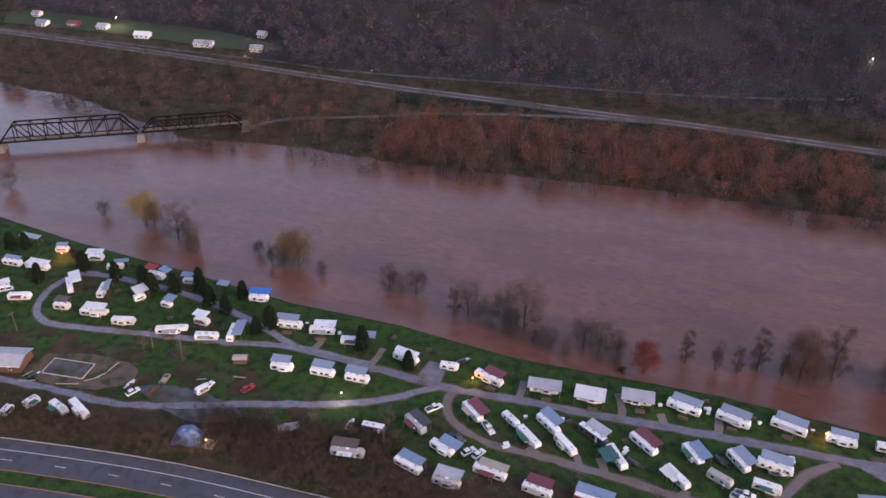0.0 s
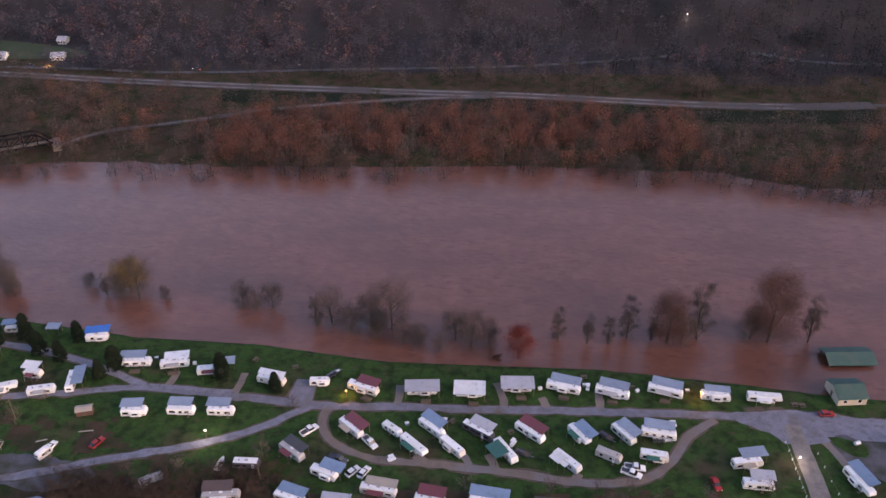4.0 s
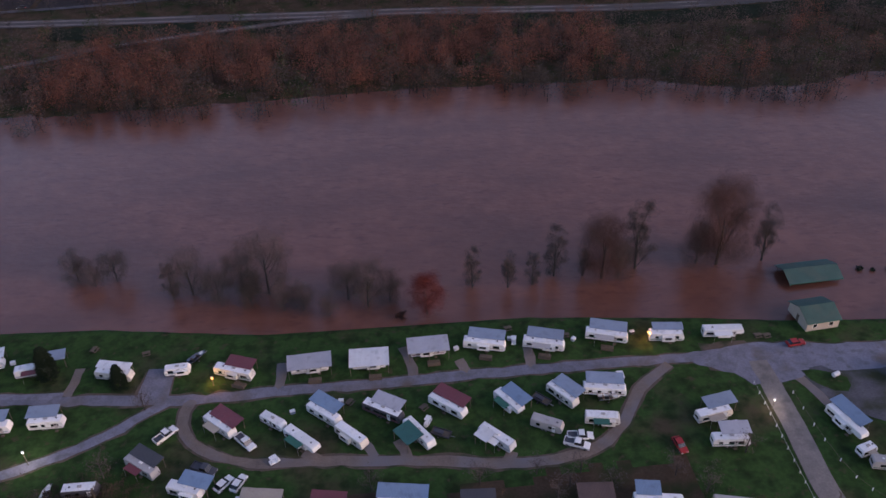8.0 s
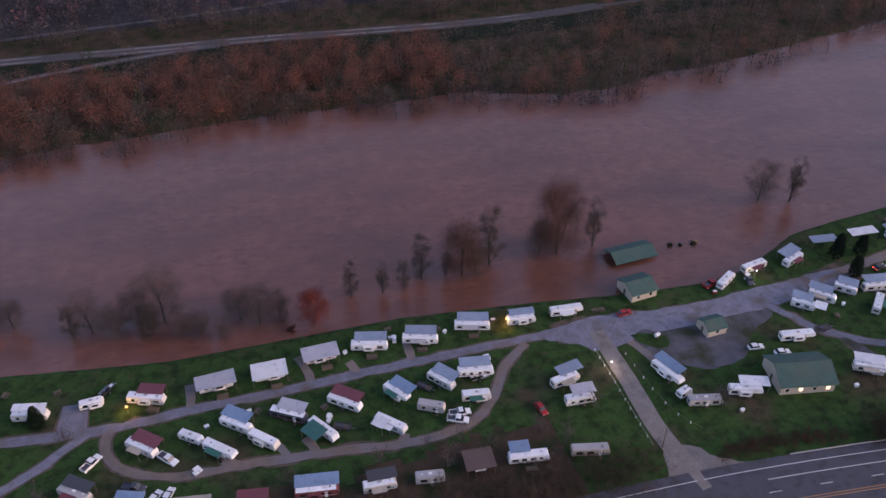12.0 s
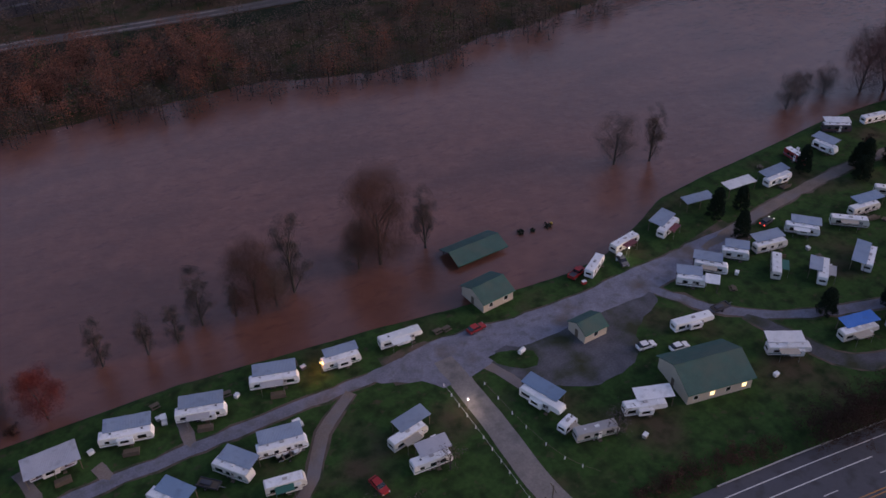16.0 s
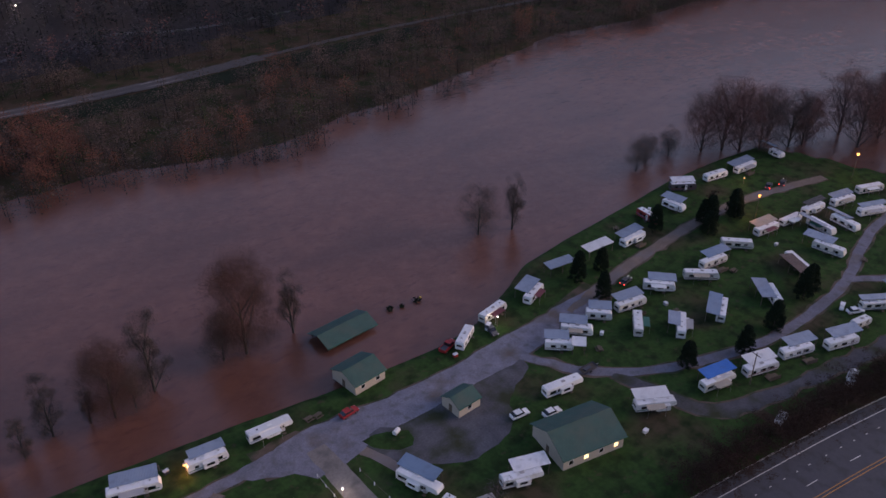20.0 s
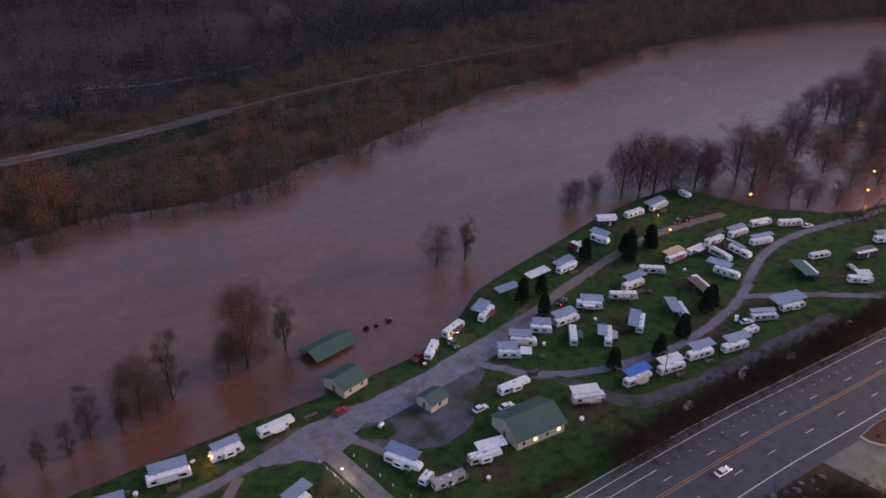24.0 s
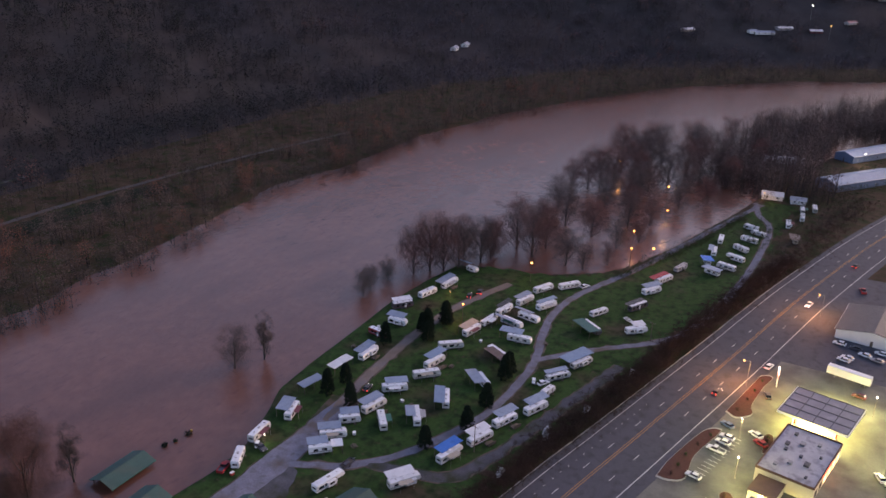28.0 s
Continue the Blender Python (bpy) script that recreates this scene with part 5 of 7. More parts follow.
shelter(-176.6, -0.6, 1, 4.4, 3.0, 'grey', True)
rv(-160.8, -24.8, 102, 8.5, 'tt', 'white')
shelter(-158.9, -23.6, 102, 8.5, 3.6, 'grey')
rv(-161.2, -3.7, 10, 7.0, 'tt', 'white')
shelter(-161.6, -1.7, 10, 7.7, 3.4, 'bluebright')
rv(-144.2, -15.6, 5, 9.1, 'tt', 'white')
shelter(-145.7, -13.7, 5, 8.0, 3.4, 'grey')
rv(-132.2, -15.8, 11, 8.7, 'tt', 'white')
shelter(-132.0, -13.7, 11, 7.6, 3.4, 'white')
rv(-120.3, -18.5, 9, 8.1, 'tt', 'white')
shelter(-116.2, -15.8, 9, 5.7, 3.4, 'grey')
rv(-137.4, -37.0, 5, 7.3, 'tt', 'white')
shelter(-138.5, -35.1, 5, 6.4, 3.4, 'grey')
rv(-124.0, -36.1, -1, 8.0, 'tt', 'white')
shelter(-124.6, -34.1, -1, 7.0, 3.4, 'grey')
rv(-112.5, -36.0, -1, 7.8, 'tt', 'white')
shelter(-113.5, -34.0, -1, 6.9, 3.4, 'grey')
vehicle(-152.1, -36.8, 15, 'shed', 'brown')
rv(-156.6, -53.5, 59, 4.4, 'small', 'white')
vehicle(-156.1, -50.8, 76, 'car', 'white')
vehicle(-143.8, -48.8, 63, 'car', 'red')
rv(-207.6, -77.0, 89, 4.2, 'small', 'white')
rv(-203.2, -71.8, 69, 4.7, 'small', 'white')
rv(-193.4, -72.2, -22, 7.0, 'tt', 'white')
rv(-187.2, -71.1, -30, 9.6, 'tt', 'white')
vehicle(-179.3, -56.9, 90, 'boat', 'white')
vehicle(-176.9, -59.4, 62, 'car', 'white')
vehicle(-171.2, -57.6, 85, 'wagon', 'rust')
vehicle(-170.6, -51.7, 95, 'wagon', 'tan')
vehicle(-210.6, -60.8, 68, 'boat', 'green')
rv(-104.4, -66.7, 5, 9.7, 'tt', 'grey')
shelter(-105.7, -64.8, 5, 7.8, 3.4, 'brown')
vehicle(-107.7, -55.4, 84, 'boat', 'white')
rv(-100.4, -55.7, -1, 7.3, 'tt', 'dark')
# river row
rv(-100.7, -22.4, -14, 8.9, 'tt', 'white')
shelter(-100.8, -20.9, -14, 8.4, 2.2, 'white')
rv(-86.2, -22.5, 3, 6.0, 'small', 'white')
vehicle(-82.5, -18.1, 48, 'boat', 'blue')
rv(-72.7, -25.1, -22, 9.8, 'tt', 'white')
shelter(-71.2, -23.5, -22, 6.9, 3.4, 'maroon')
shelter(-55.2, -25.2, 3, 10.4, 5.0, 'lightgrey', True)
shelter(-41.2, -25.6, -1, 9.4, 6.0, 'white', True)
shelter(-27.0, -22.9, 1, 10.0, 5.4, 'lightgrey', True)
rv(-13.3, -22.8, -16, 10.2, 'tt', 'white')
shelter(-12.5, -20.9, -16, 9.0, 3.4, 'grey')
rv(0.9, -24.4, -18, 10.0, 'tt', 'white')
shelter(1.6, -22.5, -18, 8.8, 3.4, 'grey')
rv(16.6, -23.4, -18, 10.2, 'tt', 'white')
shelter(17.4, -21.5, -18, 9.0, 3.4, 'grey')
rv(30.9, -25.1, -7, 8.4, 'tt', 'white')
shelter(31.5, -23.6, -7, 7.4, 2.5, 'grey')
rv(44.9, -25.4, -6, 9.8, 'fifth', 'white')
# the inner loop
rv(-74.2, -41.5, -43, 8.6, 'tt', 'white')
shelter(-72.7, -40.3, -43, 7.7, 3.4, 'maroon')
vehicle(-68.5, -46.2, -48, 'pickup', 'white')
rv(-62.7, -41.5, -39, 6.4, 'small', 'white')
rv(-56.2, -47.8, -45, 9.5, 'fifth', 'white')
rv(-51.6, -40.8, -42, 8.9, 'tt', 'white')
shelter(-51.0, -38.7, -42, 7.8, 3.4, 'blue')
rv(-45.7, -47.8, -46, 8.5, 'tt', 'white')
rv(-38.6, -41.5, -34, 9.9, 'tt', 'dark')
shelter(-37.3, -40.0, -34, 7.4, 3.4, 'lightgrey')
rv(-31.2, -48.9, -57, 9.1, 'tt', 'white')
shelter(-33.6, -49.7, -57, 5.5, 4.4, 'green')
rv(-24.2, -41.6, -42, 9.5, 'tt', 'white')
shelter(-23.1, -40.0, -42, 8.4, 3.4, 'maroon')
rv(-10.6, -42.3, -56, 8.0, 'fifth', 'white')
shelter(-8.8, -41.4, -56, 7.0, 3.4, 'blue')
rv(-14.8, -52.1, -47, 8.8, 'tt', 'white')
shelter(-17.5, -52.0, -47, 3.5, 3.2, 'white')
rv(1.7, -41.5, -54, 8.2, 'tt', 'white')
shelter(3.3, -40.3, -54, 7.2, 3.4, 'grey')
rv(11.5, -40.9, -11, 9.7, 'tt', 'white')
shelter(11.9, -38.9, -11, 8.5, 3.4, 'grey')
vehicle(12.0, -42.9, 0, 'boat', 'white')
rv(-3.4, -49.5, -29, 7.1, 'tt', 'grey')
rv(8.8, -49.3, -11, 7.6, 'tt', 'white')
vehicle(3.1, -53.0, -6, 'pickup', 'white')
vehicle(1.9, -55.0, -25, 'pickup', 'white')
vehicle(-26.5, -48.6, -28, 'wagon', 'dark')
vehicle(-3.1, -41.5, -45, 'wagon', 'dark')
# the row by the hedge
rv(-89.1, -51.0, -38, 8.5, 'tt', 'grey')
shelter(-88.2, -49.4, -38, 7.5, 3.0, 'dark')
rv(-79.2, -58.2, -22, 7.6, 'tt', 'white')
shelter(-77.1, -56.9, -22, 6.7, 3.4, 'blue')
vehicle(-76.4, -52.5, -25, 'pickup', 'dark')
vehicle(-86.0, -42.1, 46, 'pickup', 'white')
vehicle(-71.9, -56.8, 50, 'car', 'white')
vehicle(-68.9, -57.0, 61, 'car', 'white')
rv(-64.3, -63.6, -10, 9.6, 'tt', 'white')
shelter(-63.6, -62.1, -10, 8.5, 2.6, 'tan')
rv(-50.8, -66.6, -11, 8.2, 'tt', 'white')
shelter(-50.4, -64.6, -11, 7.2, 3.4, 'maroon')
rv(-36.1, -66.6, -10, 10.1, 'tt', 'maroon')
shelter(-35.7, -64.6, -10, 10.3, 3.4, 'blue')
rv(-21.9, -69.3, -4, 7.9, 'tt', 'white')
shelter(-21.0, -67.5, -4, 7.0, 3.1, 'dark')
rv(-10.1, -70.6, -10, 7.0, 'tt', 'grey')
shelter(2.1, -70.1, -5, 7.3, 6.0, 'brown', True)
rv(14.2, -71.8, -10, 9.9, 'tt', 'white')
shelter(12.6, -69.5, -10, 5.0, 3.4, 'blue')
rv(29.2, -74.4, -14, 9.4, 'tt', 'tan')
rv(-86.6, -67.0, -20, 8.6, 'tt', 'white')
shelter(-86.0, -65.3, -20, 7.8, 3.0, 'blue')
rv(-74.9, -70.0, -6, 8.0, 'tt', 'grey')
shelter(-74.7, -68.0, -6, 7.6, 3.6, 'lightgrey')
# the entrance
rv(33.1, -50.9, 10, 8.3, 'tt', 'white')
shelter(35.1, -48.5, 10, 7.3, 3.4, 'grey')
rv(34.0, -58.4, -5, 8.0, 'tt', 'white')
shelter(35.4, -56.5, -5, 6.4, 3.4, 'lightgrey')
vehicle(23.3, -58.0, -80, 'car', 'red')
rv(60.3, -56.8, -72, 10.0, 'fifth', 'white')
shelter(61.8, -54.9, -72, 8.8, 3.4, 'blue')
rv(60.9, -64.2, 17, 4.2, 'small', 'white')
rv(64.5, -68.5, -14, 8.9, 'tt', 'grey')
rv(76.5, -68.5, -21, 8.7, 'fifth', 'white')
shelter(79.5, -67.5, -21, 7.8, 3.4, 'white')
vehicle(61.1, -30.8, 5, 'car', 'red')
vehicle(89.3, -54.6, -8, 'car', 'white')
vehicle(95.1, -58.6, -7, 'car', 'white')
# north-east shore
rv(97.2, -27.1, 31, 8.2, 'tt', 'white')
rv(109.6, -23.5, 10, 9.1, 'tt', 'white')
rv(123.4, -24.1, 21, 8.5, 'tt', 'white')
shelter(123.6, -21.5, 21, 7.6, 4.0, 'grey')
shelter(138.1, -19.3, -8, 8.8, 3.4, 'grey', True)
shelter(153.2, -19.5, -4, 9.7, 3.6, 'white', True)
vehicle(104.8, -28.4, -103, 'car', 'dark')
vehicle(92.5, -26.4, 18, 'pickup', 'red')
vehicle(147.7, -34.8, 12, 'car', 'dark', True)
rv(165.7, -22.1, 1, 9.4, 'tt', 'white')
shelter(166.3, -20.1, 1, 9.4, 3.3, 'grey')
rv(179.9, -16.6, -96, 8.5, 'tt', 'red')
rv(191.5, -17.0, -84, 7.3, 'tt', 'white')
shelter(193.6, -15.2, -84, 7.3, 4.0, 'grey')
rv(204.6, -10.5, -34, 8.7, 'tt', 'dark')
shelter(206.1, -9.1, -34, 7.8, 3.4, 'white')
rv(219.6, -12.5, -10, 9.3, 'tt', 'white')
rv(232.9, -15.0, -3, 9.9, 'tt', 'white')
shelter(232.9, -13.0, -3, 11.0, 3.4, 'grey')
rv(251.3, -15.6, -98, 5.6, 'small', 'white')
shelter(253.3, -10.8, -98, 7.2, 2.0, 'grey')
rv(186.6, -43.0, -47, 9.1, 'tt', 'white')
rv(200.8, -43.5, -7, 9.2, 'tt', 'white')
shelter(201.8, -41.6, -7, 8.9, 3.4, 'tan')
rv(211.7, -44.8, -6, 9.0, 'small', 'white')
rv(173.2, -44.4, -8, 9.2, 'tt', 'white')
shelter(176.3, -42.8, -8, 9.0, 3.4, 'blue')
rv(164.8, -46.5, -42, 9.4, 'tt', 'white')
rv(151.8, -42.6, -48, 8.4, 'tt', 'white')
shelter(153.8, -41.8, -48, 7.4, 3.4, 'grey')
rv(139.4, -43.2, -11, 9.1, 'tt', 'white')
shelter(140.3, -41.3, -11, 8.4, 3.4, 'grey')
rv(129.5, -41.3, -46, 6.6, 'tt', 'white')
shelter(131.1, -40.1, -46, 5.8, 3.4, 'grey')
rv(120.6, -42.1, -48, 7.9, 'tt', 'white')
shelter(121.4, -40.0, -48, 6.9, 3.4, 'grey')
rv(112.8, -43.6, -43, 6.8, 'tt', 'white')
shelter(113.7, -41.8, -43, 6.0, 3.4, 'grey')
shelter(115.8, -47.1, -47, 3.4, 3.4, 'white', True)
rv(134.1, -49.9, 42, 8.9, 'tt', 'white')
rv(141.8, -57.2, 37, 9.1, 'tt', 'white')
shelter(141.1, -55.5, 37, 5.8, 3.0, 'grey')
rv(155.2, -59.7, 30, 9.2, 'tt', 'white')
shelter(154.1, -58.0, 30, 10.0, 3.4, 'blue')
rv(171.3, -64.1, 51, 8.3, 'tt', 'white')
shelter(170.1, -61.9, 51, 9.2, 4.0, 'grey')
rv(190.5, -59.7, -115, 9.5, 'tt', 'white')
shelter(187.6, -60.6, -115, 9.9, 4.0, 'brown')
rv(214.6, -53.1, -102, 9.4, 'tt', 'white')
shelter(213.9, -50.3, -102, 9.5, 2.0, 'grey')
rv(222.3, -56.5, -100, 9.1, 'tt', 'white')
shelter(224.1, -53.5, -100, 8.4, 2.0, 'grey')
rv(204.4, -61.3, -82, 9.1, 'tt', 'white')
shelter(206.2, -57.2, -82, 8.6, 4.0, 'grey')
rv(223.2, -45.5, -6, 9.2, 'tt', 'white')
shelter(225.5, -44.3, -6, 8.9, 2.2, 'dark')
rv(235.5, -48.5, -12, 9.2, 'tt', 'white')
shelter(236.4, -47.0, -12, 8.8, 2.8, 'grey')
rv(102.5, -54.6, -11, 9.9, 'fifth', 'white')
rv(113.6, -71.5, -31, 9.2, 'fifth', 'white')
shelter(114.3, -69.6, -31, 8.0, 3.4, 'white')
rv(130.6, -75.6, -12, 9.2, 'fifth', 'white')
shelter(132.5, -74.0, -12, 8.7, 3.4, 'bluebright')
rv(142.4, -79.0, -17, 9.1, 'tt', 'white')
shelter(143.9, -77.4, -17, 8.0, 3.4, 'white')
rv(154.6, -80.8, -18, 9.1, 'tt', 'white')
shelter(157.3, -79.6, -18, 8.4, 3.4, 'grey')
rv(166.0, -85.8, -19, 9.2, 'tt', 'white')
shelter(168.8, -84.6, -19, 8.8, 3.4, 'grey')
rv(177.5, -84.7, -10, 5.9, 'small', 'white')
vehicle(182.1, -81.0, -26, 'car', 'white')
vehicle(112.3, -53.5, -2, 'wagon', 'dark')
rv(188.0, -83.6, -34, 9.1, 'small', 'white')
shelter(188.6, -82.5, -34, 8.6, 2.0, 'grey')
rv(200.9, -86.7, -20, 9.6, 'small', 'white')
shelter(202.2, -84.2, -20, 12.5, 5.0, 'blue')
rv(250.0, -49.8, -21, 9.8, 'tt', 'white')
rv(235.9, -57.6, -22, 9.5, 'tt', 'white')
shelter(237.6, -56.8, -22, 9.8, 2.2, 'grey')
rv(259.0, -57.7, -34, 9.9, 'tt', 'white')
vehicle(263.2, -62.8, -26, 'car', 'white')
rv(227.8, -79.7, -123, 9.9, 'tt', 'dark')
shelter(225.3, -78.5, -123, 11.2, 5.0, 'green')
rv(242.0, -77.1, -24, 8.5, 'small', 'white')
rv(235.3, -94.4, -41, 8.6, 'tt', 'white')
shelter(237.9, -94.1, -41, 5.1, 3.4, 'white')
vehicle(242.6, -89.0, -123, 'boat', 'white')
rv(255.7, -88.1, -22, 9.9, 'tt', 'dark')
shelter(255.7, -86.7, -22, 10.0, 2.0, 'dark')
rv(273.7, -87.9, -29, 9.2, 'tt', 'white')
shelter(276.2, -87.0, -29, 8.8, 3.4, 'grey')
rv(288.2, -88.6, -20, 9.9, 'tt', 'white')
shelter(287.4, -86.6, -20, 10.9, 2.6, 'red')
rv(305.6, -90.8, -12, 9.3, 'small', 'grey')
rv(352.0, -97.0, 8, 8.5, 'tt', 'white')
rv(334.0, -98.3, 10, 8.5, 'tt', 'white')
shelter(333.8, -96.8, 10, 7.6, 2.4, 'grey')
shelter(319.2, -98.7, 30, 6.4, 5.0, 'bluebright', True)
shelter(308.6, -103.6, 72, 8.4, 5.0, 'grey', True)
rv(318.0, -107.6, 75, 8.5, 'tt', 'white')
rv(378.0, -105.6, 70, 7.5, 'tt', 'white')
rv(371.5, -110.6, 70, 7.5, 'small', 'white')
rv(359.6, -108.6, 72, 8.5, 'tt', 'white')
rv(345.0, -107.9, 60, 8.0, 'tt', 'white')
rv(331.0, -108.6, 72, 8.5, 'fifth', 'white')
rv(394.5, -120.5, 10, 9.0, 'tt', 'white')
rv(410.0, -124.8, 8, 9.0, 'tt', 'white')
rv(429.5, -128.0, 12, 9.0, 'tt', 'white')
rv(424.0, -122.6, 12, 8.0, 'small', 'white')
shelter(372.0, -127.3, 15, 8.6, 5.0, 'brown', True)

# ---- lamps of the camp ----
def pole_lamp(x, y, height, mat_, power, col, label, z=0.0, arm=0.0, h=0.0, size=0.3):
    ob = thing("street_lamp", x, y, z, h, label, "street lamp", "lamps of the camp")
    part("pole", rod((0, 0, -0.2), (0, 0, height), 0.09, 0.05, 8), STEEL if arm else DARKWOOD, ob)
    if arm:
        part("arm", rod((0, 0, height - 0.1), (arm, 0, height + 0.15), 0.05, 0.04, 6), STEEL, ob)
    part("lamp_head", box(arm - 0.3, arm + 0.3, -0.2, 0.2, height + 0.28, height + 0.42, bevel=0.03), PAINT["grey"], ob)
    part("bulb", ball((arm, 0, height), size, 0.85), mat_, ob, "glowing bulb")
    c = math.cos(radians(h)) * arm
    s = math.sin(radians(h)) * arm
    lamp("lamp_light", x + c, y + s, z + height - 0.45, power, col)
    return ob


WARM, SODIUM, COOL = (1.0, 0.6, 0.22), (1.0, 0.45, 0.1), (1.0, 0.95, 0.7)
pole_lamp(-77.5, -27.5, 2.4, LAMP_WARM, 260, SODIUM, "wooden lamp post with warm glowing lamp beside a trailer")
pole_lamp(26.3, -25.2, 3.0, LAMP_WARM, 330, SODIUM, "wooden lamp post with warm glowing lamp beside a trailer")
pole_lamp(-113.8, -46.5, 4.0, LAMP_WHITE, 350, COOL, "wooden lamp post with pale glowing lamp by the lane", size=0.17)
pole_lamp(47.0, -50.0, 3.0, LAMP_WHITE, 200, COOL, "short lamp post with white lamp by the entrance drive", size=0.2)
pole_lamp(206.0, -36.5, 8.0, LAMP_ORANGE, 800, SODIUM, "tall wooden pole with orange lamp over the lane", size=0.4)
for lx, ly, lh, lp in ((256, -41, 6, 600), (298, -70, 5.5, 500), (305, -78, 5, 500), (319, -64, 6, 500), (358, -68, 6, 500), (392, -58, 8, 500), (433, -16, 6, 400)):
    pole_lamp(lx, ly, lh + 4.2, LAMP_ORANGE, lp, SODIUM, "wooden pole with orange lamp standing in the flood", -1.6, size=0.5)
pole_lamp(-246, 2, 2.6, LAMP_WARM, 700, (1.0, 0.35, 0.12), "low post with a warm red lamp on the lawn")
# Post and lamp added to make the amber glow by the lit cars.
pole_lamp(224, -20.5, 2.0, LAMP_WARM, 180, WARM, "low post with a warm lamp added for the glow on the grass", size=0.2)
pole_lamp(-143.6, -74.6, 3.4, LAMP_WARM, 160, COOL, "low post with a lamp beside the covered heap", size=0.22)
pole_lamp(107.5, -27.5, 3.0, LAMP_WHITE, 120, COOL, "small white lamp on a post beside a trailer", size=0.15)
pole_lamp(431, -101, 5, LAMP_WARM, 700, WARM, "pole with warm lamp in the far yard")

# ---- railings and small things along the drive ----
def fence(pts, gap, label, rail=None):
    ob = thing("fence", 0, 0, 0, 0, label, "fence")
    line = curve_points(pts, gap)
    for p, q in zip(line, line[1:]):
        part("post", box(p[0] - 0.07, p[0] + 0.07, p[1] - 0.07, p[1] + 0.07, 0, 0.85), WHITE, ob)
        part("rail", rod((p[0], p[1], 0.7), (q[0], q[1], 0.7), 0.035, 0.035, 4), rail or PAINT["grey"], ob)


fence([(46.2, -42), (45.8, -55), (45.2, -70), (45.0, -77)], 3.0, "low white rail fence beside the entrance drive")
fence([(53.6, -46), (54.2, -60), (56.0, -70), (59.5, -76)], 4.0, "short white posts with a dark rail beside the entrance drive", DARKWOOD)

# ---- the railway bridge and the far bank ----
BRIDGE_STEEL = mat("rusty_bridge_steel", (0.008, 0.008, 0.011), 0.9, 0.3, 0.8, spec=0.1)


def truss(x0, y0, x1, y1, z, height, panels, name="truss_span"):
    length = math.hypot(x1 - x0, y1 - y0)
    ob = thing("railway_bridge", x0, y0, z, math.degrees(math.atan2(y1 - y0, x1 - x0)), "dark steel truss railway bridge span over the flood", "bridge", "bridge spans")
    step = length / panels
    for s in (-2.6, 2.6):
        part("bottom_chord", rod((0, s, 0), (length, s, 0), 0.42, 0.42, 4), BRIDGE_STEEL, ob)
        part("top_chord", rod((step, s, height), (length - step, s, height), 0.42, 0.42, 4), BRIDGE_STEEL, ob)
        part("end_post", rod((0, s, 0), (step, s, height), 0.4, 0.4, 4), BRIDGE_STEEL, ob)
        part("end_post", rod((length, s, 0), (length - step, s, height), 0.4, 0.4, 4), BRIDGE_STEEL, ob)
        for k in range(1, panels):
            part("upright", rod((k * step, s, 0), (k * step, s, height), 0.26, 0.26, 4), BRIDGE_STEEL, ob)
            if k < panels - 1:
                p, q = ((k * step, s, height), ((k + 1) * step, s, 0)) if k < panels / 2 else ((k * step, s, 0), ((k + 1) * step, s, height))
                part("diagonal", rod(p, q, 0.24, 0.24, 4), BRIDGE_STEEL, ob)
    for k in range(panels + 1):
        part("floor_beam", box(k * step - 0.2, k * step + 0.2, -2.6, 2.6, -0.45, -0.05), BRIDGE_STEEL, ob)
        if 0 < k < panels:
            part("top_strut", rod((k * step, -2.6, height), (k * step, 2.6, height), 0.12, 0.12, 4), BRIDGE_STEEL, ob)
    part("deck", box(0, length, -1.5, 1.5, 0.0, 0.3), DARKWOOD, ob, "dark timber rail deck")
    for s in (-0.72, 0.72):
        part("rail", box(0, length, s - 0.05, s + 0.05, 0.3, 0.45), STEEL, ob)
    return ob


truss(-337.5, 82, -281, 111, 4.0, 8.5, 9)
truss(-396, 52, -339, 81, 4.0, 8.5, 9)
truss(-279.5, 112, -236, 135, 4.0, 5.5, 8)
for px, py in ((-338, 81.5), (-280, 111.5), (-235, 136)):
    ob = thing("bridge_pier", px, py, -3.0, 27, "grey stone bridge pier standing in the flood", "bridge pier")
    bm = bmesh.new()
    lo = [bm.verts.new(c) for c in ((-2.2, -4.2, 0), (2.2, -4.2, 0), (2.2, 4.2, 0), (-2.2, 4.2, 0))]
    hi = [bm.verts.new(c) for c in ((-1.6, -3.4, 6.3), (1.6, -3.4, 6.3), (1.6, 3.4, 6.3), (-1.6, 3.4, 6.3))]
    bm.faces.new(hi)
    for k in range(4):
        bm.faces.new((lo[k], lo[(k + 1) % 4], hi[(k + 1) % 4], hi[k]))
    part("shaft", bm, STONE, ob)
    part("cap", box(-2.0, 2.0, -3.9, 3.9, 6.25, 6.65, bevel=0.05), STONE, ob)

BALLAST = mat("rail_ballast", (0.075, 0.068, 0.068), 0.95, 0.3, 0.4, 0.4, 8)
TRACK = blend(mat("pale_track_stone", (0.20, 0.175, 0.17), 0.95, 0.3, 0.3, 0.4, 8), (0.09, 0.08, 0.08), 0.04, 0.45, 0.6)
SLOPE = blend(mat("dark_slope_grass", (0.020, 0.027, 0.017), 0.95, 0.4, 0.15, 0.6, 3.0, fine=0.35, spec=0.05), (0.035, 0.03, 0.022), 0.08, 0.5, 0.7)


def beside(xs, ys, off):
    return [(x, y + off) for x, y in zip(xs, ys)]


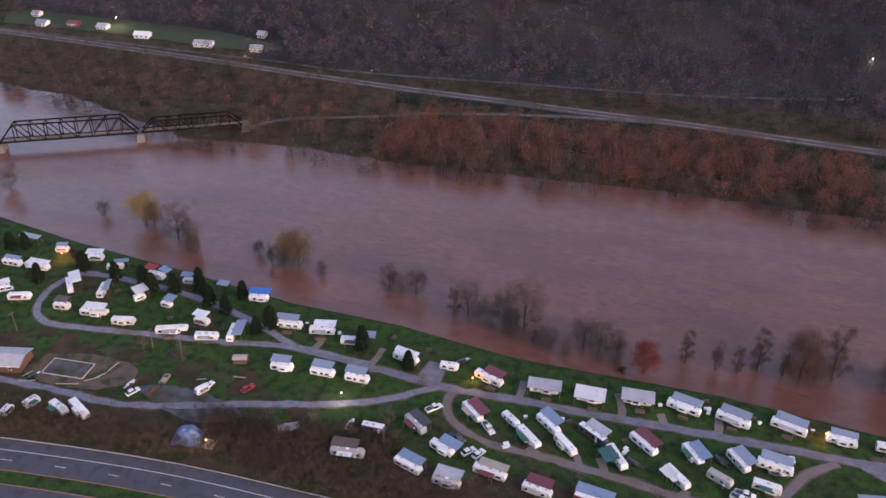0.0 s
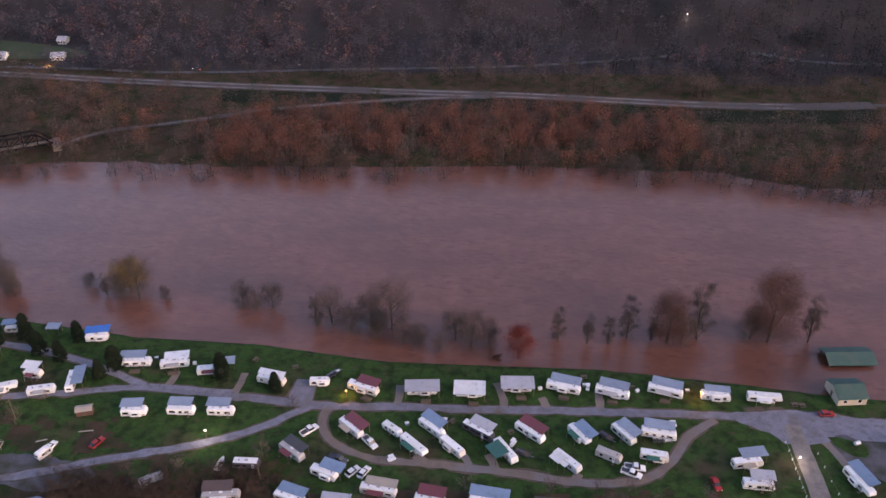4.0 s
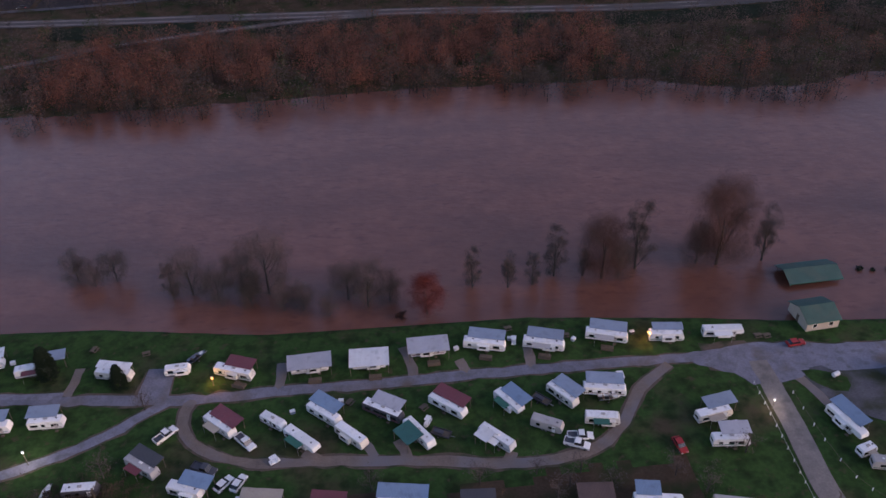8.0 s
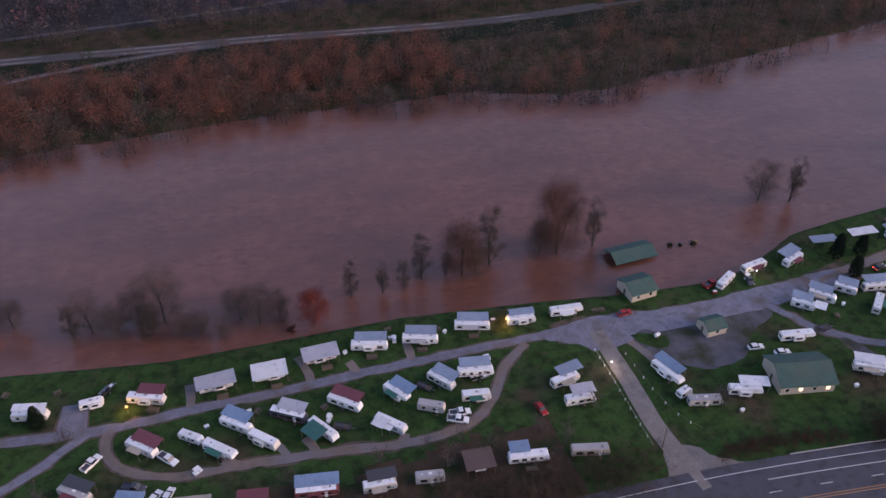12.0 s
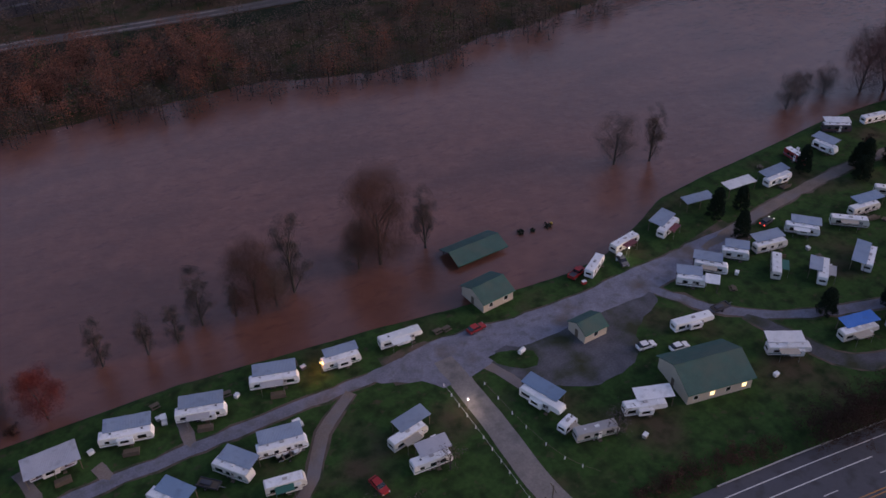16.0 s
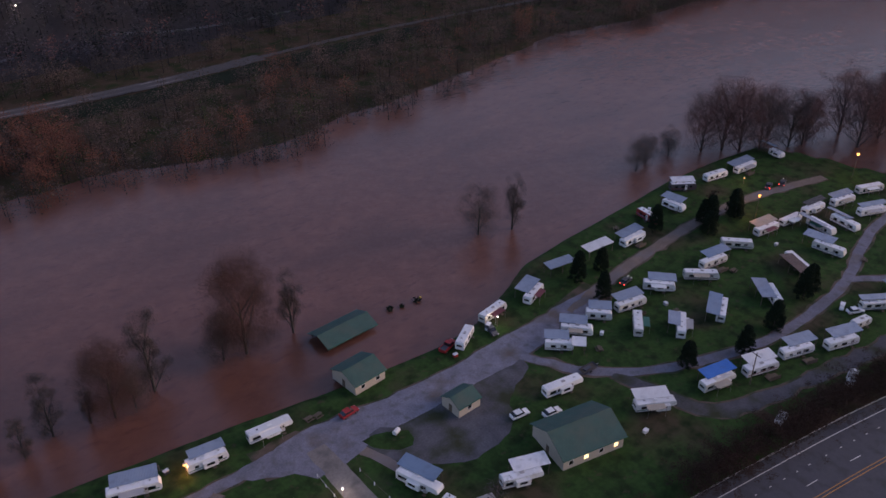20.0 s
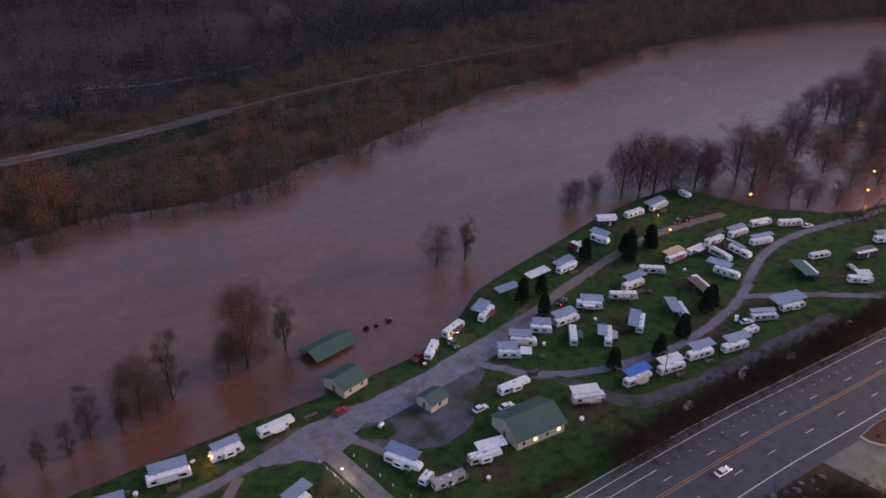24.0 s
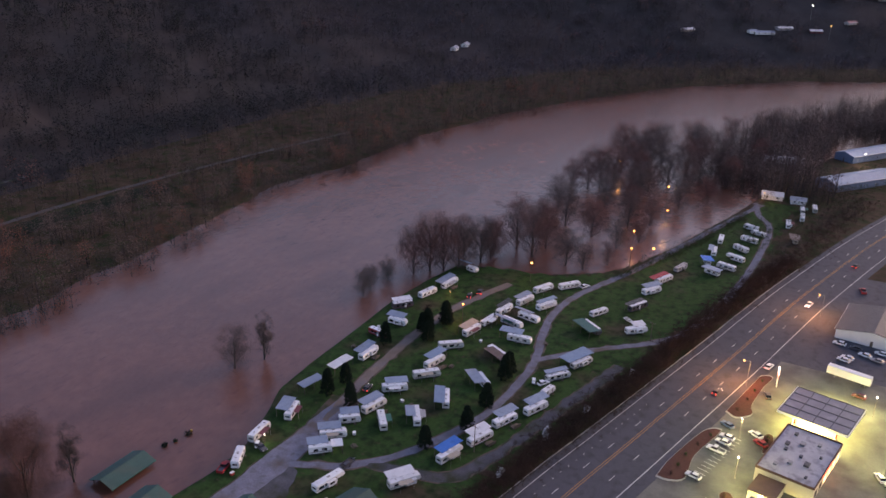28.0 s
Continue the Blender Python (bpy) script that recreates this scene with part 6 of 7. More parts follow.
SPUR = [(-236, 136), (-219, 153), (-187, 164.5), (-165, 173), (-149, 180), (-108, 190), (-70, 197), (-30, 201)]
ribbon("slope", beside(RAIL_X[5:15], RAIL_Y[5:15], -13), 15, SLOPE, "dark grass slope below the railway", "grass", 0.3, 3.0)
ribbon("railway", list(zip(RAIL_X, RAIL_Y))[:13], 9.0, BALLAST, "dark ballast railway bed on the far bank", "railway", 0.5, 0.8)
for off in (-2.4, 2.4):
    ribbon("railway", beside(RAIL_X[:12], RAIL_Y[:12], off), 1.7, TRACK, "pale stone of a railway track on the far bank", "railway", 0.56, 0.4)
ribbon("railway", list(zip(RAIL_X, RAIL_Y))[12:], 3.6, BALLAST, "narrow dark ballast bed between the far woods", "railway", 0.52, 1.0)
ribbon("railway", SPUR, 4.6, BALLAST, "dark ballast branch line curving from the bridge", "railway", 0.55, 0.5)
ribbon("railway", SPUR, 1.7, TRACK, "pale stone of the branch line track", "railway", 0.61, 0.4)
ribbon("road", [(-620, 258), (-456, 246), (-376, 241), (-322, 238), (-260, 236)] + list(zip(LANE_X, LANE_Y)), 3.4, YARD, "narrow valley road along the far hillside", "road", 0.3)
DRYGRASS = mat("dim_lawn", (0.04, 0.062, 0.028), 0.95, 0.3, 0.1)
patch("ground_patch", [(-480, 258), (-400, 258), (-300, 250), (-270, 262), (-330, 282), (-420, 288), (-490, 288)], DRYGRASS, "lawn round the far houses", "lawn", 0.5)


def far_house(x, y, h, length, col, roof, label):
    gable("house", x, y, h, length, 6.0, 2.6, 1.6, ROOFS[roof], PAINT[col], label, "house", windows=3, z=land(x, y) - 0.1)


far_house(-405, 266, 5, 7, "white", "lightgrey", "white house with pale roof on the far bank")
far_house(-369, 257, 8, 10, "white", "white", "long white house with pale roof across the river")
far_house(-321, 251.5, 5, 12, "white", "lightgrey", "wide pale-roofed house across the river")
far_house(-284, 252, 10, 7, "grey", "lightgrey", "grey house with pale roof across the river")
far_house(-293, 280, 0, 5, "grey", "lightgrey", "small house on the far hillside")
far_house(-428, 266, 5, 7, "maroon", "maroon", "dark red house on the far bank")
far_house(-450, 262, 5, 7, "white", "grey", "white house with grey roof on the far bank")
far_house(-468, 280, 5, 5, "white", "lightgrey", "small white house on the far slope")
pole_lamp(-398, 272, 7, LAMP_WHITE, 1800, (1.0, 0.9, 0.6), "pole with bright yard lamp by the far house", land(-398, 272))
pole_lamp(86, 290, 9, LAMP_WHITE, 900, (1.0, 0.85, 0.7), "pole with yard lamp on the wooded hillside", land(86, 290), size=0.25)

# ---- the filling station ----
LOT = blend(mat("lot_concrete", (0.15, 0.148, 0.135), 0.85, 0.25, 0.15, 0.2, 9, fine=0.2), (0.085, 0.082, 0.078), 0.12, 0.45, 0.7, 5)
edge_of_road = [tuple(p) for p in highway_line(23.4, True)]
strip("pavement", highway_line(22.5, True), highway_line(23.6, True), ASPHALT, 0.084, "dark asphalt shoulder between highway and forecourt", "road shoulder", 98, 346)


def lot(name, x0, x1, back, m, label, category, z):
    """A paved lot from the highway's edge back to a given line."""
    front = [p for p in edge_of_road if x0 <= p[0] <= x1]
    bm = bmesh.new()
    rows = [(bm.verts.new((p[0], p[1], z)), bm.verts.new((p[0] + (q[0] - p[0]), q[1], z))) for p, q in ((p, back(p[0])) for p in front)]
    for r, s in zip(rows, rows[1:]):
        bm.faces.new((r[0], r[1], s[1], s[0]))
    bmesh.ops.recalc_face_normals(bm, faces=bm.faces)
    if sum(f.normal.z for f in bm.faces) < 0:
        bmesh.ops.reverse_faces(bm, faces=bm.faces)
    return tagged(new(name, finish(bm, name, m)), label, category, kind="structure")


lot("pavement", 137, 246, lambda x: (x + 2, -196), LOT, "pale concrete forecourt of the filling station", "forecourt", 0.10)
lot("pavement", 228, 344, lambda x: (x + 4, -215), ASPHALT, "grey asphalt car park beside a white building", "car park", 0.095)
patch("ground_patch", [(100, -114), (118, -117), (134, -122), (139, -130), (139, -145), (134, -165), (110, -165), (96, -140)], BRUSH_FLOOR, "rough dark bank beside the forecourt", "ground", 0.06)
hedge([(112, -128), (122, -132), (131, -138), (132, -150)], 11, 2.2, 900, 206, HEDGE_LEAF, "dark leafless thicket on the bank beside the forecourt")
rk = random.Random(61)
for rx, ry in ((118, -122.5), (121, -124), (124, -125.5), (127, -125), (130, -126.5), (114, -121.5), (133, -127.5), (123, -128), (128, -129), (117, -126)):
    ob = thing("boulder", rx, ry, 0.05, rk.uniform(0, 180), "rough pale grey boulder on the dark bank", "boulder", "boulders on the bank")
    bm = ball((0, 0, 0.15), rk.uniform(0.5, 1.2), 0.45)
    for v in bm.verts:
        v.co *= 1 + 0.8 * noise.noise(v.co * 1.1 + Vector((rx, ry, 0)))
    part("stone", bm, STONE, ob)
STATION_GLOW = glow("canopy_light_panel", (1.0, 0.95, 0.45), 14)


DECK = blend(mat("dull_canopy_deck", (0.23, 0.22, 0.25), 0.7, 0.2, 0.4, fine=0.15), (0.32, 0.31, 0.34), 0.3, 0.5, 0.7)
SHOPROOF = blend(mat("stained_flat_roof", (0.44, 0.43, 0.46), 0.8, 0.2, 0.3, fine=0.15), (0.24, 0.23, 0.25), 0.35, 0.52, 0.68)


def canopy(x, y, h, length, depth, height, ribs=5, power=9000):
    ob = thing("station_canopy", x, y, 0.1, h, "flat grey filling station canopy with bright lights beneath", "canopy")
    a, b = length / 2, depth / 2
    part("deck", box(-a, a, -b, b, height, height + 0.25), DECK, ob)
    for k in range(ribs):
        px = -a + length * k / (ribs - 1)
        part("deck_rib", box(max(-a, px - 0.25), min(a, px + 0.25), -b + 0.3, b - 0.3, height + 0.25, height + 0.37), PAINT["dark"], ob)
    for k in range(ribs):
        py = -b + 0.3 + (depth - 0.6) * k / (ribs - 1)
        part("deck_rib", box(-a + 0.3, a - 0.3, py - 0.12, py + 0.12, height + 0.25, height + 0.34), PAINT["dark"], ob)
    for s in (-1, 1):
        part("fascia", box(-a - 0.1, a + 0.1, s * b - 0.08, s * b + 0.08, height - 0.55, height + 0.3), WHITE, ob)
        part("fascia", box(s * a - 0.08, s * a + 0.08, -b, b, height - 0.55, height + 0.3), WHITE, ob)
    for px in (-a * 0.6, a * 0.6):
        for py in (-b * 0.6, b * 0.6):
            part("column", box(px - 0.2, px + 0.2, py - 0.2, py + 0.2, 0, height), WHITE, ob)
            pump = part("fuel_pump", box(px + 0.9, px + 1.7, py - 0.4, py + 0.4, 0, 1.9, bevel=0.06), PAINT["red"], ob, "red fuel pump")
            part("pump_screen", box(px + 1.0, px + 1.6, py - 0.43, py - 0.39, 1.2, 1.6), GLASS, pump)
            part("light_panel", box(px - 1.2, px + 1.2, py - 1.0, py + 1.0, height - 0.05, height - 0.01), STATION_GLOW, ob, "glowing canopy light")
    for s in (-1, 1):
        area = new("canopy_light", bpy.data.lights.new("canopy_light", "AREA"))
        area.data.energy, area.data.color, area.data.shape = power, (0.95, 1.0, 0.22), "RECTANGLE"
        area.data.size, area.data.size_y = depth * 0.8, length * 0.35
        area.matrix_world = pose(x, y, 0.1, 0, 0, h) @ pose(s * a * 0.5, 0, height - 0.2)
    return ob


canopy(207.7, -162.2, -9, 18.5, 20.5, 5.0, 5, 15000)
canopy(145.2, -156, -7, 16, 8.6, 4.6, 3, 9000)


def shop(x, y, h, length, depth, height):
    ob = thing("station_shop", x, y, 0.1, h, "flat-roofed filling station shop with lit front", "shop")
    a, b = length / 2, depth / 2
    part("wall", box(-a, a, -b, b, 0, height - 0.3), CREAM, ob)
    part("roof", box(-a + 0.25, a - 0.25, -b + 0.25, b - 0.25, height - 0.3, height - 0.15), SHOPROOF, ob, "pale flat roof with dark stains")
    for s in (-1, 1):
        part("parapet", box(-a, a, s * b - 0.15, s * b + 0.15, height - 0.4, height + 0.25), PAINT["brown"], ob)
        part("parapet", box(s * a - 0.15, s * a + 0.15, -b + 0.15, b - 0.15, height - 0.4, height + 0.25), PAINT["brown"], ob)
    for k, (px, py, pw) in enumerate(((-9, 4, 0.7), (-4, -3, 1.0), (3, 4.5, 0.8), (8, -3, 0.7), (-10, -4.5, 0.5), (0, 4, 0.6), (5.5, 1, 0.9), (9.5, 4, 0.7), (-1, -0.5, 0.6), (-6, 1, 0.8), (2, -5, 0.5))):
        part("roof_unit", box(px - pw, px + pw, py - 0.7 * pw, py + 0.7 * pw, height - 0.15, height + 0.2 + 0.4 * pw, bevel=0.05), PAINT["dark"] if k % 3 else STEEL, ob, "dark roof ventilation unit")
    for k in range(5):
        cy = -b + 1.2 + (depth - 2.4) * k / 4
        part("shop_window", box(a, a + 0.06, cy - 1.0, cy + 1.0, 0.5, 2.7), LIT_WINDOW, ob)
    for k in range(6):
        cx = -a + 3 + (length - 6) * k / 5
        part("shop_window", box(cx - 1.2, cx + 1.2, -b - 0.06, -b, 0.5, 2.6), LIT_WINDOW if k > 1 else GLASS, ob)
    part("sign_band", box(-4.5, 4.5, -b - 0.12, -b - 0.02, 2.9, 3.9), glow("red_sign", (1.0, 0.12, 0.05), 3), ob, "glowing red sign band")
    return ob


shop(180.5, -160.5, -8, 27, 15.5, 4.6)
ob = thing("shop_annex", 162.4, -155.2, 0.1, -8, "low cream shop annex with dark openings and wall lamps", "annex")
part("wall", box(-4.2, 4.2, -3.5, 3.5, 0, 3.0), CREAM, ob)
part("roof", box(-4.4, 4.4, -3.7, 3.7, 3.0, 3.2, bevel=0.03), PAINT["brown"], ob, "brown flat roof")
for k in range(3):
    part("opening", box(-3.6 + 2.5 * k, -1.6 + 2.5 * k, 3.5, 3.56, 0.3, 2.5), GLASS, ob, "dark shop opening")
part("wall_lamp", box(-4.32, -4.2, -0.4, 0.4, 2.2, 2.6), LAMP_WHITE, ob, "bright wall lamp")
ob = thing("box_trailer", 146.5, -146.5, 0.1, 84, "short white box trailer lit by the canopy", "trailer")
part("body", box(-4, 4, -1.25, 1.25, 0.9, 3.5, bevel=0.05), WHITE, ob)
for wx in (-2.2, 2.2):
    for sd in (-1, 1):
        wheel("wheel", ob, wx, sd * 1.0, 0.45, 0.28)
# Floodlight poles added to fill the forecourt with yellow-green light.
for fx, fy, fh in ((166, -146.5, 2600), (160, -176, 2600), (190, -182, 2600), (186, -143, 1700), (222, -176, 3200)):
    pole_lamp(fx, fy, 7.0, LAMP_WHITE, fh, (0.95, 1.0, 0.3), "tall pole with floodlight added to brighten the forecourt", 0.1, size=0.22)
pole_lamp(219, -138, 9.5, LAMP_ORANGE, 6500, SODIUM, "tall highway street lamp with orange light", arm=2.0, h=110)
pole_lamp(290, -151, 9.5, LAMP_ORANGE, 6500, SODIUM, "tall highway street lamp with orange light", arm=2.0, h=110)
ob = thing("price_sign", 225, -146.5, 0.1, 10, "tall lit roadside price sign with a red panel", "sign")
for s in (-1, 1):
    part("post", box(s * 1.2 - 0.12, s * 1.2 + 0.12, -0.12, 0.12, 0, 6.5), WHITE, ob)
part("sign_panel", box(-1.3, 1.3, -0.2, 0.2, 4.6, 6.6, bevel=0.03), glow("white_sign", (1.0, 0.95, 0.8), 1.6), ob, "glowing white panel")
part("sign_panel", box(-1.3, 1.3, -0.2, 0.2, 3.4, 4.55, bevel=0.03), glow("red_panel", (1.0, 0.1, 0.05), 1.2), ob, "glowing red panel")


def island(name, pts, label):
    line = curve_points(pts + pts[:1], 1.0)[:-1]
    ob = thing(name, 0, 0, 0, 0, label, "kerbed bed")
    for k, (m, z, s) in enumerate(((CONCRETE, 0.22, 1.0), (MULCH, 0.28, 0.95))):
        c = sum(line) / len(line)
        bm = bmesh.new()
        f = bm.faces.new([bm.verts.new((*(c + (p - c) * s), z)) for p in line])
        r = bmesh.ops.extrude_face_region(bm, geom=[f])
        for v in r["geom"]:
            if isinstance(v, bmesh.types.BMVert):
                v.co.z = 0.05
        bmesh.ops.recalc_face_normals(bm, faces=bm.faces)
        part("kerb" if k == 0 else "mulch", bm, m, ob)
    return ob


island("planting_bed", [(154.5, -127.6), (165, -128.6), (184.5, -133), (188.5, -137.2), (185, -137.3), (170, -134.2), (158, -134.8), (154.5, -131)], "concrete-kerbed bed of red mulch beside the highway")
island("planting_bed", [(199, -136), (221, -139.6), (229, -141), (230, -144.6), (221, -143.2), (207, -142.3), (201.5, -143.5), (197, -139.6)], "concrete-kerbed bed of red mulch beside the highway")
island("planting_bed", [(182, -150.5), (192, -149), (193.5, -151.5), (184, -152.5)], "concrete-kerbed shrub bed before the shop")
island("planting_bed", [(151.5, -146), (157, -144.5), (158.5, -147), (153, -149.5)], "concrete-kerbed shrub bed beside the shop")
for rx, ry in ((158, -131), (163, -131.5), (169, -132), (176, -133.6), (183, -135.5), (202, -139), (210, -140.4), (217, -141.2), (225, -142), (185.5, -151), (189, -150.5), (191.5, -150.4), (154.5, -146.6), (156.3, -146)):
    ob = thing("shrub", rx, ry, 0.25, 0, "small dull shrub in red mulch", "shrub", "shrubs of the forecourt")
    verts, faces = [], []
    leaf_cloud(np.random.default_rng(int(rx * 7)), [((0, 0, 0.35), 0.6), ((0.4, 0.2, 0.3), 0.45), ((-0.4, -0.1, 0.3), 0.45)], 60, 1.0, 0.1, verts, faces)
    me = bpy.data.meshes.new("foliage")
    me.from_pydata(verts, [], faces)
    me.materials.append(LEAF_GREEN if int(rx) % 2 else HEDGE_LEAF)
    new("foliage", me).parent = ob
for i in range(14):
    ob = new("parking_line", dash_mesh)
    ob.matrix_world = pose(161 + i * 1.9, -137.2 - i * 0.42, 0.112, 0, 0, 78)
    tagged(ob, "white painted parking line on concrete", "parking line", "parking lines", "structure")
for vx, vy, vh, vk, vc in ((160, -136.6, 78, "car", "white"), (176, -138.8, 78, "pickup", "white"), (181, -139.6, 78, "car", "white"), (184.3, -140, 78, "car", "white"), (191, -138.5, 60, "car", "blue"), (190.3, -147, 60, "car", "white"), (186.5, -149.2, 60, "car", "red"), (215.5, -145.5, 20, "car", "dark"), (187.7, -181, 30, "car", "white"), (184, -184, 30, "car", "white"), (256, -163.4, 75, "car", "white"), (258.5, -164.4, 75, "car", "white"), (264, -169.5, 75, "car", "white"), (269, -160.5, 80, "car", "white"), (268, -166, 80, "car", "dark"), (268.5, -174.5, 80, "car", "white"), (262, -173.8, 75, "car", "grey"), (232, -171, 80, "car", "maroon"), (326, -162.6, 15, "pickup", "red"), (236, -142.0, -12, "car", "white"), (298.4, -145.4, 168, "car", "white")):
    vehicle(vx, vy, vh, vk, vc, vx in (236, 298.4))
gable("store_building", 287, -171.5, -4, 27, 25, 3.6, 2.2, ROOFS["dark"], WHITE, "white-walled gabled store with a dark roof", "store", windows=5, z=0.1)
ob = thing("box_trailer", 242, -166.6, 0.1, 80, "long white box trailer in the car park", "trailer")
part("body", box(-7, 7, -1.25, 1.25, 1.1, 3.9, bevel=0.05), WHITE, ob)
for wx in (-5.5, -4.3):
    for s in (-1, 1):
        wheel("wheel", ob, wx, s * 1.0, 0.5, 0.3)
part("support_leg", box(4.2, 4.5, -0.9, 0.9, 0, 1.1), STEEL, ob)

# ---- town on the far slope ----
rt = random.Random(77)
for hx, hy, hl in ((940, 89, 16), (992, 15, 24), (1017, -2, 20), (986, 27, 10), (1033, -34, 14), (1070, -66, 16), (1120, -40, 18), (1150, -75, 30), (1164, -90, 22), (1075, 70, 14), (1100, 20, 16), (1180, -30, 18), (1130, 40, 12)):
    far_house(hx, hy, rt.uniform(-60, -20), hl, rt.choice(("white", "grey", "tan", "maroon")), rt.choice(("lightgrey", "white", "grey", "maroon")), "pale-roofed building in the distant town")
for k, (hx, hy) in enumerate(((1055, -23), (1147, -44), (1171, -41), (1030, -50), (1115, -20), (1160, -80))):
    ob = thing("yard_light", hx, hy, land(hx, hy), 0, "pole with a distant glowing town lamp", "street lamp")
    part("pole", rod((0, 0, 0), (0, 0, 16), 0.12, 0.1, 6), STEEL, ob)
    part("bulb", ball((0, 0, 16), 0.6), LAMP_WARM if k % 2 else LAMP_WHITE, ob)
for hx, hy in ((709, 262), (728, 260)):
    far_house(hx, hy, 15, 12, "white", "lightgrey", "pale house among the woods across the river")

# ---- far yard beyond the grove ----
gable("warehouse", 502, -142, -33, 58, 16, 4.5, 2.0, ROOFS["blue"], PAINT["blue"], "long blue-roofed warehouse beside the far yard", "warehouse", windows=6)
gable("warehouse", 575, -140, -30, 50, 14, 4.5, 2.0, ROOFS["blue"], PAINT["blue"], "blue-walled warehouse with a yard lamp", "warehouse", windows=5)
gable("warehouse", 525, -95, -65, 24, 8, 3.0, 1.2, ROOFS["white"], WHITE, "low pale-roofed building among trees", "warehouse", windows=3)
gable("house", 440, -104, -80, 11, 7, 2.6, 1.4, ROOFS["white"], WHITE, "small white house lit by a yard lamp", "house", windows=2)
gable("house", 439, -118, -80, 8, 5, 2.4, 1.2, ROOFS["lightgrey"], WHITE, "small pale shed beside the far yard", "house", windows=2)
pole_lamp(548, -140, 8, LAMP_WHITE, 1500, COOL, "pole with white yard lamp by the warehouse")


# ---- lit cars and clutter ----
for vx, vy, vh, vk, vc in ((228, -27.3, 20, "car", "dark"), (233.5, -29, 20, "car", "dark"), (-296, 241.5, -4, "car", "dark"), (-199, 238, 176, "car", "dark"), (208.6, -130.9, -12, "car", "dark"), (355, -156.8, -14, "car", "dark"), (116, -110.5, -9, "car", "white")):
    vehicle(vx, vy, vh, vk, vc, True)
lamp("headlight_beam", -286, 240.5, 1.6, 500, (1.0, 0.6, 0.25), 0.6)


def picnic_table(x, y, h):
    ob = thing("picnic_table", x, y, 0, h, "weathered wooden picnic table on the grass", "picnic table", "picnic tables")
    part("tabletop", box(-0.95, 0.95, -0.4, 0.4, 0.7, 0.76), DARKWOOD, ob)
    for s in (-1, 1):
        part("bench", box(-0.95, 0.95, s * 0.75 - 0.14, s * 0.75 + 0.14, 0.42, 0.47), DARKWOOD, ob)
        part("leg", box(s * 0.65 - 0.05, s * 0.65 + 0.05, -0.8, 0.8, 0.3, 0.4), DARKWOOD, ob)
        part("leg", box(s * 0.65 - 0.05, s * 0.65 + 0.05, -0.3, 0.3, 0.0, 0.7), DARKWOOD, ob)


for px, py, ph in ((53.4, -26.9, 5), (55.5, -27.2, 10), (-6.6, -16.8, 10), (-58.3, -25, 30), (22, -20, 80), (-95, -15, 15), (-118, -13, 12), (-108, -12, 70), (84, -40, 20), (7, -21, 0), (168, -14, 40), (120, -50, 60), (147, -52, 25), (-29.5, -40.6, 40), (-46, -37, 50), (175, -50, 10), (208, -70, 30), (-186, -22, 20), (-213, -12, 50)):
    picnic_table(px, py, ph)


def golf_cart(x, y, h):
    ob = thing("golf_cart", x, y, 0, h, "small white golf cart with a flat roof", "golf cart", "golf carts")
    part("body", extruded([(-1.1, 0.3), (1.1, 0.3), (1.15, 0.75), (0.5, 0.85), (0.3, 0.45), (-0.2, 0.45), (-0.3, 0.8), (-1.1, 0.8)], -0.55, 0.55, 0.04), WHITE, ob)
    part("roof", box(-0.9, 0.7, -0.58, 0.58, 1.8, 1.87, bevel=0.02), WHITE, ob)
    for px in (-0.85, 0.65):
        for s in (-1, 1):
            part("roof_post", rod((px, s * 0.52, 0.75), (px, s * 0.52, 1.8), 0.025, 0.025, 5), STEEL, ob)
    for px in (-0.75, 0.8):
        for s in (-1, 1):
            wheel("wheel", ob, px, s * 0.5, 0.22, 0.16)


for px, py, ph in ((-6.0, -21.8, 80), (16.2, -36.6, 0), (105, -27, 30), (-29, -45, 60), (181, -78, 20), (-62, -52, 30)):
    golf_cart(px, py, ph)
ob = thing("water_tank", 65.5, -42.1, 0.05, 20, "small white water tank on the grass island", "tank")
part("tank", rod((-0.8, 0, 0.75), (0.8, 0, 0.75), 0.55, 0.55, 14), WHITE, ob)
for s in (-0.5, 0.5):
    part("cradle", box(s - 0.1, s + 0.1, -0.5, 0.5, 0, 0.35), DARKWOOD, ob)
patch("ground_patch", [(58.5, -39.5), (64, -40), (68, -43), (66, -47), (61, -44.5)], GRASS, "small grass island in the gravel yard", "grass", 0.085)


def utility_pole(x, y, height, h):
    ob = thing("utility_pole", x, y, 0, h, "tall dark wooden utility pole with a crossarm", "utility pole", "utility poles")
    part("pole", rod((0, 0, -0.3), (0, 0, height), 0.16, 0.1, 8), DARKWOOD, ob)
    part("crossarm", box(-1.1, 1.1, -0.06, 0.06, height - 0.7, height - 0.55), DARKWOOD, ob)
    for s in (-0.9, 0, 0.9):
        part("insulator", rod((s, 0, height - 0.55), (s, 0, height - 0.35), 0.06, 0.04, 6), STEEL, ob)


for px, py, ph in ((-183, -38, 8), (-171, -40, 8), (137, -80, 9), (-232, -42, 8), (-96, -60, 7), (232, -101, 8), (47, -78, 7)):
    utility_pole(px, py, ph, 80)


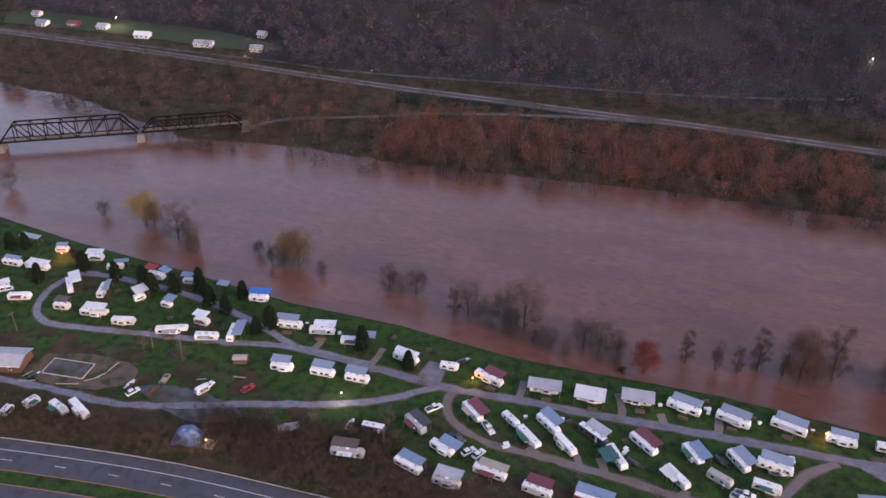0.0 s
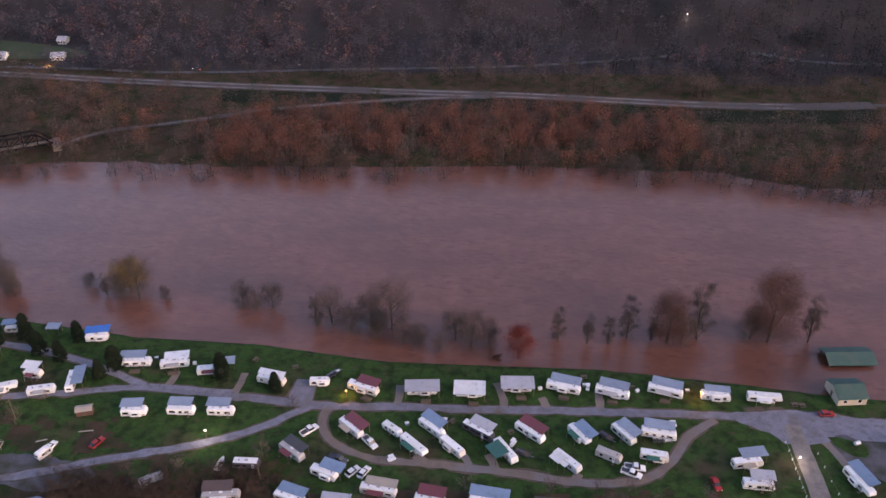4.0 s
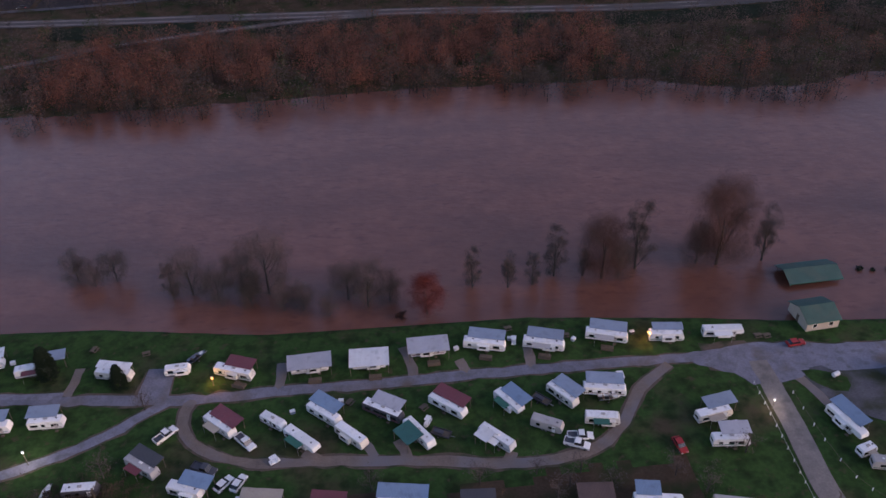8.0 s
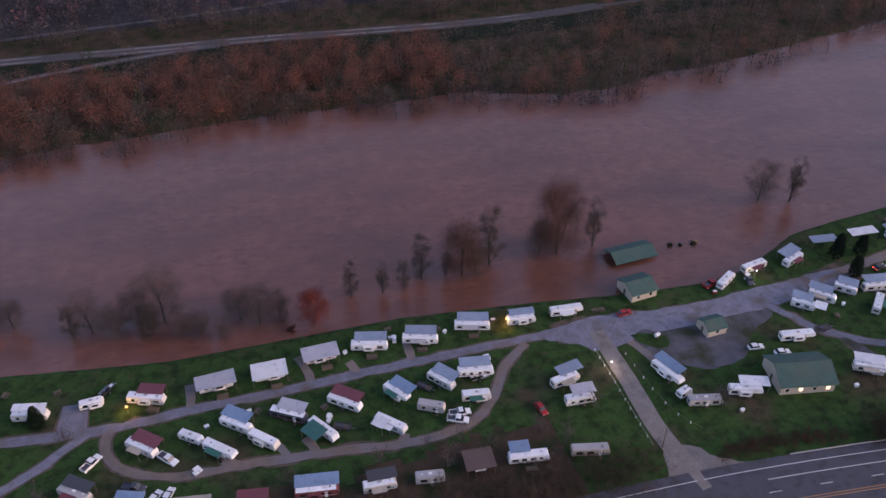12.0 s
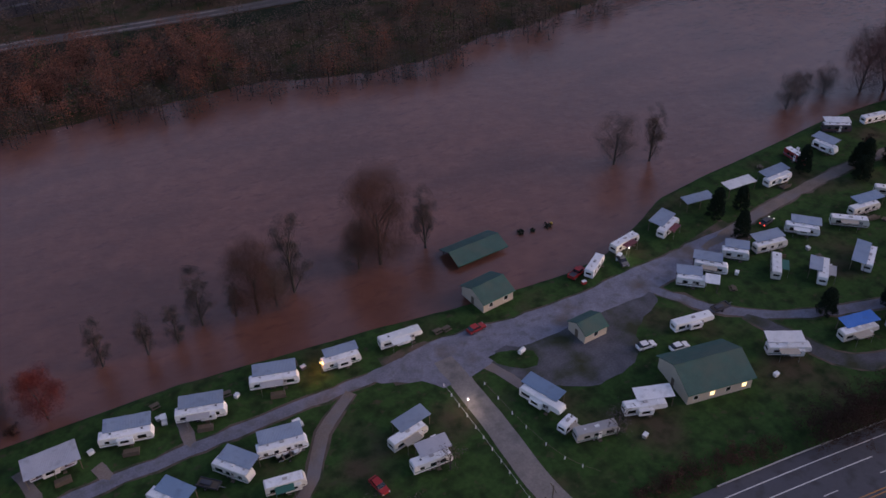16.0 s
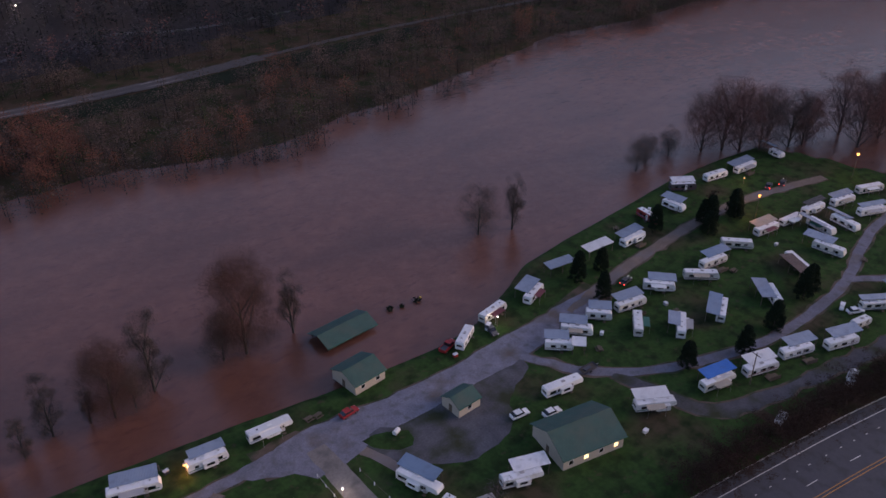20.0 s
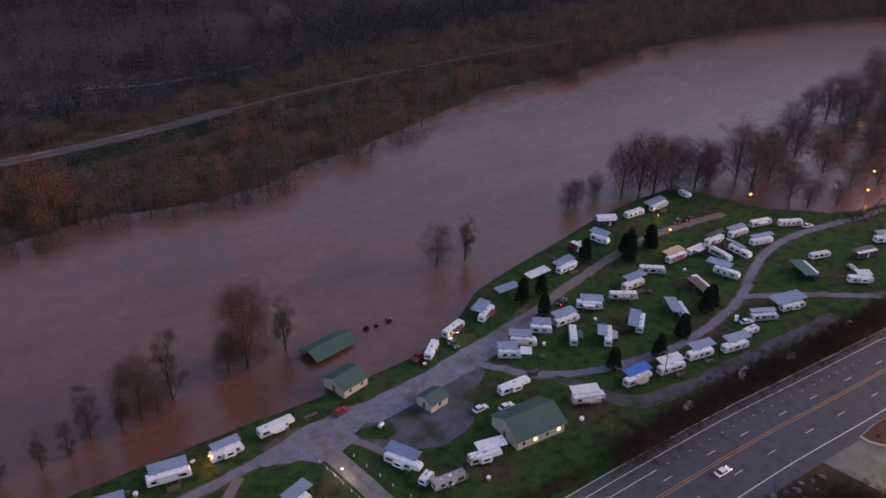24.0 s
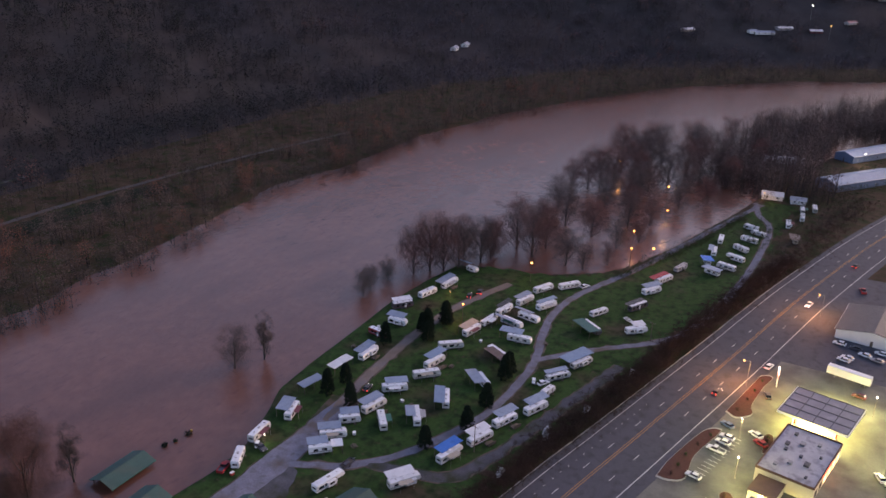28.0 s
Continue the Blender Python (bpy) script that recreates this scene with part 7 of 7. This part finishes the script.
# ---- porches and bins beside the trailers ----
def porch(x, y, h):
    ob = thing("porch_deck", x, y, 0, h, "low weathered wooden porch deck beside a trailer", "deck", "porch decks")
    part("platform", box(-1.5, 1.5, -0.9, 0.9, 0.05, 0.4, bevel=0.02), DARKWOOD, ob)
    part("railing", box(-1.5, 1.5, -0.92, -0.84, 0.4, 1.15), DARKWOOD, ob)


def storage_bin(x, y, h, m, words):
    ob = thing("storage_bin", x, y, 0, h, f"{words} storage bin on the grass beside a trailer", "bin", "bins of the camp")
    part("tub", box(-0.55, 0.55, -0.4, 0.4, 0, 0.75, bevel=0.05), m, ob)
    part("lid", box(-0.6, 0.6, -0.45, 0.45, 0.75, 0.86, bevel=0.03), WHITE, ob, "pale lid")


for px, py, ph in ((-13.5, -26.2, -16), (0.5, -27.6, -18), (16.0, -26.6, -18), (-71.5, -28.4, -22), (-54, -29, 3), (-40, -29.6, -1), (-26, -26.6, 1), (-132, -18.8, 11), (-144, -18.6, 5), (-181, -31.6, 19), (139, -46.5, -11), (173, -47.6, -8), (166, -24.8, 1), (232, -17.6, -3), (143, -82, -17), (155, -84.2, -18), (-36, -69.6, -10), (14, -74.8, -10)):
    porch(px, py, ph)
for px, py, ph, m, words in ((-20.2, -22.4, 20, WHITE, "white plastic"), (-6.8, -20.6, 0, PAINT["grey"], "grey"), (8.6, -22.6, 40, WHITE, "white plastic"), (23.4, -22.0, 10, PAINT["dark"], "dark"), (-29.4, -45.6, 60, WHITE, "white plastic"), (-48, -36.4, 0, PAINT["grey"], "grey"), (-58.8, -38.4, 15, PAINT["blue"], "blue-grey"), (-126.6, -14.4, 15, WHITE, "white plastic"), (-139.2, -12.4, 5, PAINT["dark"], "dark"), (125.2, -46.2, 30, WHITE, "white plastic"), (147.6, -48.2, 80, PAINT["grey"], "grey"), (160.4, -17.6, 0, PAINT["red"], "red"), (185.2, -12.6, 20, WHITE, "white plastic"), (196.6, -49.6, 0, PAINT["grey"], "grey"), (106.4, -75.0, 0, WHITE, "white plastic"), (72.4, -73.6, 20, PAINT["tan"], "tan"), (37.4, -53.2, 0, WHITE, "white plastic"), (91.8, -30.0, 0, PAINT["red"], "red")):
    storage_bin(px, py, ph, m, words)
